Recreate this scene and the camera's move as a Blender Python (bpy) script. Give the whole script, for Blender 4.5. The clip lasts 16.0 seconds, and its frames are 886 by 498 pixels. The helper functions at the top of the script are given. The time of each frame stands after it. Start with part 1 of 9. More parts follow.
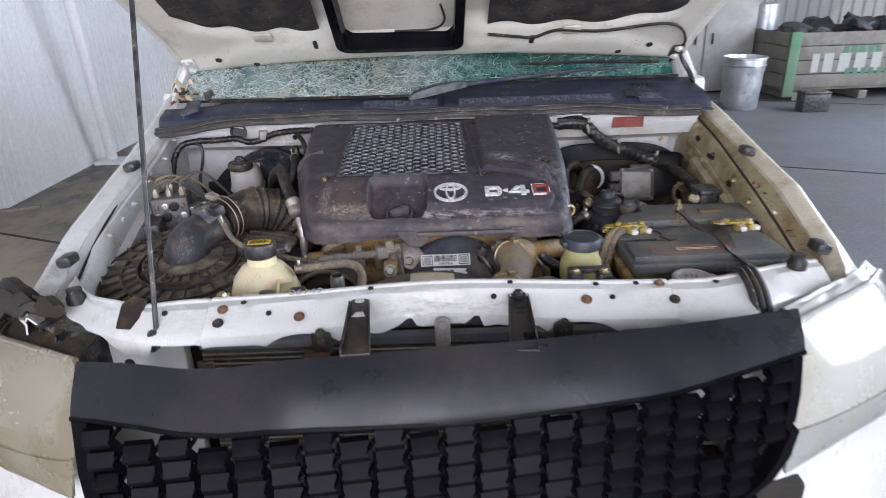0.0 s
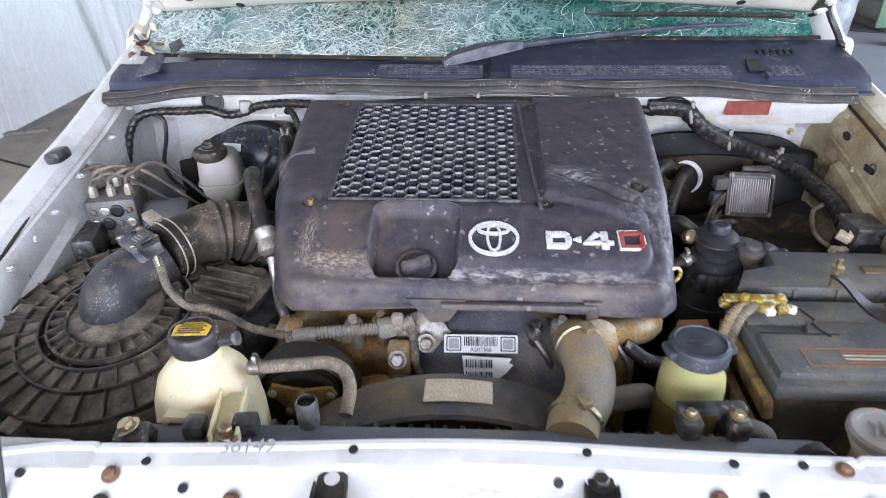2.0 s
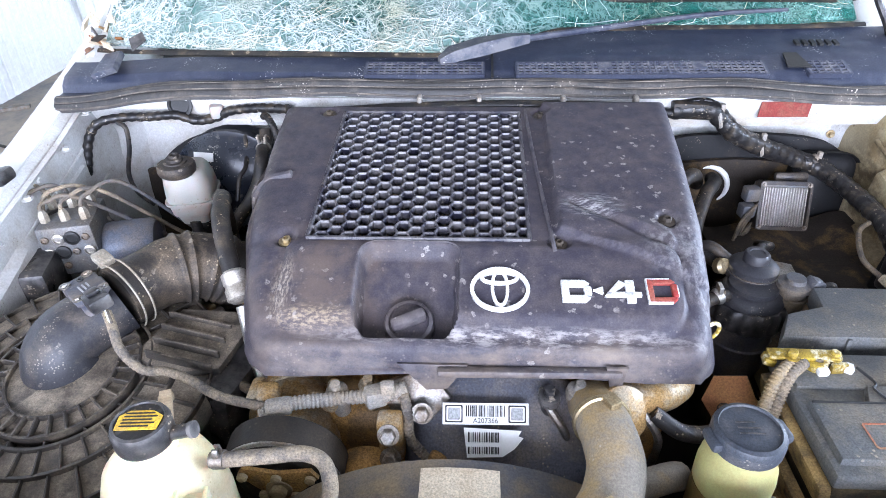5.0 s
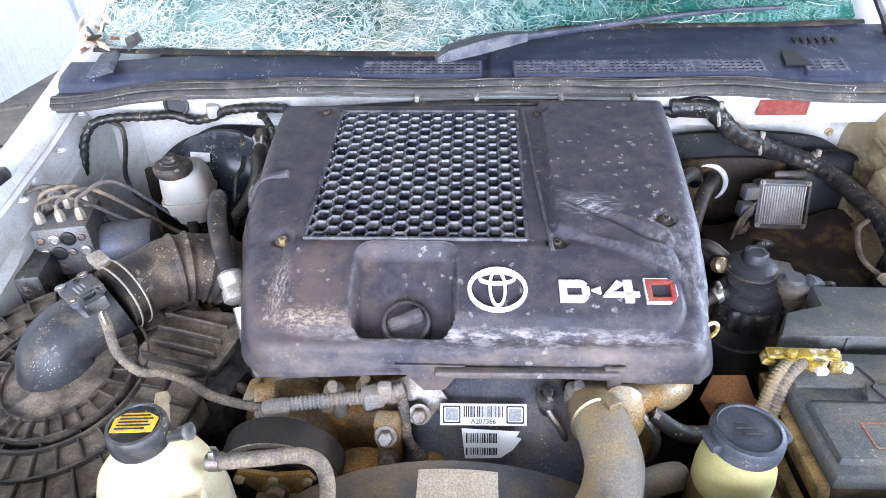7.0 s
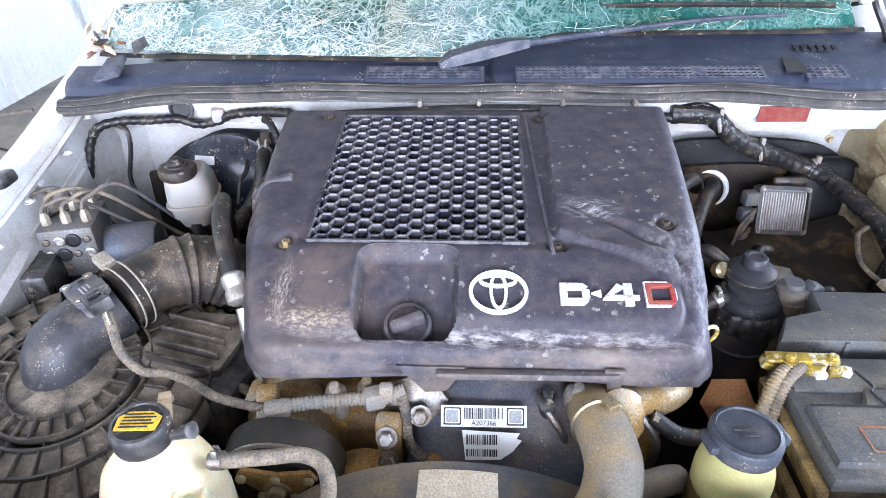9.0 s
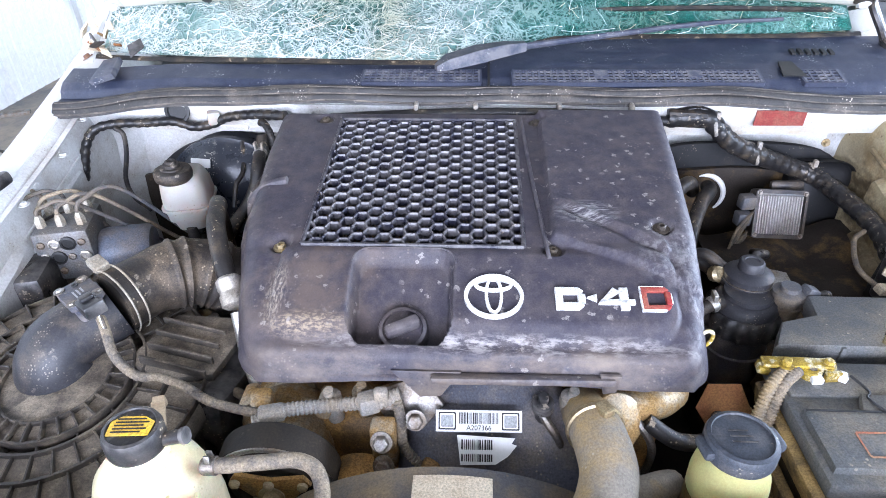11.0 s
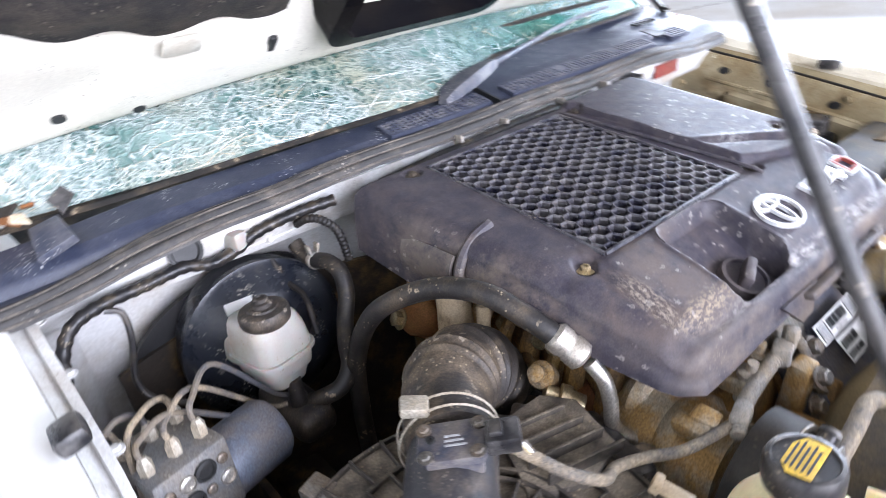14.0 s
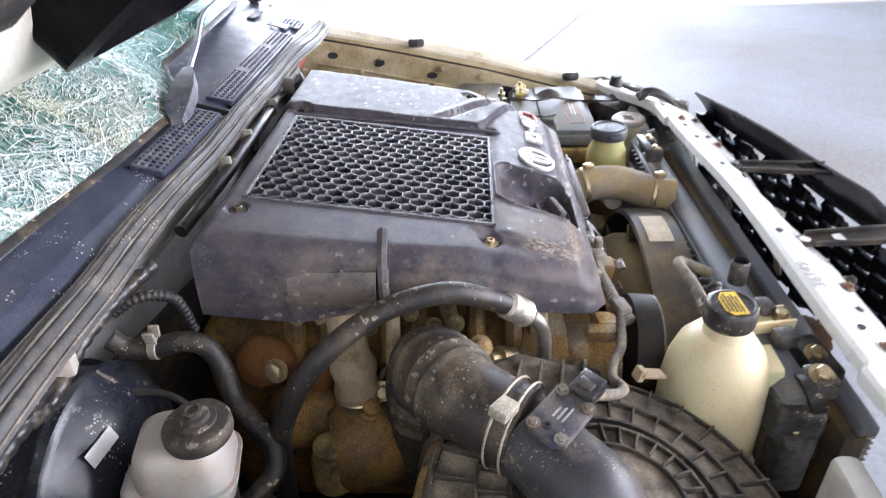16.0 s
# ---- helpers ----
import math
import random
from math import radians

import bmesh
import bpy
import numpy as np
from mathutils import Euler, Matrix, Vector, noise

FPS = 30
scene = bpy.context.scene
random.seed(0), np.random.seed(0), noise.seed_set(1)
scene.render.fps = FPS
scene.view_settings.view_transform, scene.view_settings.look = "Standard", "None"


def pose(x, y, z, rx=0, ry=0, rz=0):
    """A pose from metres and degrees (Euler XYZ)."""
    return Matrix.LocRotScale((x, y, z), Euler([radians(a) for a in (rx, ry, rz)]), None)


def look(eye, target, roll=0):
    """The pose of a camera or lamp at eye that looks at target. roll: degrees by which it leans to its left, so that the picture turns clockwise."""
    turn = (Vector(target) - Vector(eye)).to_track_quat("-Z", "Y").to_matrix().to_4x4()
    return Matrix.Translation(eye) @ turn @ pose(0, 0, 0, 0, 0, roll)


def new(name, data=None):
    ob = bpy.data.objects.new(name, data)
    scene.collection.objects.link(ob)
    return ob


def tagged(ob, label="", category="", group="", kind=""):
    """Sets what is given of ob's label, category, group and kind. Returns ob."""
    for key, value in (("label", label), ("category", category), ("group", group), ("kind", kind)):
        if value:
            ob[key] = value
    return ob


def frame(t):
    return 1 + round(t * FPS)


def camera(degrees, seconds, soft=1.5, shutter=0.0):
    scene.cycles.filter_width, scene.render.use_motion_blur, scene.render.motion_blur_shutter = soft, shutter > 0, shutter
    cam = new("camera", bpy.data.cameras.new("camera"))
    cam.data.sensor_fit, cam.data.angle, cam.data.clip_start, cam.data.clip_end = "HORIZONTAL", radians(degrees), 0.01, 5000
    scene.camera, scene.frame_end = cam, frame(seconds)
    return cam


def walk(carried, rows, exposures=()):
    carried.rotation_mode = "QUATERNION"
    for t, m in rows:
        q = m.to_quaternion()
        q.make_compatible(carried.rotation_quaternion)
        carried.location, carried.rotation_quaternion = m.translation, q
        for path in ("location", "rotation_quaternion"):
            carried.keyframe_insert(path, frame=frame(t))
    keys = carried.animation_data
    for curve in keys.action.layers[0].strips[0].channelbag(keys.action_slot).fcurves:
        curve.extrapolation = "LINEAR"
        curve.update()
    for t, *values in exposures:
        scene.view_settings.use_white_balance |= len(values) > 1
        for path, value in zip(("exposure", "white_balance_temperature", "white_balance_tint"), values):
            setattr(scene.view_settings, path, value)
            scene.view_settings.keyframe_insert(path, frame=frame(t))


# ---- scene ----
cam = camera(69.6, 16.0, soft=0.4, shutter=0.5)
PATH = [
    (0, (-0.001, -0.019, 1.498), (0.01, 1.824, 0.722), -1.7),
    (0.5, (0.018, 0.11, 1.509), (-0.095, 1.942, 0.714), -3.5),
    (1, (0.056, 0.266, 1.517), (-0.151, 2.065, 0.669), -4.0),
    (1.5, (0.065, 0.378, 1.514), (-0.157, 2.13, 0.576), -4.4),
    (2, (0.001, 0.472, 1.524), (-0.101, 2.194, 0.513), -0.6),
    (2.5, (-0.052, 0.555, 1.533), (-0.07, 2.265, 0.497), 0.5),
    (3, (-0.031, 0.615, 1.545), (-0.098, 2.287, 0.449), -1.5),
    (3.5, (-0.01, 0.633, 1.546), (-0.107, 2.296, 0.439), -0.7),
    (4, (-0.003, 0.639, 1.547), (-0.103, 2.3, 0.437), -1.2),
    (6.5, (-0.006, 0.641, 1.545), (-0.105, 2.302, 0.435), -1.1),
    (7, (-0.002, 0.644, 1.546), (-0.099, 2.302, 0.432), -1.3),
    (7.5, (-0.001, 0.641, 1.545), (-0.1, 2.304, 0.439), -1.3),
    (8, (0.001, 0.638, 1.546), (-0.103, 2.305, 0.447), -1.3),
    (8.5, (0.0, 0.637, 1.546), (-0.105, 2.304, 0.446), -1.2),
    (9, (-0.001, 0.636, 1.546), (-0.105, 2.305, 0.449), -1.1),
    (11.5, (0.004, 0.64, 1.547), (-0.095, 2.315, 0.46), -0.9),
    (12, (0.005, 0.642, 1.548), (-0.105, 2.351, 0.515), -1.9),
    (12.5, (-0.066, 0.663, 1.504), (0.008, 2.432, 0.573), -1.8),
    (13, (-0.31, 0.66, 1.475), (-0.039, 2.393, 0.513), -6.6),
    (13.5, (-0.549, 0.761, 1.438), (0.006, 2.469, 0.558), -6.3),
    (14, (-0.712, 0.909, 1.454), (0.338, 2.365, 0.571), -8.5),
    (14.5, (-0.818, 1.055, 1.471), (0.56, 2.08, 0.445), -9.8),
    (15, (-0.824, 1.22, 1.445), (0.747, 1.885, 0.401), -5.2),
    (15.5, (-0.856, 1.305, 1.47), (0.788, 1.553, 0.359), -4.6),
    (16, (-0.901, 1.324, 1.515), (0.791, 1.427, 0.454), -2.4),
]
walk(cam, [(t, look(eye, target, roll)) for t, eye, target, roll in PATH],
     [(0, 0.25, 6500, 12), (0.5, 0.25, 6450, 12), (1, 0.35, 6400, 12), (1.5, 0.55, 6250, 11.5), (2, 0.95, 6150, 11), (2.5, 1.42, 5950, 11), (3, 1.6, 5900, 11), (4, 1.6, 5900, 11),
      (11.5, 1.6, 5900, 11), (12.5, 1.6, 5950, 12), (14, 1.52, 6300, 12.5), (15, 1.7, 6500, 13), (16, 1.48, 6600, 12.5)])

# ---- daylight ----
world = bpy.data.worlds.new("daylight")
scene.world = world
world.use_nodes = True
wn = world.node_tree.nodes
sky = wn.new("ShaderNodeTexSky")
sky.sky_type, sky.sun_disc = "NISHITA", False
sky.sun_elevation, sky.sun_rotation = radians(58), radians(100)
wn["Background"].inputs["Strength"].default_value = 0.12
world.node_tree.links.new(sky.outputs[0], wn["Background"].inputs["Color"])


def lamp(name, kind, m, energy, color, **more):
    d = bpy.data.lights.new(name, kind)
    d.energy, d.color = energy, color
    if kind == "SUN":
        d.angle = more["angle"]
    if kind == "AREA":
        d.shape, d.size, d.size_y = "RECTANGLE", more["size"], more["size_y"]
    ob = new(name, d)
    ob.matrix_world = m
    return ob


lamp("sun", "SUN", look((30, -6, 50), (0, 0, 0)), 3.5, (1.0, 0.95, 0.87), angle=radians(0.5))
# sky light in the two wide shed doorways
lamp("doorway_light_east", "AREA", look((7.4, 2.6, 2.3), (0.2, 1.4, 1.0)), 720, (0.76, 0.84, 1.0), size=9.0, size_y=3.4)
lamp("doorway_light_south", "AREA", look((0.2, -4.6, 2.3), (0.1, 1.2, 1.0)), 430, (0.86, 0.87, 1.0), size=6.0, size_y=3.0)

# ---- materials ----
def shader(name, color, rough=0.5, metal=0.0, second=None, scale=40.0, amount=0.5, dust=None, dust_amount=0.0, dust_scale=14.0,
           specks=0.0, speck_scale=120.0, speck_color=(0.5, 0.45, 0.36), bump=0.0, bump_scale=300.0, settle=0.0, coat=0.0,
           transmission=0.0, ior=1.45, rough_var=0.12, island=0.0, alpha=1.0, contrast=(0.42, 0.62), sss=0.0, grit=0.5, grain=420.0, splat=0.0, splat_color=(0.40, 0.34, 0.26), edge=0.0, edge_color=(0.30, 0.28, 0.26)):
    """A paint, plastic or metal: base colour varied by grain, a dust or stain layer, specks of mud and fine relief."""
    m = bpy.data.materials.new(name)
    m.use_nodes = True
    nt = m.node_tree
    n, link = nt.nodes, nt.links.new
    b = n["Principled BSDF"]
    tc = n.new("ShaderNodeTexCoord")

    def noise_tex(sc, detail=6.0, rough_=0.6):
        t = n.new("ShaderNodeTexNoise")
        t.inputs["Scale"].default_value, t.inputs["Detail"].default_value, t.inputs["Roughness"].default_value = sc, detail, rough_
        link(tc.outputs["Object"], t.inputs["Vector"])
        return t.outputs["Fac"]

    def span(v, lo, hi, a=0.0, z=1.0):
        r = n.new("ShaderNodeMapRange")
        r.inputs["From Min"].default_value, r.inputs["From Max"].default_value = lo, hi
        r.inputs["To Min"].default_value, r.inputs["To Max"].default_value = a, z
        link(v, r.inputs["Value"])
        return r.outputs["Result"]

    def times(p, q):
        t = n.new("ShaderNodeMath")
        t.operation = "MULTIPLY"
        link(p, t.inputs[0])
        if isinstance(q, float):
            t.inputs[1].default_value = q
        else:
            link(q, t.inputs[1])
        return t.outputs[0]

    def blend(fac, p, q):
        x = n.new("ShaderNodeMix")
        x.data_type = "RGBA"
        link(fac, x.inputs["Factor"])
        for k, c in ((6, p), (7, q)):
            if isinstance(c, tuple):
                x.inputs[k].default_value = (*c, 1)
            else:
                link(c, x.inputs[k])
        return x.outputs[2]

    second = second or tuple(0.7 * c for c in color)
    col = blend(span(noise_tex(scale), 0.5 - 0.25, 0.5 + 0.25, 0.0, amount), color, second)
    if island:
        geo = n.new("ShaderNodeObjectInfo")
        col = blend(span(geo.outputs["Random"], 0, 1, 0, island), col, second)
    rgh = span(noise_tex(scale * 0.6), 0.3, 0.7, max(0.03, rough - rough_var), min(1, rough + rough_var))
    if dust and dust_amount:
        d = times(span(noise_tex(dust_scale, 9.0, 0.66), contrast[0], contrast[1]), dust_amount)
        if settle:
            g = n.new("ShaderNodeNewGeometry")
            s = n.new("ShaderNodeSeparateXYZ")
            link(g.outputs["Normal"], s.inputs[0])
            d = times(d, span(s.outputs["Z"], -0.1, 0.9, 1.0 - settle, 1.0))
        col = blend(d, col, dust)
        x = n.new("ShaderNodeMix")
        link(d, x.inputs["Factor"])
        link(rgh, x.inputs[2])
        x.inputs[3].default_value = 0.9
        rgh = x.outputs[0]
    if specks:
        v = n.new("ShaderNodeTexVoronoi")
        v.inputs["Scale"].default_value = speck_scale
        v.inputs["Randomness"].default_value = 1.0
        link(tc.outputs["Object"], v.inputs["Vector"])
        sp = times(span(v.outputs["Distance"], 0.16, 0.30, 1.0, 0.0), span(noise_tex(26.0, 3.0), 0.56, 0.64, 0.0, specks))
        col = blend(sp, col, speck_color)
    if grit:
        f = n.new("ShaderNodeMix")
        f.data_type, f.blend_type = "RGBA", "MULTIPLY"
        f.inputs["Factor"].default_value = grit
        link(col, f.inputs[6])
        link(span(noise_tex(grain, 3.0, 0.75), 0.36, 0.64, 0.45, 1.55), f.inputs[7])
        col = f.outputs[2]
    if splat:
        w = n.new("ShaderNodeTexNoise")
        w.inputs["Scale"].default_value = 160.0
        link(tc.outputs["Object"], w.inputs["Vector"])
        a = n.new("ShaderNodeMix")
        a.data_type = "VECTOR"
        a.inputs["Factor"].default_value = 0.012
        link(tc.outputs["Object"], a.inputs[4])
        link(w.outputs["Color"], a.inputs[5])
        v = n.new("ShaderNodeTexVoronoi")
        v.inputs["Scale"].default_value = 62.0
        link(a.outputs[1], v.inputs["Vector"])
        sp = times(span(v.outputs["Distance"], 0.18, 0.24, 1.0, 0.0), span(noise_tex(11.0, 2.0), 0.50, 0.56, 0.0, splat))
        sp = times(sp, span(noise_tex(420.0, 2.0), 0.34, 0.58, 0.25, 1.0))
        col = blend(sp, col, splat_color)
    if edge:
        g = n.new("ShaderNodeNewGeometry")
        e = times(span(g.outputs["Pointiness"], 0.515, 0.60), span(noise_tex(45.0, 5.0), 0.38, 0.62, 0.0, edge))
        col = blend(e, col, edge_color)
    link(col, b.inputs["Base Color"])
    link(rgh, b.inputs["Roughness"])
    b.inputs["Metallic"].default_value = metal
    b.inputs["Coat Weight"].default_value = coat
    b.inputs["Coat Roughness"].default_value = 0.08
    b.inputs["Transmission Weight"].default_value = transmission
    b.inputs["IOR"].default_value = ior
    b.inputs["Alpha"].default_value = alpha
    if sss:
        b.inputs["Subsurface Weight"].default_value = sss
        b.inputs["Subsurface Scale"].default_value = 0.02
    if bump:
        u = n.new("ShaderNodeBump")
        u.inputs["Strength"].default_value, u.inputs["Distance"].default_value = bump, 0.002
        link(noise_tex(bump_scale, 4.0), u.inputs["Height"])
        link(u.outputs[0], b.inputs["Normal"])
    return m


DUST = (0.30, 0.220, 0.125)
MUD = (0.27, 0.155, 0.045)
M = {}
M["paint"] = shader("white_paint", (0.70, 0.695, 0.665), 0.28, 0, (0.63, 0.615, 0.57), 12, 0.7, (0.36, 0.29, 0.19), 0.4, 15, 0.3, grain=260, speck_scale=330, speck_color=(0.14, 0.10, 0.06), bump=0.015, bump_scale=120, coat=0.6, contrast=(0.55, 0.74), grit=0.04)
M["paint_dirty_shaded"] = shader("dusty_white_paint_shaded", (0.40, 0.34, 0.215), 0.42, 0, (0.32, 0.255, 0.14), 5, 0.9, (0.20, 0.125, 0.045), 0.7, 10, 0.9, grain=300, speck_scale=130, speck_color=(0.12, 0.08, 0.04), bump=0.1, bump_scale=160, contrast=(0.46, 0.62), grit=0.3)
# white paint under dust, toned down to stand for the bay's weaker light
M["bay_paint"] = shader("dusty_shade_toned_white_paint", (0.60, 0.60, 0.59), 0.40, 0, (0.52, 0.51, 0.48), 9, 0.8, (0.30, 0.235, 0.15), 0.55, 13, 0.5, grain=280, speck_scale=260, speck_color=(0.14, 0.10, 0.06), bump=0.08, bump_scale=180, contrast=(0.48, 0.70), grit=0.2)
M["hood_in"] = shader("hood_inner_paint", (0.66, 0.635, 0.56), 0.4, 0, (0.55, 0.51, 0.41), 6, 0.7, (0.26, 0.20, 0.12), 0.6, 7, 1.0, grain=260, speck_scale=230, speck_color=(0.07, 0.05, 0.035), bump=0.06, bump_scale=160, contrast=(0.54, 0.72), grit=0.12)
M["cover"] = shader("cover_plastic", (0.033, 0.030, 0.042), 0.48, 0, (0.052, 0.047, 0.058), 90, 0.8, (0.27, 0.215, 0.165), 0.28, 34, 0.15, grain=500, grit=0.3, speck_scale=170, speck_color=(0.40, 0.34, 0.26), bump=0.15, bump_scale=900, settle=0.35, contrast=(0.42, 0.85), edge=0.25, splat=0.5, splat_color=(0.42, 0.39, 0.35), ior=1.33)
M["black"] = shader("black_plastic", (0.009, 0.0095, 0.012), 0.34, 0, (0.018, 0.017, 0.018), 25, 0.8, DUST, 0.24, 26, 0.8, speck_scale=190, speck_color=(0.38, 0.31, 0.21), bump=0.12, bump_scale=700, settle=0.5, contrast=(0.50, 0.78), edge=0.4, grit=0.6, splat=0.6)
M["filter"] = shader("dusty_filter_plastic", (0.045, 0.038, 0.032), 0.6, 0, (0.05, 0.04, 0.03), 20, 0.8, (0.34, 0.28, 0.205), 0.75, 24, 0.5, speck_scale=170, speck_color=(0.46, 0.36, 0.22), bump=0.15, bump_scale=500, settle=0.8, contrast=(0.36, 0.62), edge=0.7, edge_color=(0.02, 0.02, 0.022), grit=0.5)
M["rubber"] = shader("hose_rubber", (0.012, 0.011, 0.011), 0.50, 0, (0.024, 0.020, 0.017), 30, 0.8, (0.26, 0.185, 0.105), 0.30, 30, 0.9, 200, (0.44, 0.35, 0.23), 0.2, 350, settle=0.5, contrast=(0.48, 0.74), grit=0.6, splat=0.7, splat_color=(0.38, 0.30, 0.20))
M["hose_mud"] = shader("mud_coated_hose", (0.13, 0.115, 0.10), 0.7, 0, (0.06, 0.052, 0.045), 40, 0.8, (0.32, 0.25, 0.16), 0.7, 30, 0.5, speck_scale=150, speck_color=(0.4, 0.33, 0.2), bump=0.35, bump_scale=250, contrast=(0.40, 0.58), grit=0.6)
M["cowl"] = shader("cowl_plastic", (0.021, 0.026, 0.047), 0.42, 0, (0.031, 0.037, 0.058), 30, 0.8, (0.22, 0.22, 0.24), 0.22, 40, 0.9, grain=520, speck_scale=230, speck_color=(0.52, 0.52, 0.50), bump=0.1, bump_scale=600, settle=0.4, contrast=(0.46, 0.85), edge=0.3)
M["grille"] = shader("grille_plastic", (0.003, 0.003, 0.0045), 0.20, 0, (0.006, 0.0055, 0.006), 12, 0.8, DUST, 0.02, 8, bump=0.06, bump_scale=900, contrast=(0.48, 0.72), ior=1.13)
M["alu"] = shader("cast_aluminium", (0.44, 0.38, 0.29), 0.42, 0.5, (0.25, 0.19, 0.11), 40, 0.9, (0.38, 0.225, 0.07), 0.85, 28, 0.4, speck_scale=150, speck_color=DUST, bump=0.25, bump_scale=260, contrast=(0.42, 0.58), grit=0.6)
M["alu_clean"] = shader("aluminium_pipe", (0.62, 0.60, 0.56), 0.38, 0.9, (0.48, 0.45, 0.40), 40, 0.7, DUST, 0.35, 20, 0, 1, DUST, 0.1, 300)
M["steel"] = shader("dull_steel", (0.30, 0.29, 0.27), 0.42, 0.9, (0.18, 0.16, 0.14), 60, 0.8, (0.25, 0.16, 0.08), 0.5, 30, 0, 1, DUST, 0.15, 400)
M["dark_steel"] = shader("dark_bracket_steel", (0.024, 0.023, 0.026), 0.36, 0.3, (0.04, 0.037, 0.036), 40, 0.8, DUST, 0.2, 20, 0.4, 190, DUST, 0.1, 400)
M["zinc"] = shader("plated_bolt", (0.55, 0.47, 0.30), 0.35, 0.9, (0.40, 0.32, 0.2), 60, 0.8, MUD, 0.4, 40)
M["rust"] = shader("rusty_bolt", (0.20, 0.10, 0.055), 0.75, 0.2, (0.12, 0.07, 0.05), 80, 0.9, (0.30, 0.2, 0.12), 0.4, 50, bump=0.3)
M["engine"] = shader("grimy_engine_metal", (0.26, 0.155, 0.060), 0.55, 0.1, (0.075, 0.048, 0.022), 24, 0.9, (0.44, 0.245, 0.07), 0.75, 22, 0.4, speck_scale=140, speck_color=(0.5, 0.35, 0.16), bump=0.5, bump_scale=120, contrast=(0.46, 0.62), grit=0.7)
M["dark"] = shader("grimy_black_metal", (0.011, 0.010, 0.009), 0.65, 0, (0.020, 0.017, 0.014), 14, 0.8, (0.14, 0.095, 0.05), 0.2, 9, 0.12, 150, (0.30, 0.24, 0.16), bump=0.2, bump_scale=200)
M["tank"] = shader("yellowed_translucent_plastic", (0.74, 0.68, 0.485), 0.34, 0, (0.68, 0.57, 0.31), 7, 0.8, (0.42, 0.27, 0.09), 0.45, 12, 0.4, 190, (0.28, 0.18, 0.07), 0.08, 300, sss=0.35, contrast=(0.48, 0.70), grit=0.12)
M["res_white"] = shader("cloudy_white_plastic", (0.38, 0.365, 0.335), 0.42, 0, (0.31, 0.28, 0.24), 16, 0.7, (0.26, 0.19, 0.11), 0.5, 18, 0.5, 190, (0.16, 0.12, 0.07), 0.06, 300, sss=0.3, contrast=(0.5, 0.70), grit=0.05)
M["fluid"] = shader("green_yellow_plastic", (0.42, 0.40, 0.18), 0.35, 0, (0.33, 0.30, 0.10), 14, 0.6, (0.30, 0.20, 0.05), 0.5, 16, sss=0.3, contrast=(0.46, 0.70), grit=0.15)
M["fluid_low"] = shader("stained_reservoir_base", (0.06, 0.045, 0.015), 0.4, 0, (0.12, 0.09, 0.02), 14, 0.7, MUD, 0.5, 16)
M["yellow"] = shader("yellow_label", (0.80, 0.52, 0.04), 0.5, 0, (0.7, 0.42, 0.03), 60, 0.6, DUST, 0.4, 60)
M["label"] = shader("white_label", (0.80, 0.80, 0.78), 0.5, 0, (0.72, 0.71, 0.68), 40, 0.5, DUST, 0.25, 40, contrast=(0.5, 0.8), grit=0.05)
M["cream"] = shader("faded_cream_label", (0.66, 0.58, 0.44), 0.6, 0, (0.55, 0.45, 0.32), 40, 0.7, MUD, 0.3, 30)
# flat black for print, and painted in as the dark of holes and recesses
M["ink_and_shade"] = shader("black_ink_and_shade", (0.02, 0.02, 0.02), 0.5)
M["grey_ink"] = shader("grey_print", (0.22, 0.22, 0.22), 0.6, 0, (0.5, 0.5, 0.5), 700, 0.9)
M["red"] = shader("red_print", (0.26, 0.030, 0.028), 0.45, 0, (0.19, 0.03, 0.025), 30, 0.6, DUST, 0.3, 30)
M["red_sticker"] = shader("red_sticker", (0.19, 0.035, 0.03), 0.45, 0, (0.24, 0.045, 0.035), 30, 0.6, DUST, 0.3, 40)
M["silver"] = shader("silver_badge", (0.78, 0.78, 0.78), 0.28, 0.35, (0.66, 0.65, 0.63), 60, 0.6, DUST, 0.3, 40, contrast=(0.5, 0.8))
M["battery_top"] = shader("battery_top_plastic", (0.115, 0.122, 0.124), 0.5, 0, (0.085, 0.086, 0.082), 16, 0.8, (0.33, 0.27, 0.18), 0.55, 12, 0.5, 140, (0.5, 0.43, 0.3), 0.1, 400, settle=0.4, contrast=(0.45, 0.66))
M["battery_side"] = shader("battery_case_plastic", (0.035, 0.03, 0.024), 0.5, 0, (0.06, 0.05, 0.03), 16, 0.8, (0.28, 0.2, 0.09), 0.7, 9, 0.2, 100, DUST, 0.1, 400)
M["brass"] = shader("corroded_yellow_terminal", (0.46, 0.33, 0.04), 0.5, 0.3, (0.16, 0.10, 0.03), 60, 0.9, (0.78, 0.74, 0.55), 0.7, 70, bump=0.5, bump_scale=160, contrast=(0.5, 0.60), grit=0.6)
M["orange"] = shader("orange_brown_cover", (0.27, 0.105, 0.036), 0.75, 0.1, (0.15, 0.06, 0.025), 18, 0.8, MUD, 0.4, 14, bump=0.2, grit=0.5)
M["beige"] = shader("dusty_beige_hose", (0.50, 0.40, 0.27), 0.65, 0, (0.33, 0.24, 0.14), 24, 0.9, (0.10, 0.07, 0.04), 0.6, 26, bump=0.2, contrast=(0.54, 0.66), grit=0.3)
M["connector"] = shader("grey_connector", (0.28, 0.27, 0.25), 0.55, 0, (0.2, 0.18, 0.16), 40, 0.8, DUST, 0.5, 30)
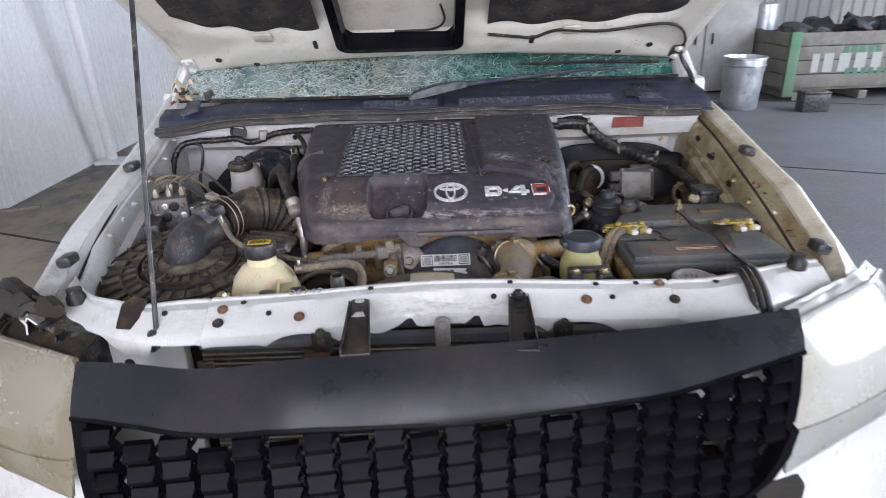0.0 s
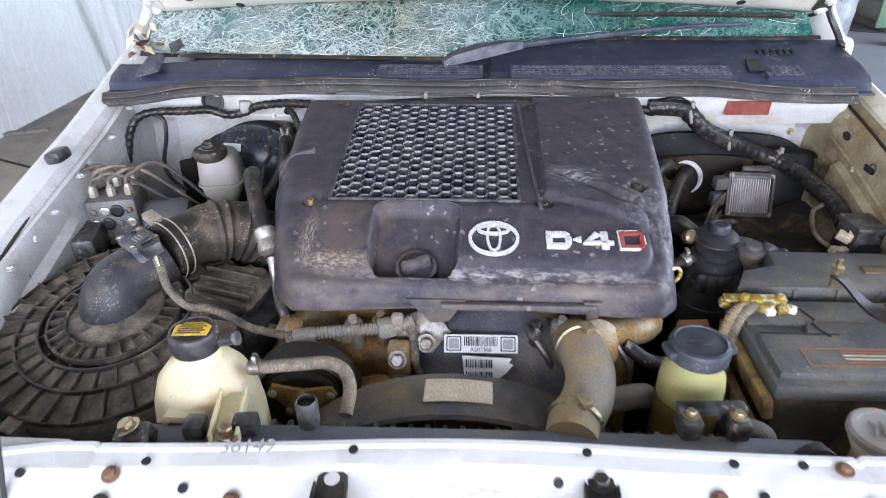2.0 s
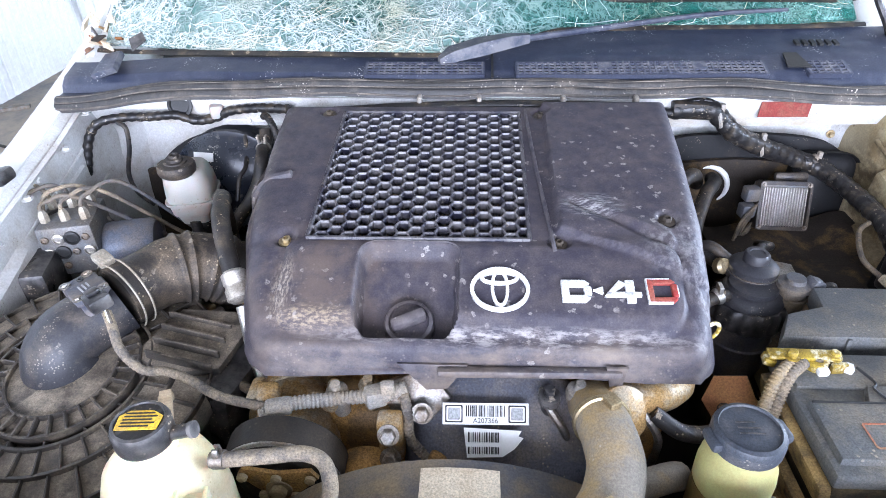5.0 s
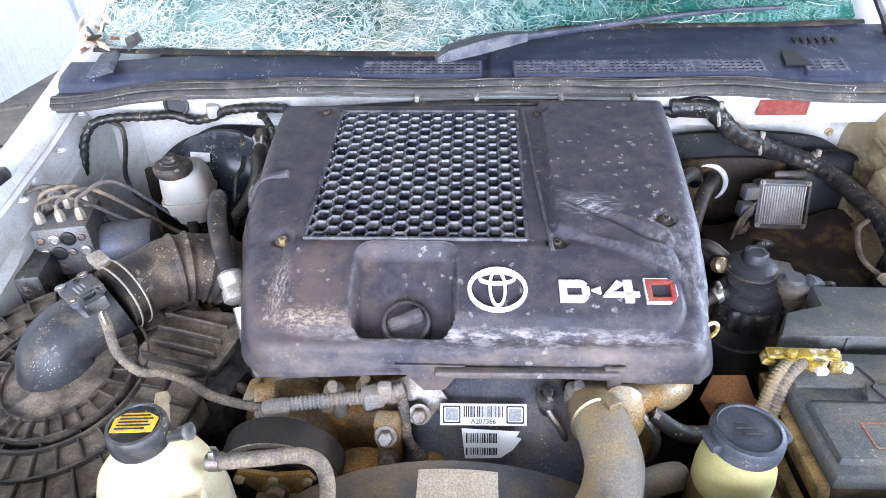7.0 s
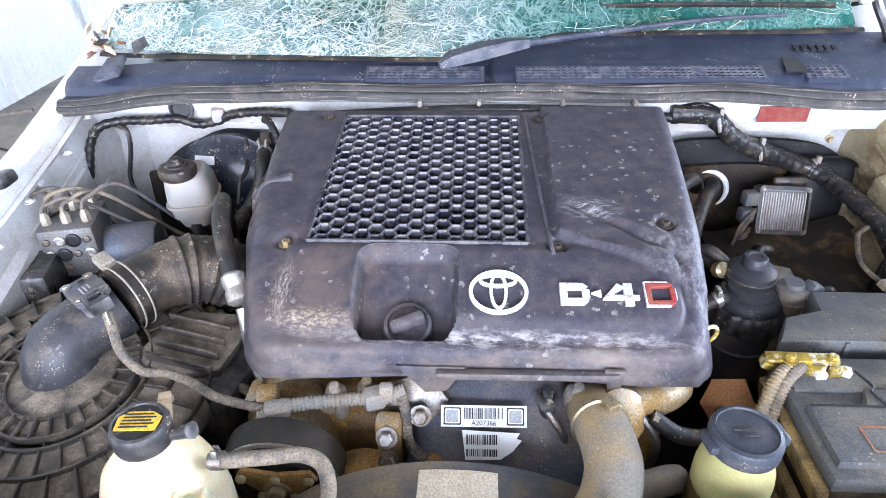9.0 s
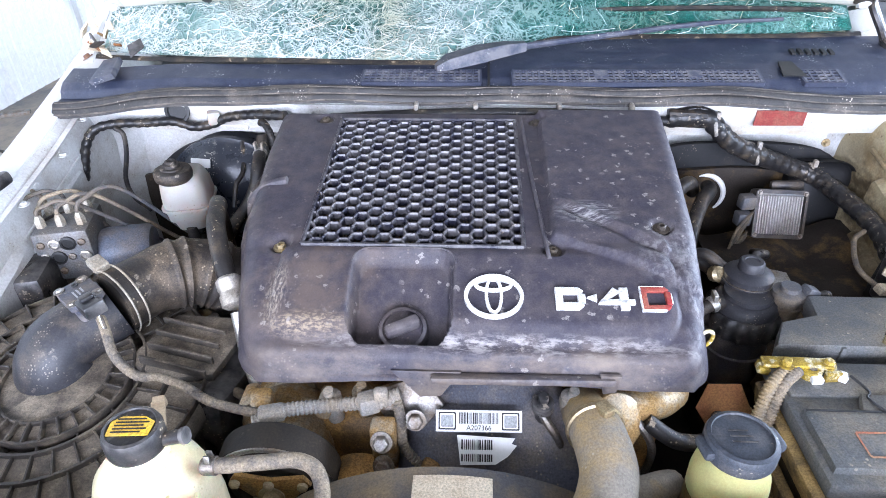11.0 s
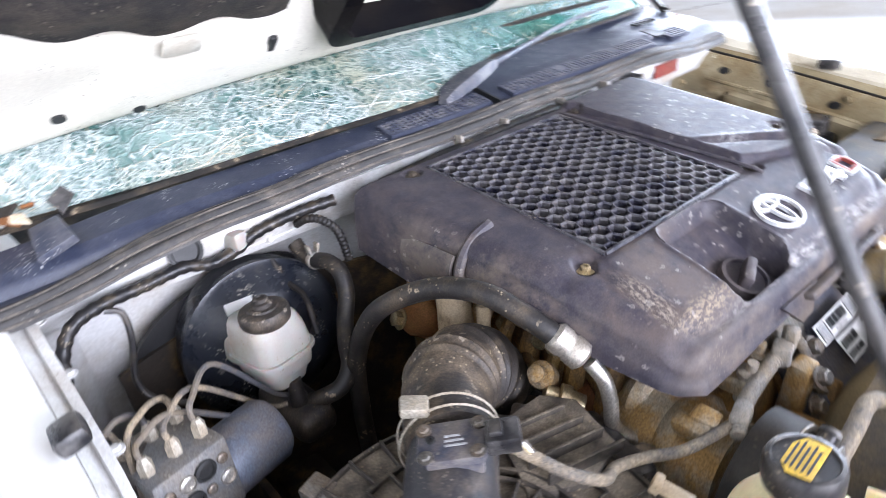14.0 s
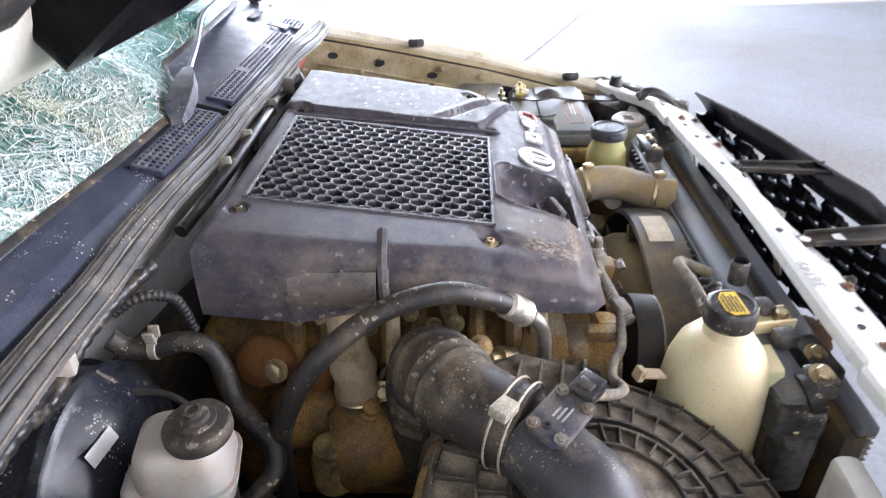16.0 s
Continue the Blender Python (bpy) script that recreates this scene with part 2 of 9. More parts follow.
M["lens"] = shader("clouded_headlamp_lens", (0.70, 0.71, 0.66), 0.16, 0, (0.56, 0.53, 0.42), 5, 0.8, (0.52, 0.45, 0.28), 0.5, 6, coat=1.0, contrast=(0.45, 0.7), transmission=0.35, ior=1.35, grit=0.0)
M["reflector"] = shader("headlamp_reflector", (0.75, 0.76, 0.76), 0.22, 0.9, (0.6, 0.6, 0.6), 12, 0.5)
M["rad"] = shader("radiator_core", (0.05, 0.045, 0.04), 0.6, 0.3, (0.10, 0.085, 0.06), 90, 0.9, MUD, 0.6, 20)
M["felt"] = shader("black_hood_insulation", (0.012, 0.011, 0.012), 0.95, 0, (0.03, 0.027, 0.025), 30, 0.8, (0.10, 0.08, 0.06), 0.5, 16, 0.5, 120, (0.3, 0.26, 0.2), 0.5, 300)
M["concrete"] = shader("shed_concrete", (0.165, 0.172, 0.184), 0.72, 0, (0.130, 0.133, 0.138), 1.1, 0.9, (0.118, 0.10, 0.078), 0.55, 0.6, 0.5, 9, (0.075, 0.068, 0.06), 0.25, 60, contrast=(0.42, 0.66), grit=0.25, grain=40)
M["sheet"] = shader("white_corrugated_sheet", (0.80, 0.81, 0.80), 0.42, 0, (0.72, 0.72, 0.70), 3, 0.6, (0.5, 0.46, 0.40), 0.35, 2.0, contrast=(0.5, 0.75), grit=0.1, grain=30)
M["galv"] = shader("galvanised_steel", (0.68, 0.70, 0.71), 0.34, 0.85, (0.40, 0.42, 0.44), 14, 0.8, (0.4, 0.38, 0.34), 0.3, 6)
M["wood"] = shader("weathered_bin_wood", (0.27, 0.255, 0.22), 0.8, 0, (0.17, 0.155, 0.13), 12, 0.8, (0.12, 0.10, 0.08), 0.5, 5, bump=0.3, bump_scale=80, island=0.5)
M["wood_green"] = shader("green_painted_post", (0.08, 0.20, 0.10), 0.7, 0, (0.12, 0.2, 0.13), 12, 0.8, (0.2, 0.19, 0.16), 0.5, 6)
M["cab_paint"] = shader("grey_cabinet_paint", (0.42, 0.41, 0.39), 0.5, 0, (0.33, 0.32, 0.30), 5, 0.7, (0.25, 0.2, 0.15), 0.4, 4)
M["scrap"] = shader("oily_black_scrap", (0.03, 0.03, 0.033), 0.5, 0, (0.07, 0.07, 0.075), 9, 0.9, (0.2, 0.19, 0.17), 0.3, 8)
M["bin_print"] = shader("green_stencil", (0.06, 0.17, 0.10), 0.7, 0, (0.12, 0.2, 0.14), 30, 0.8)
M["bin_print_white"] = shader("white_stencil", (0.40, 0.40, 0.375), 0.7, 0, (0.35, 0.34, 0.3), 18, 0.9)
M["wire"] = shader("thin_cable", (0.05, 0.045, 0.04), 0.6, 0, (0.1, 0.08, 0.06), 60, 0.8, DUST, 0.5, 40)
M["dash"] = shader("dashboard_plastic", (0.03, 0.032, 0.034), 0.6, 0, (0.05, 0.05, 0.05), 8, 0.7, DUST, 0.3, 8)
M["green_sheet"] = shader("green_plastic_sheet", (0.015, 0.23, 0.17), 0.35, 0, (0.01, 0.15, 0.12), 8, 0.9)

M["engine_grey"] = shader("dusty_grey_cover", (0.10, 0.104, 0.128), 0.36, 0, (0.066, 0.067, 0.078), 30, 0.8, (0.34, 0.25, 0.135), 0.5, 12, 0.6, 190, (0.45, 0.38, 0.26), 0.12, 500, settle=0.2, contrast=(0.48, 0.70))

M["hose_clay"] = shader("clay_caked_hose", (0.26, 0.225, 0.175), 0.7, 0, (0.17, 0.155, 0.13), 40, 0.7, (0.44, 0.28, 0.08), 0.75, 7, 0.5, speck_scale=190, speck_color=(0.48, 0.44, 0.36), bump=0.35, bump_scale=250, contrast=(0.46, 0.62), grit=0.35)
# dark brown for dirt-caked trim and for the added shade sheets
M["liner"] = shader("dirt_and_shade_liner", (0.03, 0.022, 0.015), 0.85, 0, (0.016, 0.012, 0.009), 18, 0.9, (0.20, 0.12, 0.04), 0.6, 14, bump=0.4, bump_scale=90, contrast=(0.5, 0.66), grit=0.6)


M["bellows"] = shader("dusty_bellows_rubber", (0.022, 0.019, 0.017), 0.55, 0, (0.04, 0.032, 0.026), 26, 0.8, (0.27, 0.20, 0.125), 0.75, 16, 0.7, 190, (0.42, 0.34, 0.22), 0.2, 400, settle=0.6, contrast=(0.44, 0.70), grit=0.6, splat=0.5)
M["shroud"] = shader("dusty_grey_shroud", (0.085, 0.088, 0.098), 0.5, 0, (0.055, 0.055, 0.06), 14, 0.8, (0.26, 0.19, 0.10), 0.7, 10, 0.4, 150, DUST, 0.1, 400, contrast=(0.45, 0.66), grit=0.4)
M["tan"] = shader("clay_dusted_fan", (0.32, 0.25, 0.14), 0.7, 0, (0.10, 0.075, 0.04), 9, 0.8, (0.36, 0.26, 0.12), 0.7, 7, contrast=(0.42, 0.66), grit=0.3)
M["bead"] = shader("dust_topped_rubber", (0.10, 0.086, 0.072), 0.7, 0, (0.04, 0.036, 0.033), 26, 0.9, (0.30, 0.255, 0.205), 0.55, 22, 0.6, 190, (0.6, 0.54, 0.46), 0.2, 300, settle=0.4, contrast=(0.46, 0.64))
M["sensor_blue"] = shader("blue_black_sensor_plastic", (0.028, 0.034, 0.058), 0.42, 0, (0.04, 0.044, 0.062), 30, 0.7, DUST, 0.3, 30, 0.5, 190, (0.4, 0.36, 0.28), 0.1, 500, edge=0.3)


M["lens_edge"] = shader("grey_translucent_edge", (0.36, 0.37, 0.35), 0.3, 0, (0.25, 0.25, 0.22), 14, 0.8, (0.4, 0.34, 0.22), 0.4, 12, 0.4, 120, (0.2, 0.17, 0.12), coat=0.4, grit=0.1)
M["filter_clay"] = shader("clay_caked_plastic", (0.06, 0.045, 0.03), 0.7, 0, (0.10, 0.075, 0.045), 18, 0.8, (0.50, 0.34, 0.135), 0.9, 20, 0.4, 140, (0.5, 0.38, 0.2), 0.2, 300, contrast=(0.38, 0.60), grit=0.5)


M["seal"] = shader("dusty_seal_rubber", (0.022, 0.021, 0.021), 0.55, 0, (0.04, 0.037, 0.034), 24, 0.9, (0.26, 0.215, 0.165), 0.35, 20, 0.8, 190, (0.5, 0.44, 0.36), 0.2, 300, settle=0.5, contrast=(0.50, 0.70))
# yellowed lens, its colour also darkened for the shaded left side
M["lens_old_shaded"] = shader("yellowed_shaded_headlamp_lens", (0.50, 0.465, 0.35), 0.12, 0, (0.40, 0.345, 0.21), 4, 0.9, (0.30, 0.23, 0.11), 0.5, 4, 0.2, 190, (0.20, 0.15, 0.08), coat=1.0, contrast=(0.45, 0.66), transmission=0.55, ior=1.35, grit=0.05)


M["roof"] = shader("dark_roof_sheet", (0.20, 0.195, 0.19), 0.6, 0, (0.15, 0.14, 0.13), 2, 0.7, (0.12, 0.10, 0.08), 0.4, 1.5)
M["red_faded"] = shader("faded_red_print", (0.36, 0.12, 0.06), 0.5, 0, (0.30, 0.10, 0.05), 30, 0.6, DUST, 0.6, 60, contrast=(0.42, 0.6))
M["tape"] = shader("black_loom_tape", (0.011, 0.011, 0.012), 0.36, 0, (0.022, 0.020, 0.019), 60, 0.8, DUST, 0.3, 40, 0.8, 210, (0.4, 0.34, 0.25), 0.35, 130, settle=0.4, contrast=(0.5, 0.75), splat=0.4)
M["pump_blue"] = shader("blue_grey_pump", (0.13, 0.15, 0.19), 0.45, 0.2, (0.09, 0.10, 0.13), 30, 0.7, DUST, 0.3, 30)
M["net"] = shader("black_mesh_plastic", (0.014, 0.014, 0.024), 0.30, 0, (0.022, 0.021, 0.034), 90, 0.8, (0.26, 0.19, 0.12), 0.12, 26, 0.3, 190, (0.42, 0.34, 0.24), settle=0.5, contrast=(0.48, 0.8), edge=0.3)


def cracked_glass():
    """Laminated safety glass broken into a dense web: pale crushed fibres over grey-green panes, clearer towards the driver's side."""
    m = bpy.data.materials.new("shattered_glass")
    m.use_nodes = True
    n, link = m.node_tree.nodes, m.node_tree.links.new
    b = n["Principled BSDF"]
    tc = n.new("ShaderNodeTexCoord")

    def span(v, lo, hi, a=0.0, z=1.0):
        r = n.new("ShaderNodeMapRange")
        for k, q in zip(("From Min", "From Max", "To Min", "To Max"), (lo, hi, a, z)):
            r.inputs[k].default_value = q
        link(v, r.inputs["Value"])
        return r.outputs["Result"]

    def cloud(scale, detail=4.0):
        t = n.new("ShaderNodeTexNoise")
        t.inputs["Scale"].default_value, t.inputs["Detail"].default_value = scale, detail
        link(tc.outputs["Object"], t.inputs["Vector"])
        return t

    def calc(op, p, q):
        t = n.new("ShaderNodeMath")
        t.operation = op
        for k, v in enumerate((p, q)):
            if isinstance(v, float):
                t.inputs[k].default_value = v
            else:
                link(v, t.inputs[k])
        return t.outputs[0]

    def blend(fac, p, q):
        x = n.new("ShaderNodeMix")
        x.data_type = "RGBA"
        link(fac, x.inputs["Factor"])
        for k, c in ((6, p), (7, q)):
            if isinstance(c, tuple):
                x.inputs[k].default_value = (*c, 1)
            else:
                link(c, x.inputs[k])
        return x.outputs[2]

    web = None
    for scale, width, warp, lo in ((26, 0.06, 0.06, 0.26), (58, 0.14, 0.08, 0.32), (120, 0.24, 0.06, 0.36)):
        w = cloud(16, 5)
        mv = n.new("ShaderNodeMix")
        mv.data_type = "VECTOR"
        mv.inputs["Factor"].default_value = warp
        link(tc.outputs["Object"], mv.inputs[4])
        link(w.outputs["Color"], mv.inputs[5])
        v = n.new("ShaderNodeTexVoronoi")
        v.feature = "DISTANCE_TO_EDGE"
        v.inputs["Scale"].default_value = scale
        link(mv.outputs[1], v.inputs["Vector"])
        line = calc("MULTIPLY", span(v.outputs["Distance"], 0.0, width, 1.0, 0.0), span(cloud(9 + scale * 0.1).outputs["Fac"], lo, lo + 0.18))
        web = line if web is None else calc("MAXIMUM", web, line)
    sep = n.new("ShaderNodeSeparateXYZ")
    link(tc.outputs["Object"], sep.inputs[0])
    clear = span(sep.outputs["X"], -0.05, 0.16)
    web = calc("MULTIPLY", web, span(clear, 0.0, 1.0, 1.0, 0.35))
    crushed = calc("MULTIPLY", span(cloud(5.5, 8).outputs["Fac"], 0.40, 0.66), span(clear, 0.0, 1.0, 1.0, 0.1))
    pane = blend(crushed, (0.10, 0.28, 0.25), (0.30, 0.41, 0.37))
    pane = blend(clear, pane, (0.05, 0.27, 0.22))
    fibre = blend(span(cloud(4.0, 3).outputs["Fac"], 0.46, 0.60), (0.62, 0.70, 0.67), (0.54, 0.54, 0.41))
    link(blend(web, pane, fibre), b.inputs["Base Color"])
    solid = calc("MAXIMUM", web, calc("MULTIPLY", crushed, 0.75))
    link(span(solid, 0.0, 1.0, 0.75, 0.05), b.inputs["Transmission Weight"])
    b.inputs["Roughness"].default_value, b.inputs["IOR"].default_value = 0.16, 1.22
    bp = n.new("ShaderNodeBump")
    bp.inputs["Strength"].default_value, bp.inputs["Distance"].default_value = 0.8, 0.006
    link(calc("ADD", web, cloud(22, 4).outputs["Fac"]), bp.inputs["Height"])
    link(bp.outputs[0], b.inputs["Normal"])
    return m


M["glass"] = cracked_glass()
M["pad"] = shader("black_sound_pad", (0.006, 0.0065, 0.008), 0.6, 0, (0.009, 0.0085, 0.009), 14, 0.8, (0.12, 0.09, 0.06), 0.15, 22, 0.4, speck_scale=230, speck_color=(0.34, 0.28, 0.20), bump=0.2, bump_scale=200, contrast=(0.54, 0.76))
M["drum"] = shader("glossy_black_drum", (0.010, 0.013, 0.020), 0.30, 0, (0.016, 0.018, 0.024), 25, 0.8, (0.22, 0.18, 0.13), 0.22, 30, 0.9, speck_scale=210, speck_color=(0.50, 0.46, 0.38), bump=0.08, bump_scale=500, settle=0.4, contrast=(0.54, 0.78), grit=0.4, splat=0.4, splat_color=(0.38, 0.35, 0.30))
M["vent"] = shader("vent_plastic", (0.036, 0.041, 0.064), 0.42, 0, (0.046, 0.051, 0.074), 40, 0.8, (0.22, 0.21, 0.22), 0.18, 60, 0.5, grain=520, speck_scale=260, speck_color=(0.5, 0.5, 0.48), bump=0.08, bump_scale=600, settle=0.4, contrast=(0.5, 0.85))
M["vent_bar"] = shader("dust_edged_vent_bars", (0.060, 0.066, 0.095), 0.45, 0, (0.042, 0.047, 0.070), 40, 0.8, (0.32, 0.30, 0.28), 0.35, 60)
M["filter_rib"] = shader("dusty_moulded_rib", (0.040, 0.034, 0.029), 0.5, 0, (0.06, 0.05, 0.04), 30, 0.8, (0.34, 0.27, 0.18), 0.6, 30, 0.4, speck_scale=190, speck_color=(0.46, 0.38, 0.26), bump=0.1, bump_scale=500, contrast=(0.5, 0.8), grit=0.4)
M["grille_band"] = shader("smooth_grille_band", (0.008, 0.008, 0.011), 0.32, 0, (0.012, 0.011, 0.013), 12, 0.8, DUST, 0.05, 8, bump=0.05, bump_scale=900, contrast=(0.48, 0.72), ior=1.36)
M["steel_block"] = shader("dull_valve_block", (0.20, 0.21, 0.22), 0.5, 0.4, (0.13, 0.13, 0.13), 30, 0.8, (0.22, 0.18, 0.13), 0.5, 26, 0.6, speck_scale=190, speck_color=(0.45, 0.42, 0.36), bump=0.2, bump_scale=200)
M["elbow"] = shader("smooth_black_duct", (0.026, 0.026, 0.030), 0.46, 0, (0.034, 0.033, 0.038), 40, 0.8, (0.28, 0.22, 0.15), 0.45, 17, 0.5, speck_scale=260, speck_color=(0.38, 0.33, 0.25), bump=0.12, bump_scale=500, settle=0.2, contrast=(0.50, 0.72), grit=0.4, splat=0.35, splat_color=(0.30, 0.26, 0.20))
M["clamp"] = shader("dull_clamp_steel", (0.42, 0.39, 0.33), 0.5, 0.4, (0.30, 0.26, 0.20), 40, 0.8, (0.26, 0.19, 0.11), 0.5, 30)
# yellowed copy of the white paint, with the right fender's shade mixed in
M["paint_shade_toned"] = shader("yellowed_shaded_white_paint", (0.70, 0.655, 0.53), 0.36, 0, (0.50, 0.43, 0.28), 8, 0.8, (0.30, 0.21, 0.09), 0.7, 12, 0.5, grain=280, speck_scale=200, speck_color=(0.14, 0.09, 0.04), bump=0.06, bump_scale=180, coat=0.15, contrast=(0.50, 0.68), grit=0.2)
M["rad_tank"] = shader("blue_grey_radiator_tank", (0.15, 0.165, 0.185), 0.5, 0, (0.11, 0.115, 0.12), 12, 0.8, (0.30, 0.235, 0.14), 0.5, 11, 0.4, speck_scale=170, speck_color=DUST, bump=0.08, bump_scale=400, contrast=(0.48, 0.70), grit=0.3)
M["cap_blue"] = shader("blue_grey_cap", (0.032, 0.038, 0.050), 0.42, 0, (0.05, 0.054, 0.062), 30, 0.8, (0.26, 0.22, 0.17), 0.25, 34, 0.4, speck_scale=230, speck_color=(0.42, 0.37, 0.28), bump=0.1, bump_scale=500, contrast=(0.5, 0.8))
M["fin"] = shader("dull_fin_metal", (0.46, 0.45, 0.42), 0.42, 0.5, (0.28, 0.25, 0.20), 60, 0.8, MUD, 0.4, 20)


def add_tone_patches(m, patches):
    """Patches of wear, dirt or painted light and shade: each patch is centre, half sizes, colour and strength."""
    n, link = m.node_tree.nodes, m.node_tree.links.new
    b = n["Principled BSDF"]
    tc = n.new("ShaderNodeTexCoord")
    for (cx, cy, cz), (hx, hy, hz), color, power, stretch in patches:
        mp = n.new("ShaderNodeMapping")
        mp.vector_type = "TEXTURE"
        mp.inputs["Location"].default_value, mp.inputs["Scale"].default_value = (cx, cy, cz), (hx, hy, hz)
        link(tc.outputs["Object"], mp.inputs["Vector"])
        gr = n.new("ShaderNodeTexGradient")
        gr.gradient_type = "SPHERICAL"
        link(mp.outputs[0], gr.inputs["Vector"])
        ms = n.new("ShaderNodeMapping")
        ms.inputs["Scale"].default_value = stretch
        link(tc.outputs["Object"], ms.inputs["Vector"])
        nz = n.new("ShaderNodeTexNoise")
        nz.inputs["Scale"].default_value, nz.inputs["Detail"].default_value, nz.inputs["Roughness"].default_value = 1.0, 8.0, 0.7
        link(ms.outputs[0], nz.inputs["Vector"])
        a = n.new("ShaderNodeMapRange")
        a.inputs["From Min"].default_value, a.inputs["From Max"].default_value = 0.05, 0.6
        link(gr.outputs["Fac"], a.inputs["Value"])
        c = n.new("ShaderNodeMapRange")
        c.inputs["From Min"].default_value, c.inputs["From Max"].default_value, c.inputs["To Max"].default_value = 0.46, 0.60, power
        link(nz.outputs["Fac"], c.inputs["Value"])
        mu = n.new("ShaderNodeMath")
        mu.operation = "MULTIPLY"
        link(a.outputs[0], mu.inputs[0])
        link(c.outputs[0], mu.inputs[1])
        mx = n.new("ShaderNodeMix")
        mx.data_type = "RGBA"
        mx.inputs[7].default_value = (*color, 1)
        link(mu.outputs[0], mx.inputs["Factor"])
        old = b.inputs["Base Color"].links[0].from_socket
        link(old, mx.inputs[6])
        link(mx.outputs[2], b.inputs["Base Color"])


add_tone_patches(M["cover"], (
    ((0.0, 1.150, 1.045), (0.42, 0.055, 0.07), (0.28, 0.215, 0.150), 0.55, (4, 6, 6)),
    ((-0.19, 1.26, 1.09), (0.16, 0.13, 0.08), (0.16, 0.115, 0.08), 0.4, (9, 9, 9)),
    ((-0.31, 1.42, 1.08), (0.05, 0.30, 0.09), (0.24, 0.19, 0.14), 0.5, (14, 14, 20)),
    ((0.05, 1.181, 1.075), (0.30, 0.012, 0.05), (0.40, 0.37, 0.35), 0.6, (50, 150, 120)),
    ((-0.190, 1.196, 1.080), (0.065, 0.016, 0.05), (0.36, 0.28, 0.18), 0.55, (130, 330, 120)),
    ((-0.232, 1.235, 1.09), (0.018, 0.060, 0.05), (0.40, 0.34, 0.27), 0.6, (330, 130, 120)),
    ((0.262, 1.30, 1.09), (0.03, 0.24, 0.06), (0.36, 0.35, 0.35), 0.4, (90, 40, 60)),
    ((0.145, 1.360, 1.13), (0.050, 0.030, 0.04), (0.44, 0.43, 0.42), 0.6, (60, 260, 60)),
    ((0.235, 1.30, 1.11), (0.05, 0.07, 0.05), (0.36, 0.35, 0.34), 0.3, (120, 120, 90))))

add_tone_patches(M["paint"], (
    ((0.0, 0.862, 1.03), (0.16, 0.03, 0.03), (0.40, 0.30, 0.20), 0.45, (60, 140, 140)),
    ((-0.36, 0.86, 1.02), (0.10, 0.05, 0.04), (0.42, 0.34, 0.24), 0.2, (60, 140, 140)),
    ((0.36, 0.88, 1.02), (0.12, 0.05, 0.04), (0.42, 0.34, 0.24), 0.2, (60, 140, 140)),
    ((-0.70, 1.05, 1.0), (0.10, 0.20, 0.06), (0.30, 0.25, 0.18), 0.5, (30, 24, 40))))
# grime, plus shade painted into the rear corner and lower wall
add_tone_patches(M["paint_dirty_shaded"], (
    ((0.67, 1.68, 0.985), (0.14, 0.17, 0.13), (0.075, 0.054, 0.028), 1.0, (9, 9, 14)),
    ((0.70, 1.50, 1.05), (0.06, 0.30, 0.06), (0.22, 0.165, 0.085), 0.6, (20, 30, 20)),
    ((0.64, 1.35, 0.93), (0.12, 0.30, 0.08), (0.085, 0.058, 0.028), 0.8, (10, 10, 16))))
add_tone_patches(M["bay_paint"], (
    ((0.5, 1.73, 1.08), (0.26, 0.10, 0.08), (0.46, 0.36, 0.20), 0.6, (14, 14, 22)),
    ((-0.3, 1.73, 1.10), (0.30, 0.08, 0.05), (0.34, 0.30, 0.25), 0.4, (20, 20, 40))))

# brown dirt tint on the west floor, lightened to replace missing light there
add_tone_patches(M["concrete"], (
    ((-3.0, 3.0, 0.0), (2.8, 12.0, 2.0), (0.50, 0.41, 0.29), 0.9, (0.04, 0.04, 1)),
    ((-3.0, 4.0, 0.0), (3.0, 9.0, 2.0), (0.46, 0.37, 0.26), 0.85, (0.35, 0.30, 1)),
    ((-2.2, 3.0, 0.0), (2.0, 6.0, 2.0), (0.44, 0.36, 0.26), 0.8, (0.8, 0.5, 1)),
    ((-3.2, 6.0, 0.0), (2.6, 6.0, 2.0), (0.40, 0.33, 0.24), 0.7, (2.5, 1.5, 1))))

# ---- mesh tools ----
def thing(name, base, label, category, group="", kind=""):
    ob = new(name)
    ob.empty_display_size = 0.02
    ob.location = base
    return tagged(ob, label, category, group, kind)


def finish(bm, name, material, smooth=40):
    bmesh.ops.recalc_face_normals(bm, faces=bm.faces)
    me = bpy.data.meshes.new(name)
    bm.to_mesh(me)
    bm.free()
    me.materials.append(M[material])
    if smooth:
        me.polygons.foreach_set("use_smooth", [True] * len(me.polygons))
        me.set_sharp_from_angle(angle=radians(smooth))
    return me


def part(name, bm, material, parent=None, label="", smooth=40):
    """Links a bmesh in world coordinates as one mesh under a thing or under a part."""
    ob = new(name, finish(bm, name, material, smooth))
    if parent:
        ob.parent = parent
        if parent.type == "EMPTY":
            ob.matrix_parent_inverse = parent.matrix_basis.inverted()
    return tagged(ob, label)


def solo(name, bm, material, label, category, group="", kind="", smooth=40):
    return tagged(part(name, bm, material, None, label, smooth), label, category, group, kind)


def box(bm, size, m=None, bevel=0.0, seg=2):
    m = m if m is not None else Matrix()
    r = bmesh.ops.create_cube(bm, size=1.0, matrix=m @ Matrix.Diagonal((*size, 1)))
    if bevel:
        edges = list({e for v in r["verts"] for e in v.link_edges})
        bmesh.ops.bevel(bm, geom=edges, offset=bevel, segments=seg, affect="EDGES", profile=0.5)
    return bm


def at(x, y, z, rx=0, ry=0, rz=0):
    return pose(x, y, z, rx, ry, rz)


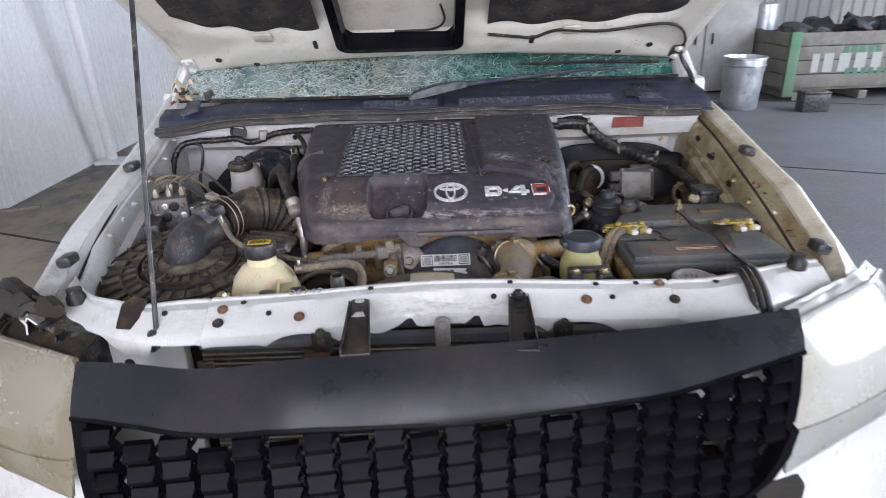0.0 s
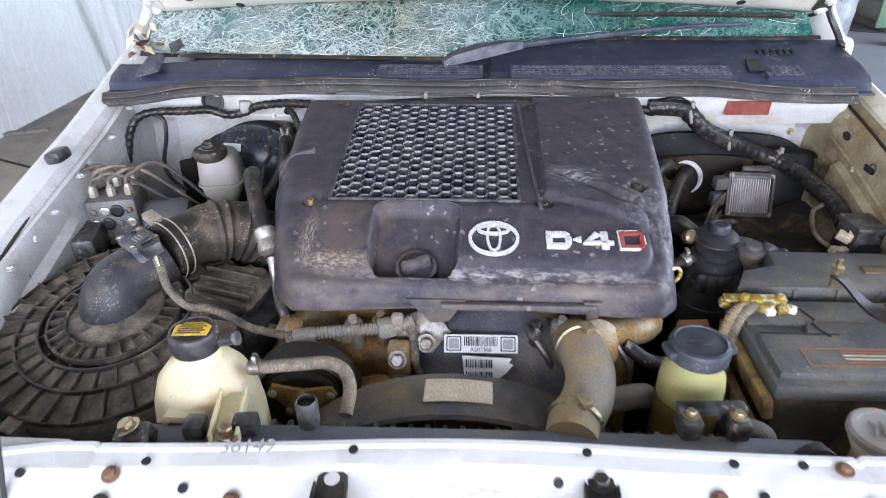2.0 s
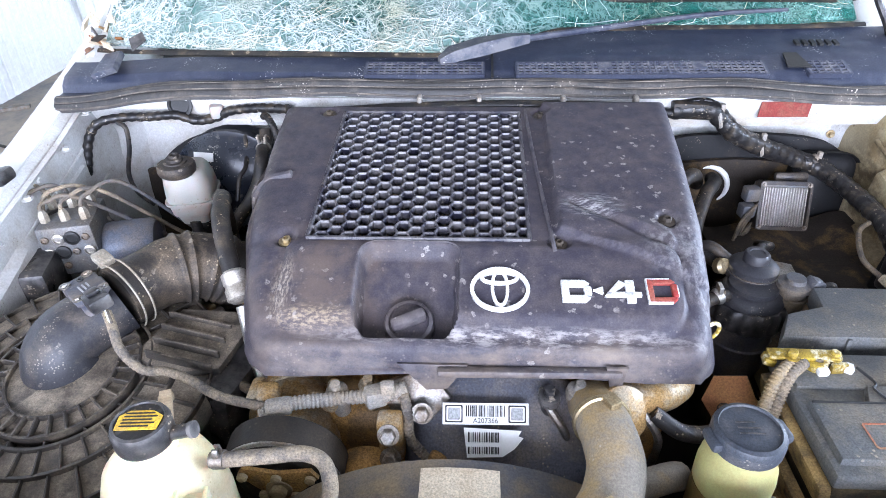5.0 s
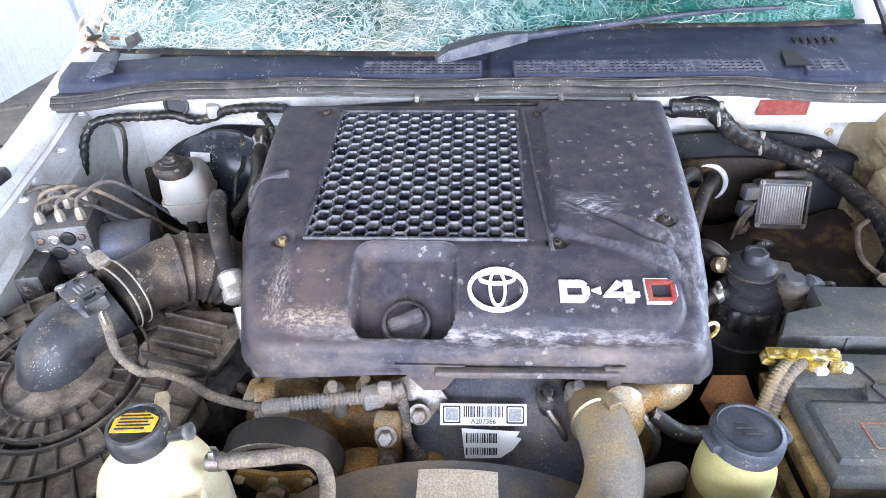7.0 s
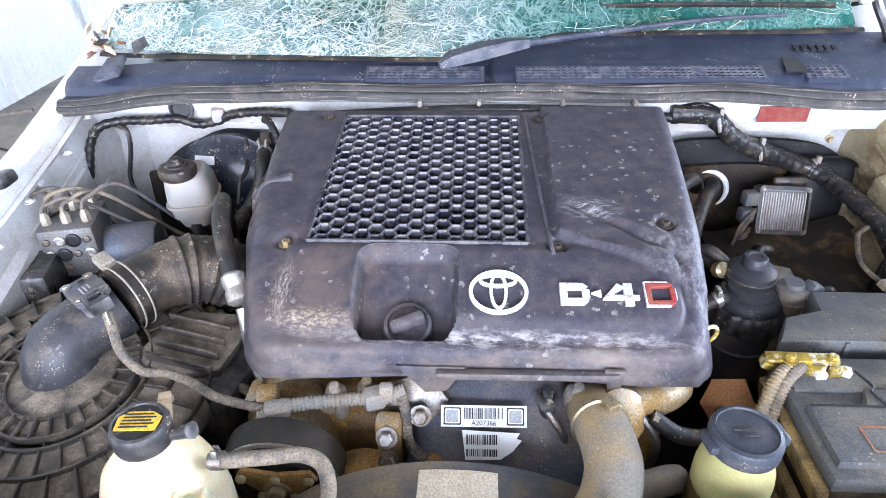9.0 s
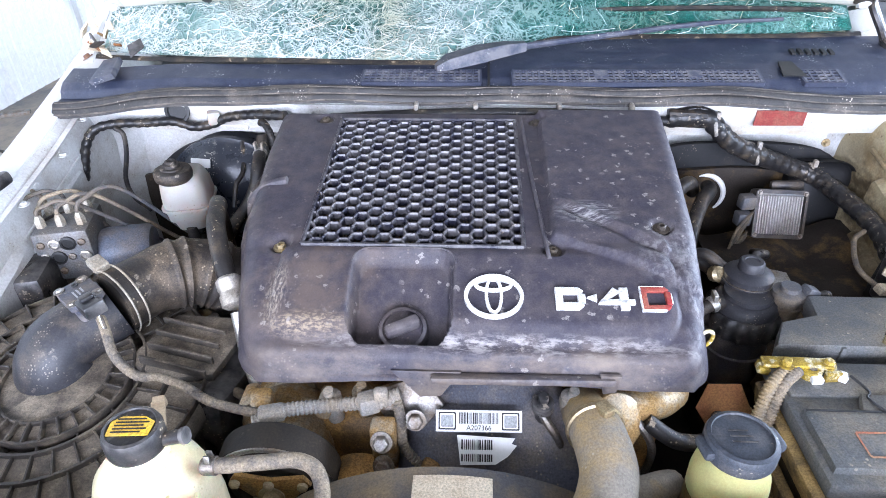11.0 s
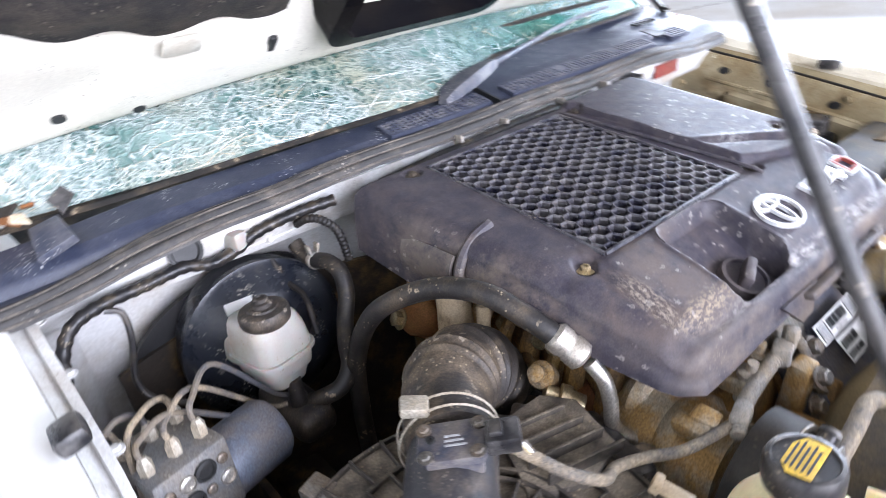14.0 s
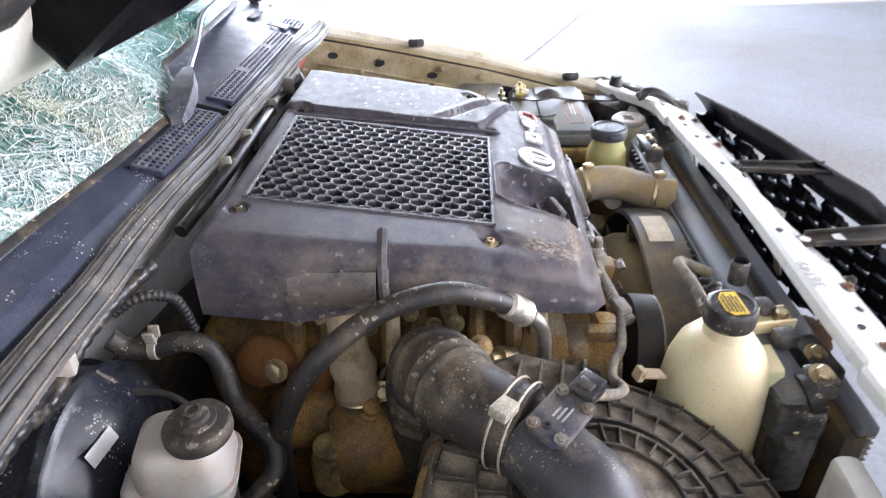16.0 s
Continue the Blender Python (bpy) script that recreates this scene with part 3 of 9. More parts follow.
def rings(bm, loops, closed=True, cap=(True, True), wrap=False):
    """Skins a list of vertex loops."""
    vs = [[bm.verts.new(p) for p in l] for l in loops]
    n = len(vs[0])
    pairs = list(zip(vs, vs[1:])) + ([(vs[-1], vs[0])] if wrap else [])
    for a, b in pairs:
        for i in range(n if closed else n - 1):
            j = (i + 1) % n
            bm.faces.new((a[i], a[j], b[j], b[i]))
    if not wrap and closed:
        if cap[0]:
            bm.faces.new(vs[0][::-1])
        if cap[1]:
            bm.faces.new(vs[-1])
    return bm


def circle(r, z, n, m, ry=None):
    return [m @ Vector((r * math.cos(2 * math.pi * i / n), (ry or r) * math.sin(2 * math.pi * i / n), z)) for i in range(n)]


def lathe(bm, profile, m, n=28, cap=(True, True)):
    """Turns (radius, height) pairs about the z axis of m."""
    return rings(bm, [circle(max(r, 1e-4), z, n, m) for r, z in profile], cap=cap)


def smooth_path(pts, per=8):
    """Catmull-Rom through the points."""
    p = [Vector(q) for q in pts]
    p = [2 * p[0] - p[1]] + p + [2 * p[-1] - p[-2]]
    out = []
    for a, b, c, d in zip(p, p[1:], p[2:], p[3:]):
        for k in range(per):
            t = k / per
            out.append(0.5 * ((2 * b) + (c - a) * t + (2 * a - 5 * b + 4 * c - d) * t * t + (3 * b - a - 3 * c + d) * t ** 3))
    out.append(p[-2])
    return out


def tube(bm, pts, r, n=12, per=8, ridge=0.0, pitch=0.006, cap=(True, True)):
    """A pipe through points; r is a number or a function of 0..1; ridge and pitch make it corrugated."""
    path = smooth_path(pts, per)
    if ridge:
        length = sum((b - a).length for a, b in zip(path, path[1:]))
        count = max(8, int(length / pitch * 4))
        acc, fine, want = 0.0, [], 0.0
        step = length / count
        for a, b in zip(path, path[1:]):
            l = (b - a).length
            while want <= acc + l + 1e-9 and l > 0:
                fine.append(a.lerp(b, (want - acc) / l))
                want += step
            acc += l
        path = fine
    up = Vector((0, 0, 1))
    tangent = [(path[min(i + 1, len(path) - 1)] - path[max(i - 1, 0)]).normalized() for i in range(len(path))]
    side = tangent[0].cross(up)
    side = side.normalized() if side.length > 1e-3 else Vector((1, 0, 0))
    loops = []
    for i, (p, t) in enumerate(zip(path, tangent)):
        side = (side - t * side.dot(t)).normalized()
        other = t.cross(side)
        rr = r(i / (len(path) - 1)) if callable(r) else r
        rr += ridge * (0, 1, 1, 0)[i % 4] if ridge else 0
        loops.append([p + rr * (math.cos(2 * math.pi * k / n) * side + math.sin(2 * math.pi * k / n) * other) for k in range(n)])
    return rings(bm, loops, cap=cap)


def slab(bm, outline, thick, m=None, bevel=0.0, holes=()):
    """A flat plate: an outline in the xy plane of m, from z=0 down to -thick."""
    m = m if m is not None else Matrix()
    top = [bm.verts.new(m @ Vector((x, y, 0))) for x, y in outline]
    f = bm.faces.new(top)
    r = bmesh.ops.extrude_face_region(bm, geom=[f])
    vs = [v for v in r["geom"] if isinstance(v, bmesh.types.BMVert)]
    down = m.to_3x3() @ Vector((0, 0, -thick))
    bmesh.ops.translate(bm, verts=vs, vec=down)
    if bevel:
        es = [e for e in f.edges]
        bmesh.ops.bevel(bm, geom=es, offset=bevel, segments=2, affect="EDGES", profile=0.5)
    return bm


def rounded(w, h, r, n=5, cx=0, cy=0):
    out = []
    for sx, sy, a in ((1, 1, 0), (-1, 1, 90), (-1, -1, 180), (1, -1, 270)):
        for k in range(n + 1):
            t = radians(a + 90 * k / n)
            out.append((cx + sx * (w / 2 - r) + r * math.cos(t), cy + sy * (h / 2 - r) + r * math.sin(t)))
    return out


def sheet(bm, f, nu, nv, us=None, vs=None):
    """A surface f(u, v) over 0..1."""
    us = us or [i / nu for i in range(nu + 1)]
    vs = vs or [j / nv for j in range(nv + 1)]
    g = [[bm.verts.new(f(u, v)) for v in vs] for u in us]
    for i in range(len(us) - 1):
        for j in range(len(vs) - 1):
            bm.faces.new((g[i][j], g[i + 1][j], g[i + 1][j + 1], g[i][j + 1]))
    return bm


def thicken(bm, t):
    """Gives an open surface a back, t below it."""
    bmesh.ops.recalc_face_normals(bm, faces=bm.faces)
    bmesh.ops.solidify(bm, geom=list(bm.faces), thickness=t)
    return bm


def ease(a, b, x):
    t = min(1, max(0, (x - a) / (b - a)))
    return t * t * (3 - 2 * t)


def lerp_table(table, x):
    """Linear through (x, value) pairs."""
    if x <= table[0][0]:
        return table[0][1]
    for (a, p), (b, q) in zip(table, table[1:]):
        if x <= b:
            return p + (q - p) * (x - a) / (b - a)
    return table[-1][1]


def bolt(bm, m, r=0.007, h=0.006, washer=1.5):
    """A hexagon bolt head on a washer."""
    lathe(bm, [(r * washer, 0), (r * washer, 0.0018), (r * 1.02, 0.0018)], m, 20)
    lathe(bm, [(r, 0.0016), (r, h), (r * 0.8, h + 0.0015), (0.0005, h + 0.0015)], m, 6)
    return bm


def B():
    return bmesh.new()

# ---- the shed ----
def shed():
    bm = B()
    box(bm, (70, 70, 0.2), at(10, 0, -0.1))
    floor = solo("floor", bm, "concrete", "worn grey concrete workshop floor with dark stains", "floor", kind="structure")
    # sawn joints, filled darker
    bm = B()
    d = Vector((2.08, -0.883)).normalized()
    for k in range(-3, 5):
        c = Vector((4.76, 0.776)) + k * 3.2 * Vector((-d.y, d.x))
        box(bm, (30, 0.022, 0.004), at(c.x, c.y, 0.001, 0, 0, math.degrees(math.atan2(d.y, d.x))))
    part("joint", bm, "dark", floor, "dark filled floor joint")

    def corrugated(name, length, height, pitch, depth, m, label):
        bm = B()
        prof = []
        k = 0.0
        while k < length:
            prof += [(k, 0), (k + pitch * 0.62, 0), (k + pitch * 0.70, depth), (k + pitch * 0.92, depth)]
            k += pitch
        lo = [m @ Vector((x, y, 0)) for x, y in prof]
        hi = [m @ Vector((x, y, height)) for x, y in prof]
        rings(bm, [lo, hi], closed=False)
        thicken(bm, 0.01)
        return solo(name, bm, "sheet", label, "wall", kind="structure", smooth=0)

    # the west side: a long sliding door of ribbed sheet, slightly askew
    corrugated("wall_west", 18, 4.6, 0.085, 0.014, at(-3.5, -4.5, 0, 0, 0, 88.5), "white ribbed steel sheet wall of the shed")
    corrugated("wall_north", 13, 4.6, 0.19, 0.05, at(-3.3, 11.4, 0), "white corrugated steel sheet end wall")
    # roof out of view, coloured dark to reduce light bounced from above
    bm = B()
    box(bm, (13, 18.5, 0.12), at(2.6, 3.0, 4.66))
    solo("ceiling", bm, "roof", "unseen grey steel sheet shed roof, darkened to cut light from above", "ceiling", kind="structure")
    bm = B()
    tube(bm, [(-2.78, 5.2, 2.6), (-2.92, 5.55, 1.3), (-3.05, 5.9, 0.05)], 0.045, 10)
    box(bm, (0.26, 0.2, 0.03), at(-3.05, 5.9, 0.016))
    solo("brace", bm, "sheet", "grey steel brace post of the shed wall", "post", kind="structure")
    bm = B()
    box(bm, (0.30, 0.05, 0.02), at(-3.15, 4.55, 0.011, 0, 0, 25))
    solo("door_guide", bm, "steel", "steel guide plate on the floor by the sliding door", "guide", kind="structure")


shed()


def fruit_bin():
    base = Vector((4.27, 7.91, 0))
    t = thing("fruit_bin", base, "weathered grey wooden fruit bin with green corner posts, heaped with scrap", "crate")
    L, W, H = 2.1, 1.15, 0.82
    rz = 2.0
    m = Matrix.Translation(base) @ pose(0, 0, 0, 0, 0, rz)
    for i, (z, h) in enumerate(((0.16, 0.155), (0.325, 0.155), (0.49, 0.155), (0.655, 0.15))):
        for y, x0, ln in ((0, 0, L), (W, 0, L)):
            b = B()
            box(b, (ln, 0.024, h), m @ at(L / 2, y, z + h / 2), 0.004)
            part("plank", b, "wood", t)
        b = B()
        box(b, (0.024, W - 0.03, h), m @ at(0.014, W / 2, z + h / 2), 0.004)
        part("plank", b, "wood", t)
    for x in (0.06, L - 0.06):
        for y in (-0.03, W + 0.03):
            b = B()
            box(b, (0.13, 0.035, H - 0.06), m @ at(x, y, 0.06 + (H - 0.06) / 2), 0.005)
            part("post", b, "wood_green", t, "green painted corner board")
    for x in (0.2, L / 2, L - 0.2):
        b = B()
        box(b, (0.1, W, 0.1), m @ at(x, W / 2, 0.052), 0.005)
        part("runner", b, "wood", t)
    b = B()
    box(b, (L - 0.05, W - 0.05, 0.03), m @ at(L / 2, W / 2, 0.14))
    part("bottom_board", b, "wood", t)
    # unreadable stencilled lines as bars
    for x, z, w, h, mat in ((0.72, 0.60, 0.52, 0.085, "bin_print"), (0.78, 0.34, 0.72, 0.08, "bin_print")):
        n = int(w / 0.095)
        for k in range(n):
            b = B()
            box(b, (0.06, 0.003, h), m @ at(x + k * 0.1, -0.0145, z))
            part("stencil_bar", b, mat, t)
    for x, w in ((0.36, 0.09), (0.52, 0.12), (0.72, 0.14), (0.92, 0.14), (1.12, 0.12)):
        b = B()
        box(b, (w, 0.003, 0.22), m @ at(x, -0.0135, 0.45))
        part("stencil_bar", b, "bin_print_white", t)
    # heap of scrap parts
    rnd = random.Random(4)
    for k in range(26):
        b = B()
        r = bmesh.ops.create_icosphere(b, subdivisions=2, radius=1.0)
        s = Vector((rnd.uniform(0.08, 0.22), rnd.uniform(0.08, 0.2), rnd.uniform(0.05, 0.12)))
        q = m @ at(rnd.uniform(0.15, L - 0.15), rnd.uniform(0.15, W - 0.15), rnd.uniform(0.70, 0.86), rnd.uniform(-40, 40), rnd.uniform(-40, 40), rnd.uniform(0, 180))
        for v in b.verts:
            c = v.co.copy()
            v.co = q @ Vector([s[i] * c[i] * (1 + 0.35 * noise.noise(c * 2.1 + Vector((k, 0, 0)))) for i in range(3)])
        part("scrap_part", b, "scrap", t, smooth=25)


def waste_bin():
    m = at(3.62, 7.6, 0)
    t = thing("waste_bin", (3.62, 7.6, 0), "dented galvanised steel waste bin on the floor", "bin")
    b = B()
    prof = [(0.19, 0.0), (0.20, 0.02)]
    prof += [(0.20 + 0.032 * z, 0.02 + 0.55 * z) for z in [k / 10 for k in range(1, 11)]]
    prof += [(0.245, 0.575), (0.245, 0.592), (0.23, 0.595), (0.222, 0.55), (0.19, 0.05)]
    lathe(b, prof, m, 40)
    for v in b.verts:
        d = noise.noise(v.co * 7) * 0.012 + noise.noise(v.co * 22) * 0.006
        v.co += Vector((v.co.x - 3.62, v.co.y - 7.6, 0)).normalized() * d
    part("body", b, "galv", t)
    for z in (0.50,):
        b = B()
        r = 0.204 + 0.032 * z / 0.55
        lathe(b, [(r, z - 0.012), (r + 0.007, z), (r, z + 0.012)], m, 40)
        part("hoop", b, "galv", t)


def metal_cabinet():
    t = thing("metal_cabinet", (3.35, 9.4, 0), "grey painted steel cabinet with things piled on top", "cabinet")
    b = B()
    box(b, (1.35, 0.6, 1.2), at(3.55, 9.0, 0.62), 0.01)
    part("body", b, "cab_paint", t)
    for x in (3.22, 3.88):
        b = B()
        box(b, (0.62, 0.02, 1.08), at(x, 8.69, 0.62), 0.006)
        d = part("door", b, "cab_paint", t)
        b = B()
        box(b, (0.02, 0.03, 0.14), at(x + (0.22 if x < 3.5 else -0.22), 8.67, 0.7), 0.004)
        part("handle", b, "dark_steel", d)
    b = B()
    box(b, (1.42, 0.66, 0.04), at(3.55, 9.0, 1.24), 0.006)
    part("top", b, "wood", t)
    rnd = random.Random(9)
    for k in range(7):
        b = B()
        bmesh.ops.create_icosphere(b, subdivisions=2, radius=1.0)
        q = at(3.0 + 0.18 * k, 9.0 + rnd.uniform(-0.15, 0.15), 1.33, rnd.uniform(-20, 20), 0, rnd.uniform(0, 90))
        for v in b.verts:
            c = v.co.copy()
            v.co = q @ (Vector((c.x * 0.13, c.y * 0.1, max(-0.06, c.z * 0.11))) * (1 + 0.3 * noise.noise(c * 2 + Vector((k, 1, 0)))))
        solo("scrap_piece", b, "scrap", "dark oily engine part lying on the cabinet", "scrap", "scrap on the cabinet", smooth=25)
    b = B()
    lathe(b, [(0.16, 0), (0.17, 0.9), (0.16, 1.1), (0.0, 1.1)], at(4.42, 8.9, 0), 24)
    solo("gas_cylinder", b, "galv", "tall grey steel cylinder beside the cabinet", "cylinder")


def old_battery():
    t = thing("old_battery", (4.30, 7.3, 0), "black car battery standing on the floor by the bin", "battery")
    b = B()
    box(b, (0.30, 0.17, 0.20), at(4.32, 7.28, 0.10), 0.008)
    part("case", b, "black", t)
    b = B()
    box(b, (0.31, 0.18, 0.025), at(4.32, 7.28, 0.214), 0.006)
    part("lid", b, "black", t)
    for x in (4.22, 4.42):
        b = B()
        lathe(b, [(0.011, 0), (0.009, 0.02), (0.0, 0.02)], at(x, 7.23, 0.226), 12)
        part("terminal", b, "steel", t)


fruit_bin()
waste_bin()
metal_cabinet()
old_battery()

# ---- the pickup truck ----
truck = thing("pickup_truck", (0, 0.8, 0), "white damaged pickup truck with its hood propped open", "pickup truck")
EDGE = {-1: [(0.90, 1.0), (1.0, 0.996), (1.1, 1.006), (1.22, 1.045), (1.44, 1.094), (1.6, 1.124), (1.9, 1.197), (2.1, 1.235)],
        1: [(0.90, 0.985), (1.0, 0.998), (1.1, 1.018), (1.3, 1.068), (1.53, 1.112), (1.755, 1.153), (2.0, 1.192), (2.1, 1.205)]}
EDGEX = {-1: [(0.90, 0.680), (0.93, 0.694), (1.0, 0.726), (1.1, 0.752), (1.22, 0.759), (1.44, 0.762), (1.6, 0.770), (1.9, 0.785)],
         1: [(0.90, 0.655), (0.95, 0.69), (1.0, 0.725), (1.1, 0.758), (1.3, 0.777), (1.9, 0.785)]}
APRON = {-1: [(0.90, 0.62), (1.0, 0.655), (1.08, 0.687), (1.275, 0.706), (1.6, 0.730), (1.9, 0.740)], 1: [(0.90, 0.61), (1.0, 0.655), (1.1, 0.675), (1.3, 0.69), (1.6, 0.715), (1.9, 0.72)]}
LEAN = {-1: 0.3, 1: 1.0}


def fenders():
    for s in (-1, 1):
        def section(y):
            ex, ez, ax = lerp_table(EDGEX[s], y), lerp_table(EDGE[s], y), lerp_table(APRON[s], y)
            return ex, ez, ax

        ys = [(0.93 if s < 0 else 0.90) + (0.039 if s < 0 else 0.04) * k for k in range(31)]
        b = B()
        loops = []
        for y in ys:
            ex, ez, ax = section(y)
            dip = 0.003 * noise.noise(Vector((0, y * 5, s)))
            g = 0.12 + 0.88 * ease(0.94, 1.14, y)
            n = 0.35 + 0.65 * ease(0.90, 1.02, y)
            prof = [(ex - 0.035 * n, ez - 0.028 * n), (ex - 0.03 * n, ez - 0.012), (ex - 0.012 * n, ez - 0.003), (ex, ez), (ex + 0.012 * n, ez - 0.006), (ex + 0.03 * n, ez - 0.03 * g),
                    (ex + 0.055 * g, ez - 0.09 * g - 0.004), (ex + 0.075 * g, ez - 0.19 * g - 0.006), (ex + 0.085 * g, ez - 0.32 * g - 0.008), (ex + 0.08 * g, ez - 0.50 * g - 0.01)]
            loops.append([(s * x, y, z + dip) for x, z in prof])
        rings(b, loops, closed=False)
        thicken(b, 0.003)
        part("fender", b, "paint" if s < 0 else "paint_shade_toned", truck, "white front fender, chalky and scratched" if s < 0 else "white front fender, yellowed and toned beige for shade")
        # the inner apron wall with its stepped pressings and shelf
        b = B()
        loops = []
        for y in ys[2 if s < 0 else 0:]:
            ex, ez, ax = section(y)
            bulge = 0.012 * ease(1.12, 1.16, y) * (1 - ease(1.42, 1.46, y))
            prof = [(ex - 0.030, ez - 0.016), (ex - 0.045, ez - 0.034), (min(ax + 0.028, ex - 0.048), ez - 0.036), (min(ax + 0.020, ex - 0.050), ez - 0.026), (min(ax + 0.004, ex - 0.052), ez - 0.026), (ax - 0.004, ez - 0.036),
                    (ax - 0.008, ez - 0.075), (ax - 0.008 - LEAN[s] * 0.008 - bulge, ez - 0.085), (ax - 0.008 - LEAN[s] * 0.014 - bulge, ez - 0.15), (ax - 0.008 - LEAN[s] * 0.027, ez - 0.17), (ax - 0.008 - LEAN[s] * 0.042, ez - 0.26), (ax - 0.008 - LEAN[s] * 0.10, ez - 0.33), (ax - 0.008 - LEAN[s] * 0.14, 0.60)]
            loops.append([(s * x, y, z) for x, z in prof])
        rings(b, loops, closed=False)
        thicken(b, 0.003)
        part("apron", b, "bay_paint" if s < 0 else "paint_dirty_shaded", truck, "white painted inner wing wall" if s < 0 else "yellowed dusty inner wing wall, shade painted into its dark parts")
        # seam along the shelf
        b = B()
        tube(b, [(s * (lerp_table(APRON[s], y) + 0.012), y, lerp_table(EDGE[s], y) - 0.024) for y in ys[3 if s < 0 else 0:26:3]], 0.0028, 8, 4)
        part("seam", b, "dark", truck, "dark gap along the wing flange")
        for y in ((1.25, 1.02) if s < 0 else (1.565,)):
            ax = lerp_table(APRON[s], y)
            b = B()
            lathe(b, [(0.012, 0), (0.012, 0.004), (0.010, 0.005), (0.010, 0.0015), (0.0, 0.0015)], at(s * (ax - 0.002), y, lerp_table(EDGE[s], y) - 0.055, 0, -s * 90 - s * 6, 0), 20)
            part("hole_plug", b, "black", truck)
        # rubber hood stops and clips on the shelf
        for y in (1.12, 1.476) if s < 0 else (1.47, 1.08):
            ex, ez, ax = section(y)
            b = B()
            box(b, (0.030, 0.040, 0.022), at(s * (ex - 0.034), y, ez + (0.008 if s < 0 else 0.002), 0, s * 12, 0), 0.007)
            part("clip", b, "black", truck)
        for k in range(7):
            y = 1.02 + k * 0.115
            ex, ez, ax = section(y)
            b = B()
            bolt(b, at(s * (ex - 0.06), y + 0.02 * (k % 2), ez - 0.034), 0.006, 0.004)
            part("bolt", b, "bay_paint" if s < 0 else "paint_shade_toned", truck)


def core_support():
    """The pressed white cross beam over the radiator, bowed and creased in the middle."""
    b = B()
    xs = sorted([-0.70 + 0.0075 * k for k in range(184)] + [-0.3705, -0.3685, 0.3685, 0.3705])

    def mid(x):
        a = abs(x)
        back = 0.09 * ease(0.42, 0.68, a) if x > 0 else lerp_table([(0.47, 0.0), (0.50, 0.012), (0.524, 0.030), (0.55, 0.052), (0.60, 0.088), (0.635, 0.117), (0.67, 0.158), (0.70, 0.200)], a)
        skew = 0.021 * x
        return 0.885 + skew + back

    loops = []
    for x in xs:
        a = abs(x)
        y = mid(x)
        rise = 0.016 * math.exp(-(x / 0.22) ** 2)
        z = 1.026 + rise - (0.012 * ease(0.45, 0.66, a) if x > 0 else 0.022 * ease(0.46, 0.62, a) + 0.016 * ease(0.64, 0.70, a))
        z -= 0.0035 * ease(0.3684, 0.3706, a)
        step = 0.005 * ease(0.372, 0.378, a)
        w = 0.032 - 0.006 * ease(0.5, 0.66, a) + step - (0.012 * ease(0.40, 0.50, a) - 0.016 * ease(0.60, 0.69, a) if x < 0 else 0)
        # scalloped lower lip, chipped in the middle
        lip = 0.984 + 0.006 * ease(0.26, 0.29, a) * ease(0.37, 0.36, a)
        lip += 0.032 * max(0, 1 - ((a - (0.410 if x < 0 else 0.435)) / (0.042 if x < 0 else 0.058)) ** 2) ** 0.6 - (0.010 * ease(0.445, 0.46, a) if x < 0 else 0)
        lip += 0.022 * max(0, 1 - ((a - 0.215) / 0.055) ** 2) ** 0.6
        lip += 0.016 * ease(0.165, 0.150, a) + 0.008 * ease(0.50, 0.56, a)
        lip += 0.010 * noise.noise(Vector((x * 25, 3, 0))) * ease(0.16, 0.1, a) + 0.026 * math.exp(-((a - 0.052) / 0.009) ** 4)
        dent = 0.010 * noise.noise(Vector((x * 9, 0, 1))) * ease(0.30, 0.12, a) + 0.005 * noise.noise(Vector((x * 31, 0, 4))) * ease(0.24, 0.08, a)
        # diagonal pressed creases either side of the joints
        crease = 0.0035 * math.exp(-((a - 0.30 - 0.02 * math.sin(x * 40)) / 0.012) ** 2) + 0.003 * math.exp(-((a - 0.55) / 0.02) ** 2)
        front = y - w - 0.012 + 0.022 * math.exp(-(x / 0.12) ** 2)
        lip = min(lip, z - 0.026)
        prof = [(y + w + 0.001, z - 0.010), (y + w, z + 0.005), (y + w - 0.004, z + 0.010), (y + w - 0.010, z + 0.010), (y + w - 0.013, z + 0.007), (y + 0.002, z + 0.006 + 0.3 * dent - crease),
                (y - 0.003, z + 0.003 + dent), (front + 0.012, z - 0.010 + dent + crease), (front + 0.002, z - 0.016 + 0.5 * dent), (front - 0.003, z - 0.022), (front - 0.004, lip)]
        loops.append([(x, py, pz) for py, pz in prof])
    rings(b, loops, closed=False)
    thicken(b, 0.0025)

    def seat(x, y, lift=0.0):
        """A frame standing on the beam's upper face at x, y."""
        row = min(loops, key=lambda r: abs(r[0][0] - x))
        for (_, y1, z1), (_, y0, z0) in zip(row, row[1:]):
            if y0 <= y <= y1 and y1 - y0 > 1e-6:
                u = (y - y0) / (y1 - y0)
                return at(x, y, z0 + u * (z1 - z0) + lift, math.degrees(math.atan2(z1 - z0, y1 - y0)), 0, 0)
        return at(x, y, row[5][2] + lift)
    core = part("cross_member", b, "paint", truck, "white radiator cross member, creased, with rusty bolts", smooth=24)
    for x, y, mat in ((0.228, 0.871, "rust"), (-0.221, 0.852, "rust"), (-0.346, 0.848, "dark_steel"), (0.368, 0.872, "dark_steel"), (-0.344, 0.872, "rust"), (0.353, 0.905, "rust")):
        q = B()
        bolt(q, seat(x, y, 0.002), 0.0050, 0.005, 1.7)
        part("bolt", q, mat, core)
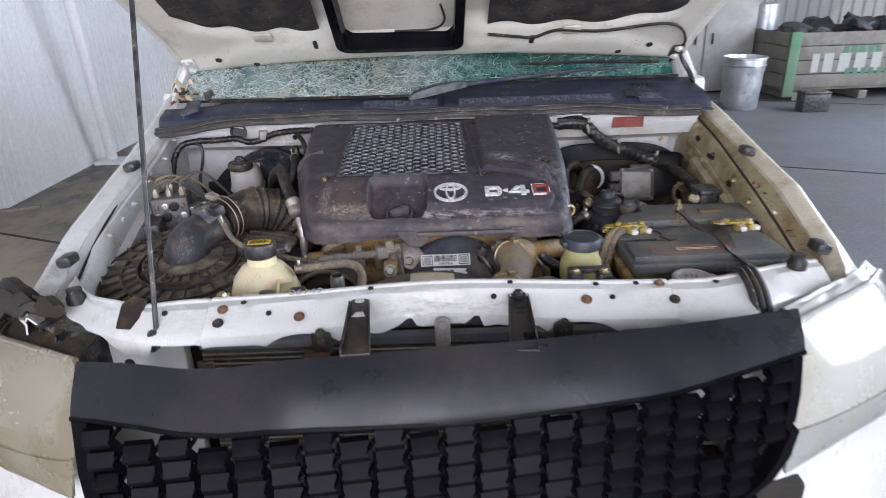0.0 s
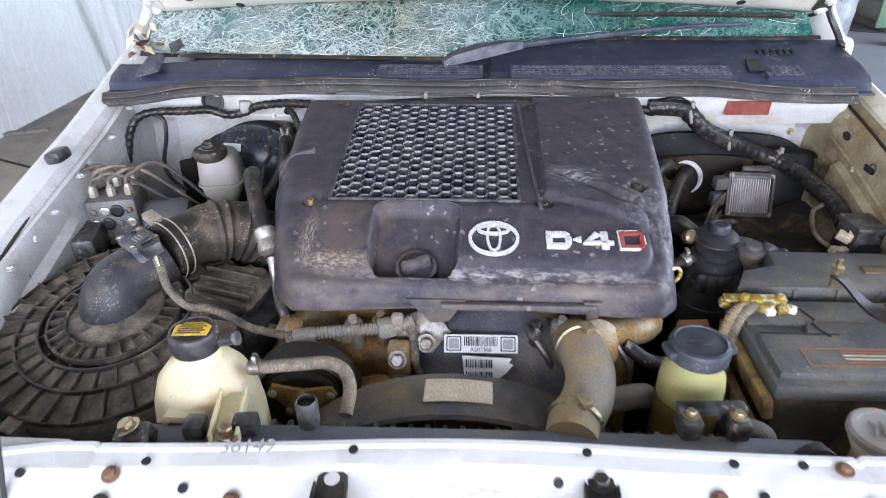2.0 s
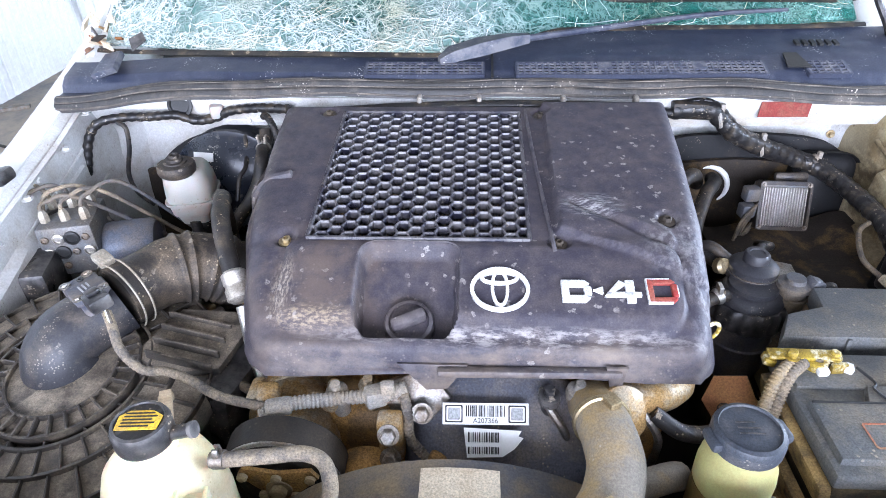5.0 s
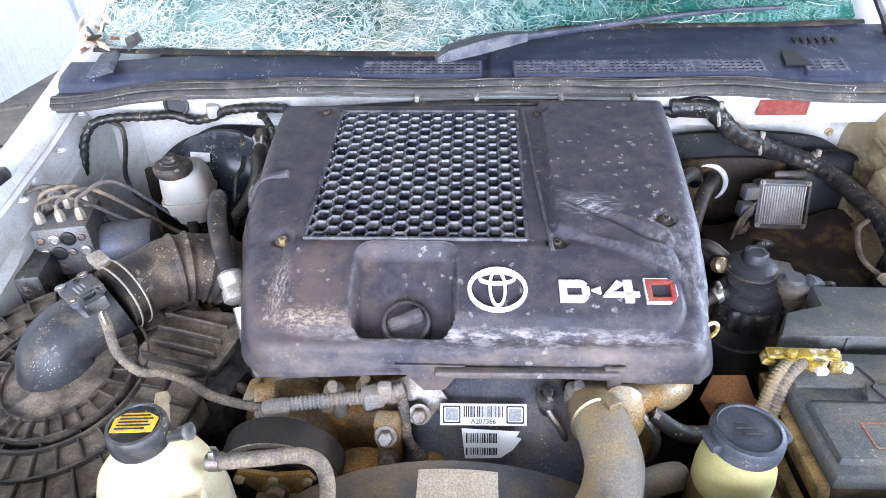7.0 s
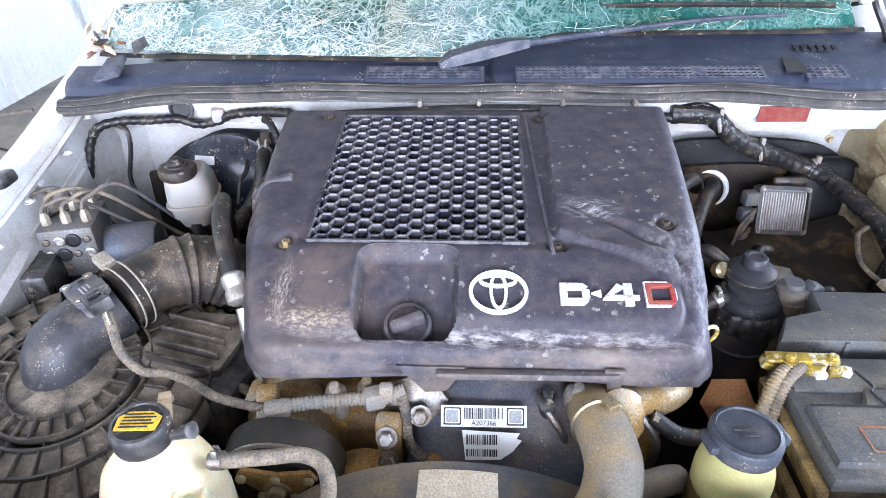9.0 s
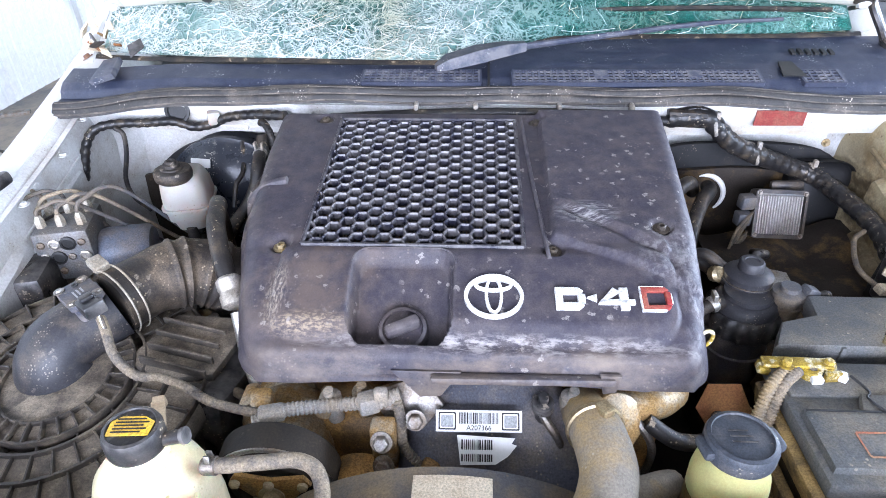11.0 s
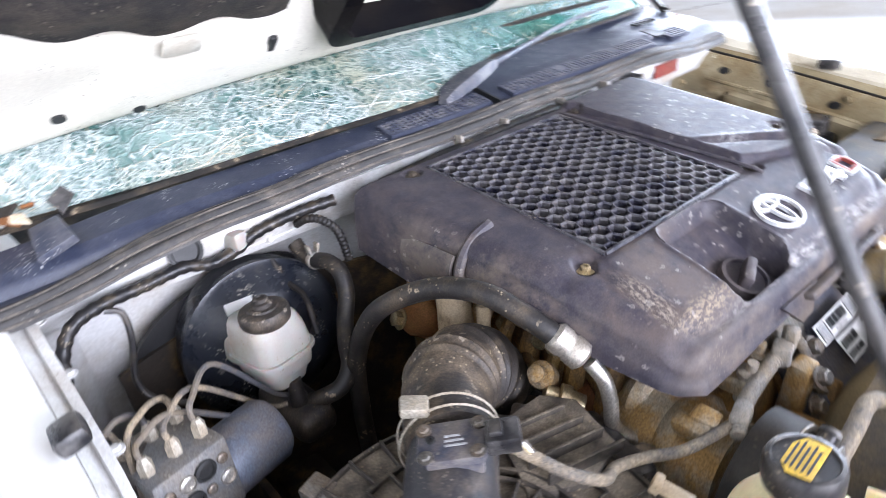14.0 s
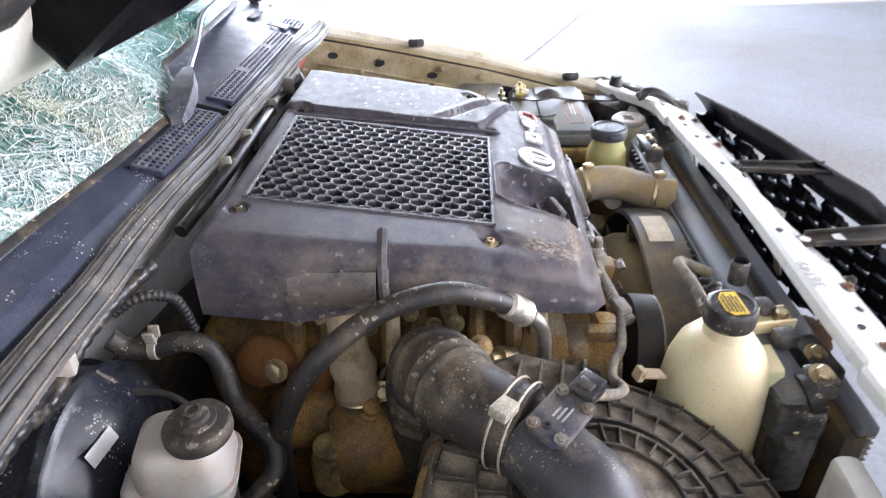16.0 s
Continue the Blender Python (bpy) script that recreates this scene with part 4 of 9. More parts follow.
    for x, y in ((-0.113, 0.899), (0.111, 0.905), (0.316, 0.908), (-0.314, 0.885), (0.25, 0.905), (-0.27, 0.862), (0.27, 0.876), (-0.436, 0.873), (0.45, 0.915), (0.082, 0.877)):
        q = B()
        lathe(q, [(0.0046, 0), (0.0046, 0.0016), (0.0, 0.0016)], seat(x, y, 0.0016), 16)
        part("hole", q, "ink_and_shade", core)
    for s in (-1, 1):
        x = s * 0.372
        y = mid(x)
        q = B()
        box(q, (0.026, 0.004, 0.03), at(x - s * 0.005, y - 0.05, 0.952, 8, 0, 0), 0.001)
        part("hanging_tab", q, "steel", core)
        q = B()
        box(q, (0.030, 0.006, 0.036), at(s * 0.186, mid(s * 0.186) - 0.052, 0.992, 10, 0, 0), 0.002)
        catch = part("catch", q, "dark_steel", core)
        for z in (0.998, 1.011):
            q = B()
            bolt(q, at(s * 0.186, mid(s * 0.186) - 0.055, z, 85, 0, 0), 0.005, 0.004, 1.5)
            part("bolt", q, "dark_steel", catch)
    # brackets that held the grille
    for x, y, z, lean in ((-0.128, 0.866, 1.034, 8), (0.121, 0.878, 1.030, -9)):
        q = B()
        out = [(-0.014, 0.008), (-0.007, 0.015), (0.007, 0.015), (0.014, 0.008), (0.0175, -0.06), (0.020, -0.155), (-0.020, -0.155), (-0.0175, -0.06)]
        m = at(x, y, z + 0.006, -1 if x < 0 else 1, 0, 0) @ pose(0, 0, 0, 0, 0, 0.45 * lean)
        slab(q, out, 0.003, m, 0.001)
        for sx in (-1, 1):
            box(q, (0.0025, 0.15, 0.008), m @ at(sx * 0.0172, -0.078, 0.002, 0, 0, sx * 1.8), 0.001)
        br = part("bracket", q, "dark_steel", core, "dark steel grille bracket")
        if x < 0:
            q = B()
            lathe(q, [(0.0075, 0), (0.0075, 0.0006), (0, 0.0006)], m @ at(0, 0.003, 0.0008), 18)
            part("hole", q, "paint", br, "hole with the white beam showing through")
            q = B()
            slab(q, [(-0.010, -0.050), (0.010, -0.050), (0.007, -0.036), (-0.004, -0.036)], 0.0006, m @ at(0, 0, 0.0014))
            part("hole", q, "paint", br)
        else:
            q = B()
            bolt(q, m @ at(0, 0.001, 0.001), 0.008, 0.006, 1.5)
            part("bolt", q, "dark_steel", br)
            for dy in (-0.035, -0.055):
                q = B()
                slab(q, rounded(0.014, 0.006, 0.002, 3, 0, dy), 0.0006, m @ at(0, 0, 0.0014))
                part("slot", q, "ink_and_shade", br)
    q = B()
    m = at(0.0, 0.846, 1.006, 76, 0, 0)
    slab(q, rounded(0.024, 0.125, 0.008, 4, 0, -0.05), 0.004, m, 0.001)
    bolt(q, m @ at(0, 0.0, 0.0), 0.008, 0.006)
    part("bracket", q, "connector", core)
    for x, z in ((-0.185, 0.995), (0.185, 0.995)):
        q = B()
        bolt(q, at(x, 0.842, z, 75, 0, 0), 0.009, 0.008, 1.6)
        part("bolt", q, "dark_steel", core)
    # rubber hood bumpers at both ends
    for x, y, z in ((-0.633, 0.977, 1.008), (0.622, 0.985, 1.026)):
        q = B()
        lathe(q, [(0.016, 0), (0.016, 0.012), (0.012, 0.02), (0.013, 0.026), (0.0, 0.027)], at(x, y, z - 0.008), 20)
        part("rubber_stop", q, "rubber", core)
    q = B()
    slab(q, [(-0.018, -0.030), (0.004, -0.032), (0.014, -0.014), (0.018, 0.020), (-0.004, 0.028), (-0.020, 0.012)], 0.006, seat(-0.490, 0.880, 0.008), 0.002)
    part("rod_bush", q, "liner", core, "dirt-brown rubber bush of the prop rod")
    # rubber strap folded over the beam
    q = B()
    for k in range(3):
        tube(q, [(0.492 + 0.011 * k, 0.96, 1.03), (0.494 + 0.011 * k, 0.93, 1.043), (0.497 + 0.011 * k, 0.895, 1.028), (0.50 + 0.011 * k, 0.872, 1.0), (0.502 + 0.011 * k, 0.868, 0.965)], 0.006, 8, 6)
    part("strap", q, "rubber", core, "black rubber strap hooked over the beam")
    # chalked stock number
    cu = bpy.data.curves.new("chalk_number", "FONT")
    cu.body, cu.size, cu.extrude = "36149", 0.022, 0.0003
    o = new("chalk_number", cu)
    o.matrix_world = at(-0.245, 0.895, 1.0405, 4, 0, 2)
    me = bpy.data.meshes.new_from_object(o.evaluated_get(bpy.context.evaluated_depsgraph_get()))
    bpy.data.objects.remove(o)
    me.transform(at(-0.245, 0.893, 1.0425, 6, -2, 2))
    me.materials.clear()
    me.materials.append(M["grey_ink"])
    o = new("chalk_number", me)
    o.parent = core
    # radiator, condenser and the dark front panel below the beam
    b = B()
    box(b, (0.80, 0.026, 0.46), at(0, 0.906, 0.718), 0.004)
    rad = part("condenser", b, "rad", truck, "dusty finned air conditioning condenser")
    q = B()
    box(q, (0.80, 0.022, 0.017), at(0, 0.8955, 0.958), 0.004)
    part("header", q, "rad_tank", rad, "blue-grey condenser header")
    for k in range(46):
        q = B()
        box(q, (0.79, 0.009, 0.0026), at(0, 0.8870, 0.944 - 0.009 * k))
        part("fin", q, "fin", rad)
    for s in (-1, 1):
        b = B()
        box(b, (0.17, 0.03, 0.40), at(s * 0.53, 0.95, 0.78), 0.01)
        part("side_panel", b, "paint", truck, "pale radiator side panel")
        for hx, hz in ((0.50, 0.93), (0.545, 0.90), (0.50, 0.87)):
            b = B()
            lathe(b, [(0.009, 0), (0.009, 0.001), (0, 0.001)], at(s * hx, 0.9345, hz, 90, 0, 0), 16)
            part("hole", b, "ink_and_shade", truck)
    b = B()
    box(b, (1.2, 0.05, 0.3), at(0, 0.82, 0.56), 0.01)
    part("front_beam", b, "dark", truck)
    for x, z, mat in ((-0.202, 0.919, "rust"), (0.191, 0.927, "black")):
        b = B()
        lathe(b, [(0.024, 0), (0.033, 0.006), (0.035, 0.010), (0.035, 0.014), (0.031, 0.016), (0.030, 0.021), (0.021, 0.024), (0.020, 0.028), (0.008, 0.029), (0.007, 0.034), (0, 0.034)], at(x, 0.870, z, 68, 0, 0), 32)
        part("horn", b, mat, truck, "round rusty horn" if mat == "rust" else "round black horn")


def firewall_and_cowl():
    b = B()

    def fw(u, v):
        x = -0.72 + 1.44 * u
        z = 0.55 + 0.60 * v
        y = 1.735 + 0.012 * math.sin(v * 18) * ease(0.72, 0.85, v) - 0.02 * ease(0.9, 1.0, v) + 0.02 * (x / 0.7) ** 2
        y += 0.075 * ease(1.092, 1.064, z) * ease(0.735, 0.70, abs(x))
        return (x, y, z)
    sheet(b, fw, 40, 40)
    thicken(b, 0.004)
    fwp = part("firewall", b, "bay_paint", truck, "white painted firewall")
    # black sound pads
    for x0, x1, z1 in ((-0.640, -0.34, 1.060), (0.30, 0.70, 1.055)):
        b = B()

        def pad(u, v):
            x = x0 + (x1 - x0) * u
            top = z1 - 0.05 * (2 * u - 1) ** 4 - (0.030 * ease(0.55, 0, u) if x0 < 0 else 0)
            return (x, 1.782 + 0.006 * noise.noise(Vector((x * 9, v * 3, 0))), 0.6 + (top - 0.6) * v)
        sheet(b, pad, 24, 16)
        thicken(b, 0.012)
        part("sound_pad", b, "pad", fwp, "black firewall sound pad")
    b = B()
    lathe(b, [(0.023, 0), (0.023, 0.003), (0.018, 0.004), (0.016, 0.001), (0.0, 0.001)], at(-0.537, 1.713, 1.134, 78, 0, 0), 24)
    part("grommet", b, "ink_and_shade", fwp)
    b = B()
    box(b, (0.085, 0.002, 0.028), at(0.525, 1.7115, 1.128, 4, 0, 1))
    part("sticker", b, "red_sticker", fwp, "red warning sticker")
    # rubber seal on the firewall flange
    b = B()

    def seal(u, v):
        x = -0.755 + 1.467 * u
        w = 0.029 + 0.004 * ease(0.3, 0.5, abs(x)) - 0.008 * ease(0.5, 0.76, abs(x))
        y = 1.676 - 0.012 * ease(0.3, 0.5, abs(x)) + w * v + 0.02 * abs(x / 0.75) ** 3
        z = 1.161 + 0.018 * v + 0.009 * math.sin(math.pi * v) + 0.0045 * abs(math.sin(3 * math.pi * v)) - 0.030 * ease(0.45, 0.76, -x) - 0.016 * ease(0.4, 0.76, x) + 0.002 * math.sin(x * 19) + 0.0015 * noise.noise(Vector((x * 14, v * 2, 0)))
        return (x, y, z)
    sheet(b, seal, 120, 32)
    thicken(b, 0.010)
    hs = part("hood_seal", b, "seal", truck, "dusty ribbed black rubber hood seal")
    for v, r in ((0.04, 0.0018), (0.34, 0.0014), (0.66, 0.0018), (0.96, 0.0018)):
        b = B()
        tube(b, [Vector(seal(k / 40, v)) + Vector((0, 0, 0.0015 + 0.001 * math.sin(k * 0.9 + v * 30))) for k in range(41)], r, 6, 3)
        part("ridge", b, "bead", hs, "dust-topped rubber ridge")

    # cowl: the near gutter, the raised vent panel and the plenum lid behind it
    def cowl_z(y, x):
        left = ease(0.02, -0.02, x)
        return lerp_table([(1.69, 1.164), (1.706, 1.165), (1.711, 1.178), (1.725, 1.189), (1.775, 1.202), (1.79, 1.204), (1.86, 1.215 if left < 0.5 else 1.232), (1.93, 1.235)], y) - 0.014 * ease(0.5, 0.76, -x) - 0.006 * ease(0.5, 0.76, x)
    b = B()
    sheet(b, lambda u, v: (-0.755 + 1.51 * u, 1.69 + (0.080 + 0.115 * ease(-0.02, 0.14, -0.755 + 1.51 * u)) * v + 0.02 * abs((-0.755 + 1.51 * u) / 0.75) ** 3, cowl_z(1.69 + (0.080 + 0.115 * ease(-0.02, 0.14, -0.755 + 1.51 * u)) * v, -0.755 + 1.51 * u)), 60, 40)
    thicken(b, 0.004)
    cowl = part("cowl_panel", b, "cowl", truck, "dusty black plastic cowl panel with air vents")
    for x0, x1 in ((-0.195, 0.005), (0.066, 0.480), (0.556, 0.618)):
        n = int((x1 - x0) / 0.0105)
        b = B()
        xm = (x0 + x1) / 2
        fm = at(xm, 1.728 + 0.02 * abs(xm / 0.75) ** 3, cowl_z(1.728, xm) + 0.004, 14, 0, 2.5 * xm)
        # flat black box stands in for the dark inside the vent
        box(b, (x1 - x0, 0.036, 0.003), fm @ at(0, 0, -0.002))
        part("vent_floor", b, "ink_and_shade", cowl)
        b = B()
        o, i = rounded(x1 - x0 + 0.010, 0.044, 0.004, 3), rounded(x1 - x0 + 0.002, 0.037, 0.003, 3)
        rings(b, [[fm @ Vector((px, py, z)) for px, py in l] for l, z in ((o, -0.006), (o, 0.0015), (i, 0.002), (i, -0.003))], wrap=True)
        part("vent_frame", b, "vent", cowl)
        b = B()
        for k in range(n + 1):
            x = x0 + (x1 - x0) * k / n
            box(b, (0.0034, 0.038, 0.004), fm @ at(x - xm, 0, 0))
        for j in (-1.5, -0.5, 0.5, 1.5):
            box(b, (x1 - x0, 0.0032, 0.0036), fm @ at(0, j * 0.0092, 0))
        for x in ((0.215, 0.375) if x1 - x0 > 0.3 else ()):
            box(b, (0.022, 0.020, 0.0042), fm @ at(x - xm, 0.008, 0))
        part("vent", b, "vent_bar", cowl)
    b = B()
    for k in range(6):
        box(b, (0.007, 0.018, 0.004), at(0.566 + k * 0.0135, 1.822, cowl_z(1.81, 0.6) + 0.005, 10, 0, 0))
    part("slot", b, "ink_and_shade", cowl)
    b = B()
    box(b, (0.004, 0.075, 0.01), at(0.022, 1.735, 1.1945, 15, 0, 0))
    part("joint", b, "ink_and_shade", cowl)
    b = B()
    slab(b, [(-0.02, -0.02), (0.02, -0.02), (0.008, 0.025), (-0.015, 0.025)], 0.002, at(0.540, 1.752, 1.2005, 14, 0, 0))
    part("drain_notch", b, "ink_and_shade", cowl)
    b = B()
    slab(b, [(-0.025, -0.03), (0.022, -0.024), (0.016, 0.028), (-0.02, 0.03)], 0.012, at(-0.665, 1.745, 1.203, 20, -14, -6), 0.004)
    part("corner_cover", b, "cowl", cowl)
    # wiper: arm and blade lying along the glass foot
    w = B()
    tube(w, [(0.025, 1.762, 1.228), (0.215, 1.81, 1.24), (0.417, 1.87, 1.248), (0.567, 1.894, 1.25)], lambda t: 0.0065 - 0.003 * t, 8)
    wiper = thing("wiper", (0.03, 1.845, 1.22), "black windscreen wiper resting on the cowl", "wiper")
    part("arm", w, "cowl", wiper)
    w = B()
    head = [(Vector((-0.070, 1.738, 1.206)), 0.008, 0.004), (Vector((-0.050, 1.744, 1.214)), 0.017, 0.009), (Vector((0.0, 1.752, 1.225)), 0.018, 0.011), (Vector((0.050, 1.763, 1.232)), 0.012, 0.010), (Vector((0.085, 1.775, 1.233)), 0.007, 0.007)]
    rings(w, [[c + Vector((-0.35 * a, a, -h)), c + Vector((-0.30 * a, a * 0.9, h)), c + Vector((0.30 * a, -a * 0.9, h)), c + Vector((0.35 * a, -a, -h))] for c, a, h in head])
    part("arm_head", w, "cowl", wiper)
    w = B()
    tube(w, [(0.10, 1.90, 1.262), (0.38, 1.902, 1.268), (0.66, 1.915, 1.262)], 0.005, 6)
    part("blade", w, "rubber", wiper)


def glass_and_cab():
    b = B()

    def wsf(u, v):
        x = -0.70 + 1.40 * u
        y0 = 1.760 + 0.085 * ease(-0.02, 0.16, x) + 0.06 * (x / 0.7) ** 2
        sag = 0.028 * noise.noise(Vector((x * 3, v * 3, 0.3))) * (1 - ease(0.2, 0.5, x)) - 0.03 * math.exp(-((x + 0.25) ** 2 + (v - 0.25) ** 2 * 0.6) / 0.06)
        return (x, y0 + 0.62 * v, 1.209 + 0.018 * ease(-0.02, 0.16, x) + 0.47 * v + sag * min(1, v * 6))
    sheet(b, wsf, 80, 50)
    thicken(b, 0.006)
    ws = part("windscreen", b, "glass", truck, "shattered sea-green windscreen, sagging inwards")
    # long pale tear lines in the laminate
    rnd = random.Random(11)
    b = B()
    straw = B()
    for k in range(900):
        u, v = rnd.uniform(0.02, 0.98) ** (1.15 if k % 7 == 0 else 2.0), rnd.random() * 0.62
        a = rnd.uniform(0, math.pi)
        ln = rnd.uniform(0.012, 0.05) * (2.6 if k % 11 == 0 else 1)
        pts = []
        for j in range(4):
            t = j / 3 - 0.5
            uu = min(0.995, max(0.005, u + t * ln * math.cos(a) + rnd.uniform(-0.004, 0.004)))
            vv = min(0.98, max(0.0, v + t * ln * 1.6 * math.sin(a) + rnd.uniform(-0.006, 0.006)))
            p = Vector(wsf(uu, vv))
            pts.append(p + Vector((0, -0.003, 0.005)))
        tube(straw if k % 3 == 0 else b, pts, 0.0006, 3, 2)
    part("crack_web", straw, "cream", ws, "straw-coloured crack lines")["kind"] = "stuff"
    part("crack_web", b, "label", ws, "pale crack lines")["kind"] = "stuff"
    b = B()
    sheet(b, lambda u, v: (-0.72 + 1.44 * u, 1.760 + 0.085 * ease(-0.02, 0.16, -0.72 + 1.44 * u) + 0.06 * ((-0.72 + 1.44 * u) / 0.7) ** 2 - 0.012 + 0.018 * v, 1.207 + 0.02 * ease(-0.02, 0.16, -0.72 + 1.44 * u) + 0.006 * math.sin(v * 3.1) - 0.008 * ease(0.3, 0.7, abs(-0.72 + 1.44 * u))), 40, 4)
    part("windscreen_seal", b, "rubber", truck)
    # dashboard, a green sheet inside, pillars, roof and cab shell
    b = B()
    sheet(b, lambda u, v: (-0.70 + 1.4 * u, 2.0 + 0.5 * v, 1.12 + 0.05 * math.sin(3.1 * v) + 0.01 * noise.noise(Vector((u * 5, v * 4, 0)))), 20, 10)
    thicken(b, 0.02)
    part("dashboard", b, "dash", truck)
    b = B()
    sheet(b, lambda u, v: (0.02 + 0.66 * u, 2.05 + 0.5 * v, 1.22 + 0.26 * v + 0.05 * noise.noise(Vector((u * 5, v * 5, 2))) - 0.05 * u), 24, 16)
    thicken(b, 0.003)
    part("plastic_sheet", b, "green_sheet", truck, "crumpled green plastic sheet behind the glass")
    for s in (-1, 1):
        b = B()
        tube(b, [(s * 0.765, 1.95, 1.20), (s * 0.735, 2.2, 1.40), (s * 0.66, 2.62, 1.68)], 0.032, 10)
        part("pillar", b, "paint", truck)
        b = B()
        box(b, (0.06, 1.1, 0.62), at(s * 0.80, 2.5, 0.90), 0.02)
        part("door", b, "paint", truck)
        b = B()
        lathe(b, [(0.0, -0.12), (0.33, -0.12), (0.37, -0.09), (0.37, 0.09), (0.33, 0.12), (0.2, 0.12), (0.19, 0.05), (0.0, 0.05)], at(s * 0.74, 1.25, 0.37, 0, s * 90, 0), 36)
        part("wheel", b, "rubber", truck)
        b = B()
        lathe(b, [(0.0, -0.12), (0.33, -0.12), (0.37, -0.09), (0.37, 0.09), (0.33, 0.12), (0.2, 0.12), (0.19, 0.05), (0.0, 0.05)], at(s * 0.74, 4.3, 0.37, 0, s * 90, 0), 36)
        part("wheel", b, "rubber", truck)
    b = B()
    box(b, (1.30, 1.0, 0.05), at(0, 3.05, 1.72), 0.02)
    part("roof", b, "paint", truck)
    b = B()
    box(b, (1.40, 0.05, 0.60), at(0, 3.52, 0.90), 0.02)
    box(b, (1.36, 1.6, 0.05), at(0, 2.8, 0.58), 0.01)
    part("cab_shell", b, "paint", truck)
    b = B()
    box(b, (1.7, 1.5, 0.45), at(0, 4.4, 0.85), 0.02)
    part("cargo_bed", b, "paint", truck)
    # dark sheets and rails added to deepen the shade low in the bay
    for s in (-1, 1):
        b = B()
        sheet(b, lambda u, v: (s * (0.575 + 0.03 * math.sin(3 * v) + 0.012 * noise.noise(Vector((u * 6, v * 6, s)))), 0.98 + 0.80 * u, 0.52 + (0.36 + 0.03 * math.sin(5 * u)) * v), 20, 12)
        thicken(b, 0.01)
        part("inner_liner", b, "liner", truck, "dark wheel arch sheet added to deepen the shade in the bay")
        b = B()
        box(b, (0.09, 1.0, 0.12), at(s * 0.47, 1.35, 0.62), 0.015)
        part("chassis_rail", b, "liner", truck)
    # dark sheet added to shade the foot of the firewall
    b = B()
    sheet(b, lambda u, v: (-0.66 + 1.32 * u, 1.768 + 0.01 * noise.noise(Vector((u * 8, v * 5, 0))), 0.44 + 0.54 * v + 0.03 * v * math.sin(u * 9)), 30, 12)
    thicken(b, 0.01)
    part("firewall_liner", b, "liner", truck)
    b = B()
    box(b, (1.30, 0.95, 0.02), at(0, 1.325, 0.50), 0.004)
    part("undertray", b, "dark", truck)


HOOD = Matrix.Translation((0, 1.905, 1.278)) @ Euler((math.pi - math.atan(0.72), 0, 0)).to_matrix().to_4x4()


def hood():
    """Its own plane: x across, y forwards from the hinge along the panel, z towards the ground side."""
    def hw(y):
        return 0.735 + 0.05 * ease(0, 0.5, y)
    b = B()

    def skin(u, v):
        u2 = 2 * u - 1
        y = 0.02 - 0.06 * u2 * u2 + (1.08 + 0.06 * u2 * u2) * v
        w = hw(y) + 0.015
        x = -w + 2 * w * u
        arch = -0.035 + 0.035 * (2 * u - 1) ** 4
        return HOOD @ Vector((x, y, arch - 0.03))
    sheet(b, skin, 30, 30)
    thicken(b, 0.002)
    h = part("hood", b, "paint", truck, "white hood propped open, underside lined with black felt")
    # inner pressing: a wide frame round two felt panels with a raised spine
    b = B()

    def inner(u, v):
        u2 = 2 * u - 1
        rear = 0.034 - 0.065 * u2 * u2
        y = rear + (1.085 - rear) * v
        w = hw(y)
        x = -w + 2 * w * u
        a = abs(x)
        border = min(w - a, y - rear, 1.085 - y)
        z = 0.0 - 0.032 * ease(0.03, 0.0, border) + 0.014 * ease(0.0, 0.05, border) * ease(0.17, 0.11, y + 0.10 * ease(0.45, 0.7, a))
        z -= 0.03 * ease(0.0, 0.05, y - 0.16 - 0.05 * ease(0.5, 0.7, a)) * ease(0.10, 0.15, w - a)
        z += 0.002 * noise.noise(Vector((x * 7, y * 7, 0)))
        return HOOD @ Vector((x, y, z))
    sheet(b, inner, 90, 80)
    thicken(b, 0.002)
    part("inner_frame", b, "hood_in", h, "cream-white inner hood frame with speckled dirt")
    for x0, x1 in ((-0.68, -0.30), (0.145, 0.66)):
        b = B()

        def felt(u, v):
            y1 = 0.185 + 0.05 * ease(0.45, 0.68, abs(x0 + (x1 - x0) * u)) + 0.010 * math.sin(u * 19)
            x = x0 + (x1 - x0) * u
            y = y1 + (1.02 - y1) * v
            e = min(u, 1 - u, v * 2, 1) * 8
            return HOOD @ Vector((x, y, -0.012 + 0.016 * min(1, e) + 0.004 * noise.noise(Vector((x * 12, y * 12, 0)))))
        sheet(b, felt, 40, 40)
        thicken(b, 0.006)
        part("insulation", b, "felt", h, "black felt hood lining")
    # air scoop duct frame
    b = B()
    outer, inn = rounded(0.335, 0.42, 0.035, 6, -0.088, 0.352), rounded(0.285, 0.37, 0.025, 6, -0.088, 0.352)
    rings(b, [[HOOD @ Vector((x, y, z)) for x, y in o] for o, z in ((outer, -0.02), (outer, 0.045), (inn, 0.05), (inn, -0.015))], wrap=True)
    part("scoop_duct", b, "grille", h, "black rubber-edged air scoop duct")
    b = B()
    slab(b, rounded(0.29, 0.375, 0.02, 4, -0.088, 0.352), 0.004, HOOD @ at(0, 0, -0.004))
    part("scoop_plate", b, "hood_in", h)
    for x, y, lx in ((-0.318, 0.135, 0.012), (0.267, 0.13, 0.014)):
        b = B()
        box(b, (lx, 0.032, 0.008), HOOD @ at(x, y, 0.012), 0.003)
        part("slot", b, "ink_and_shade", h)
    for x, y in ((-0.60, 0.075), (0.52, 0.06), (-0.5, 0.05), (0.6, 0.09)):
        b = B()
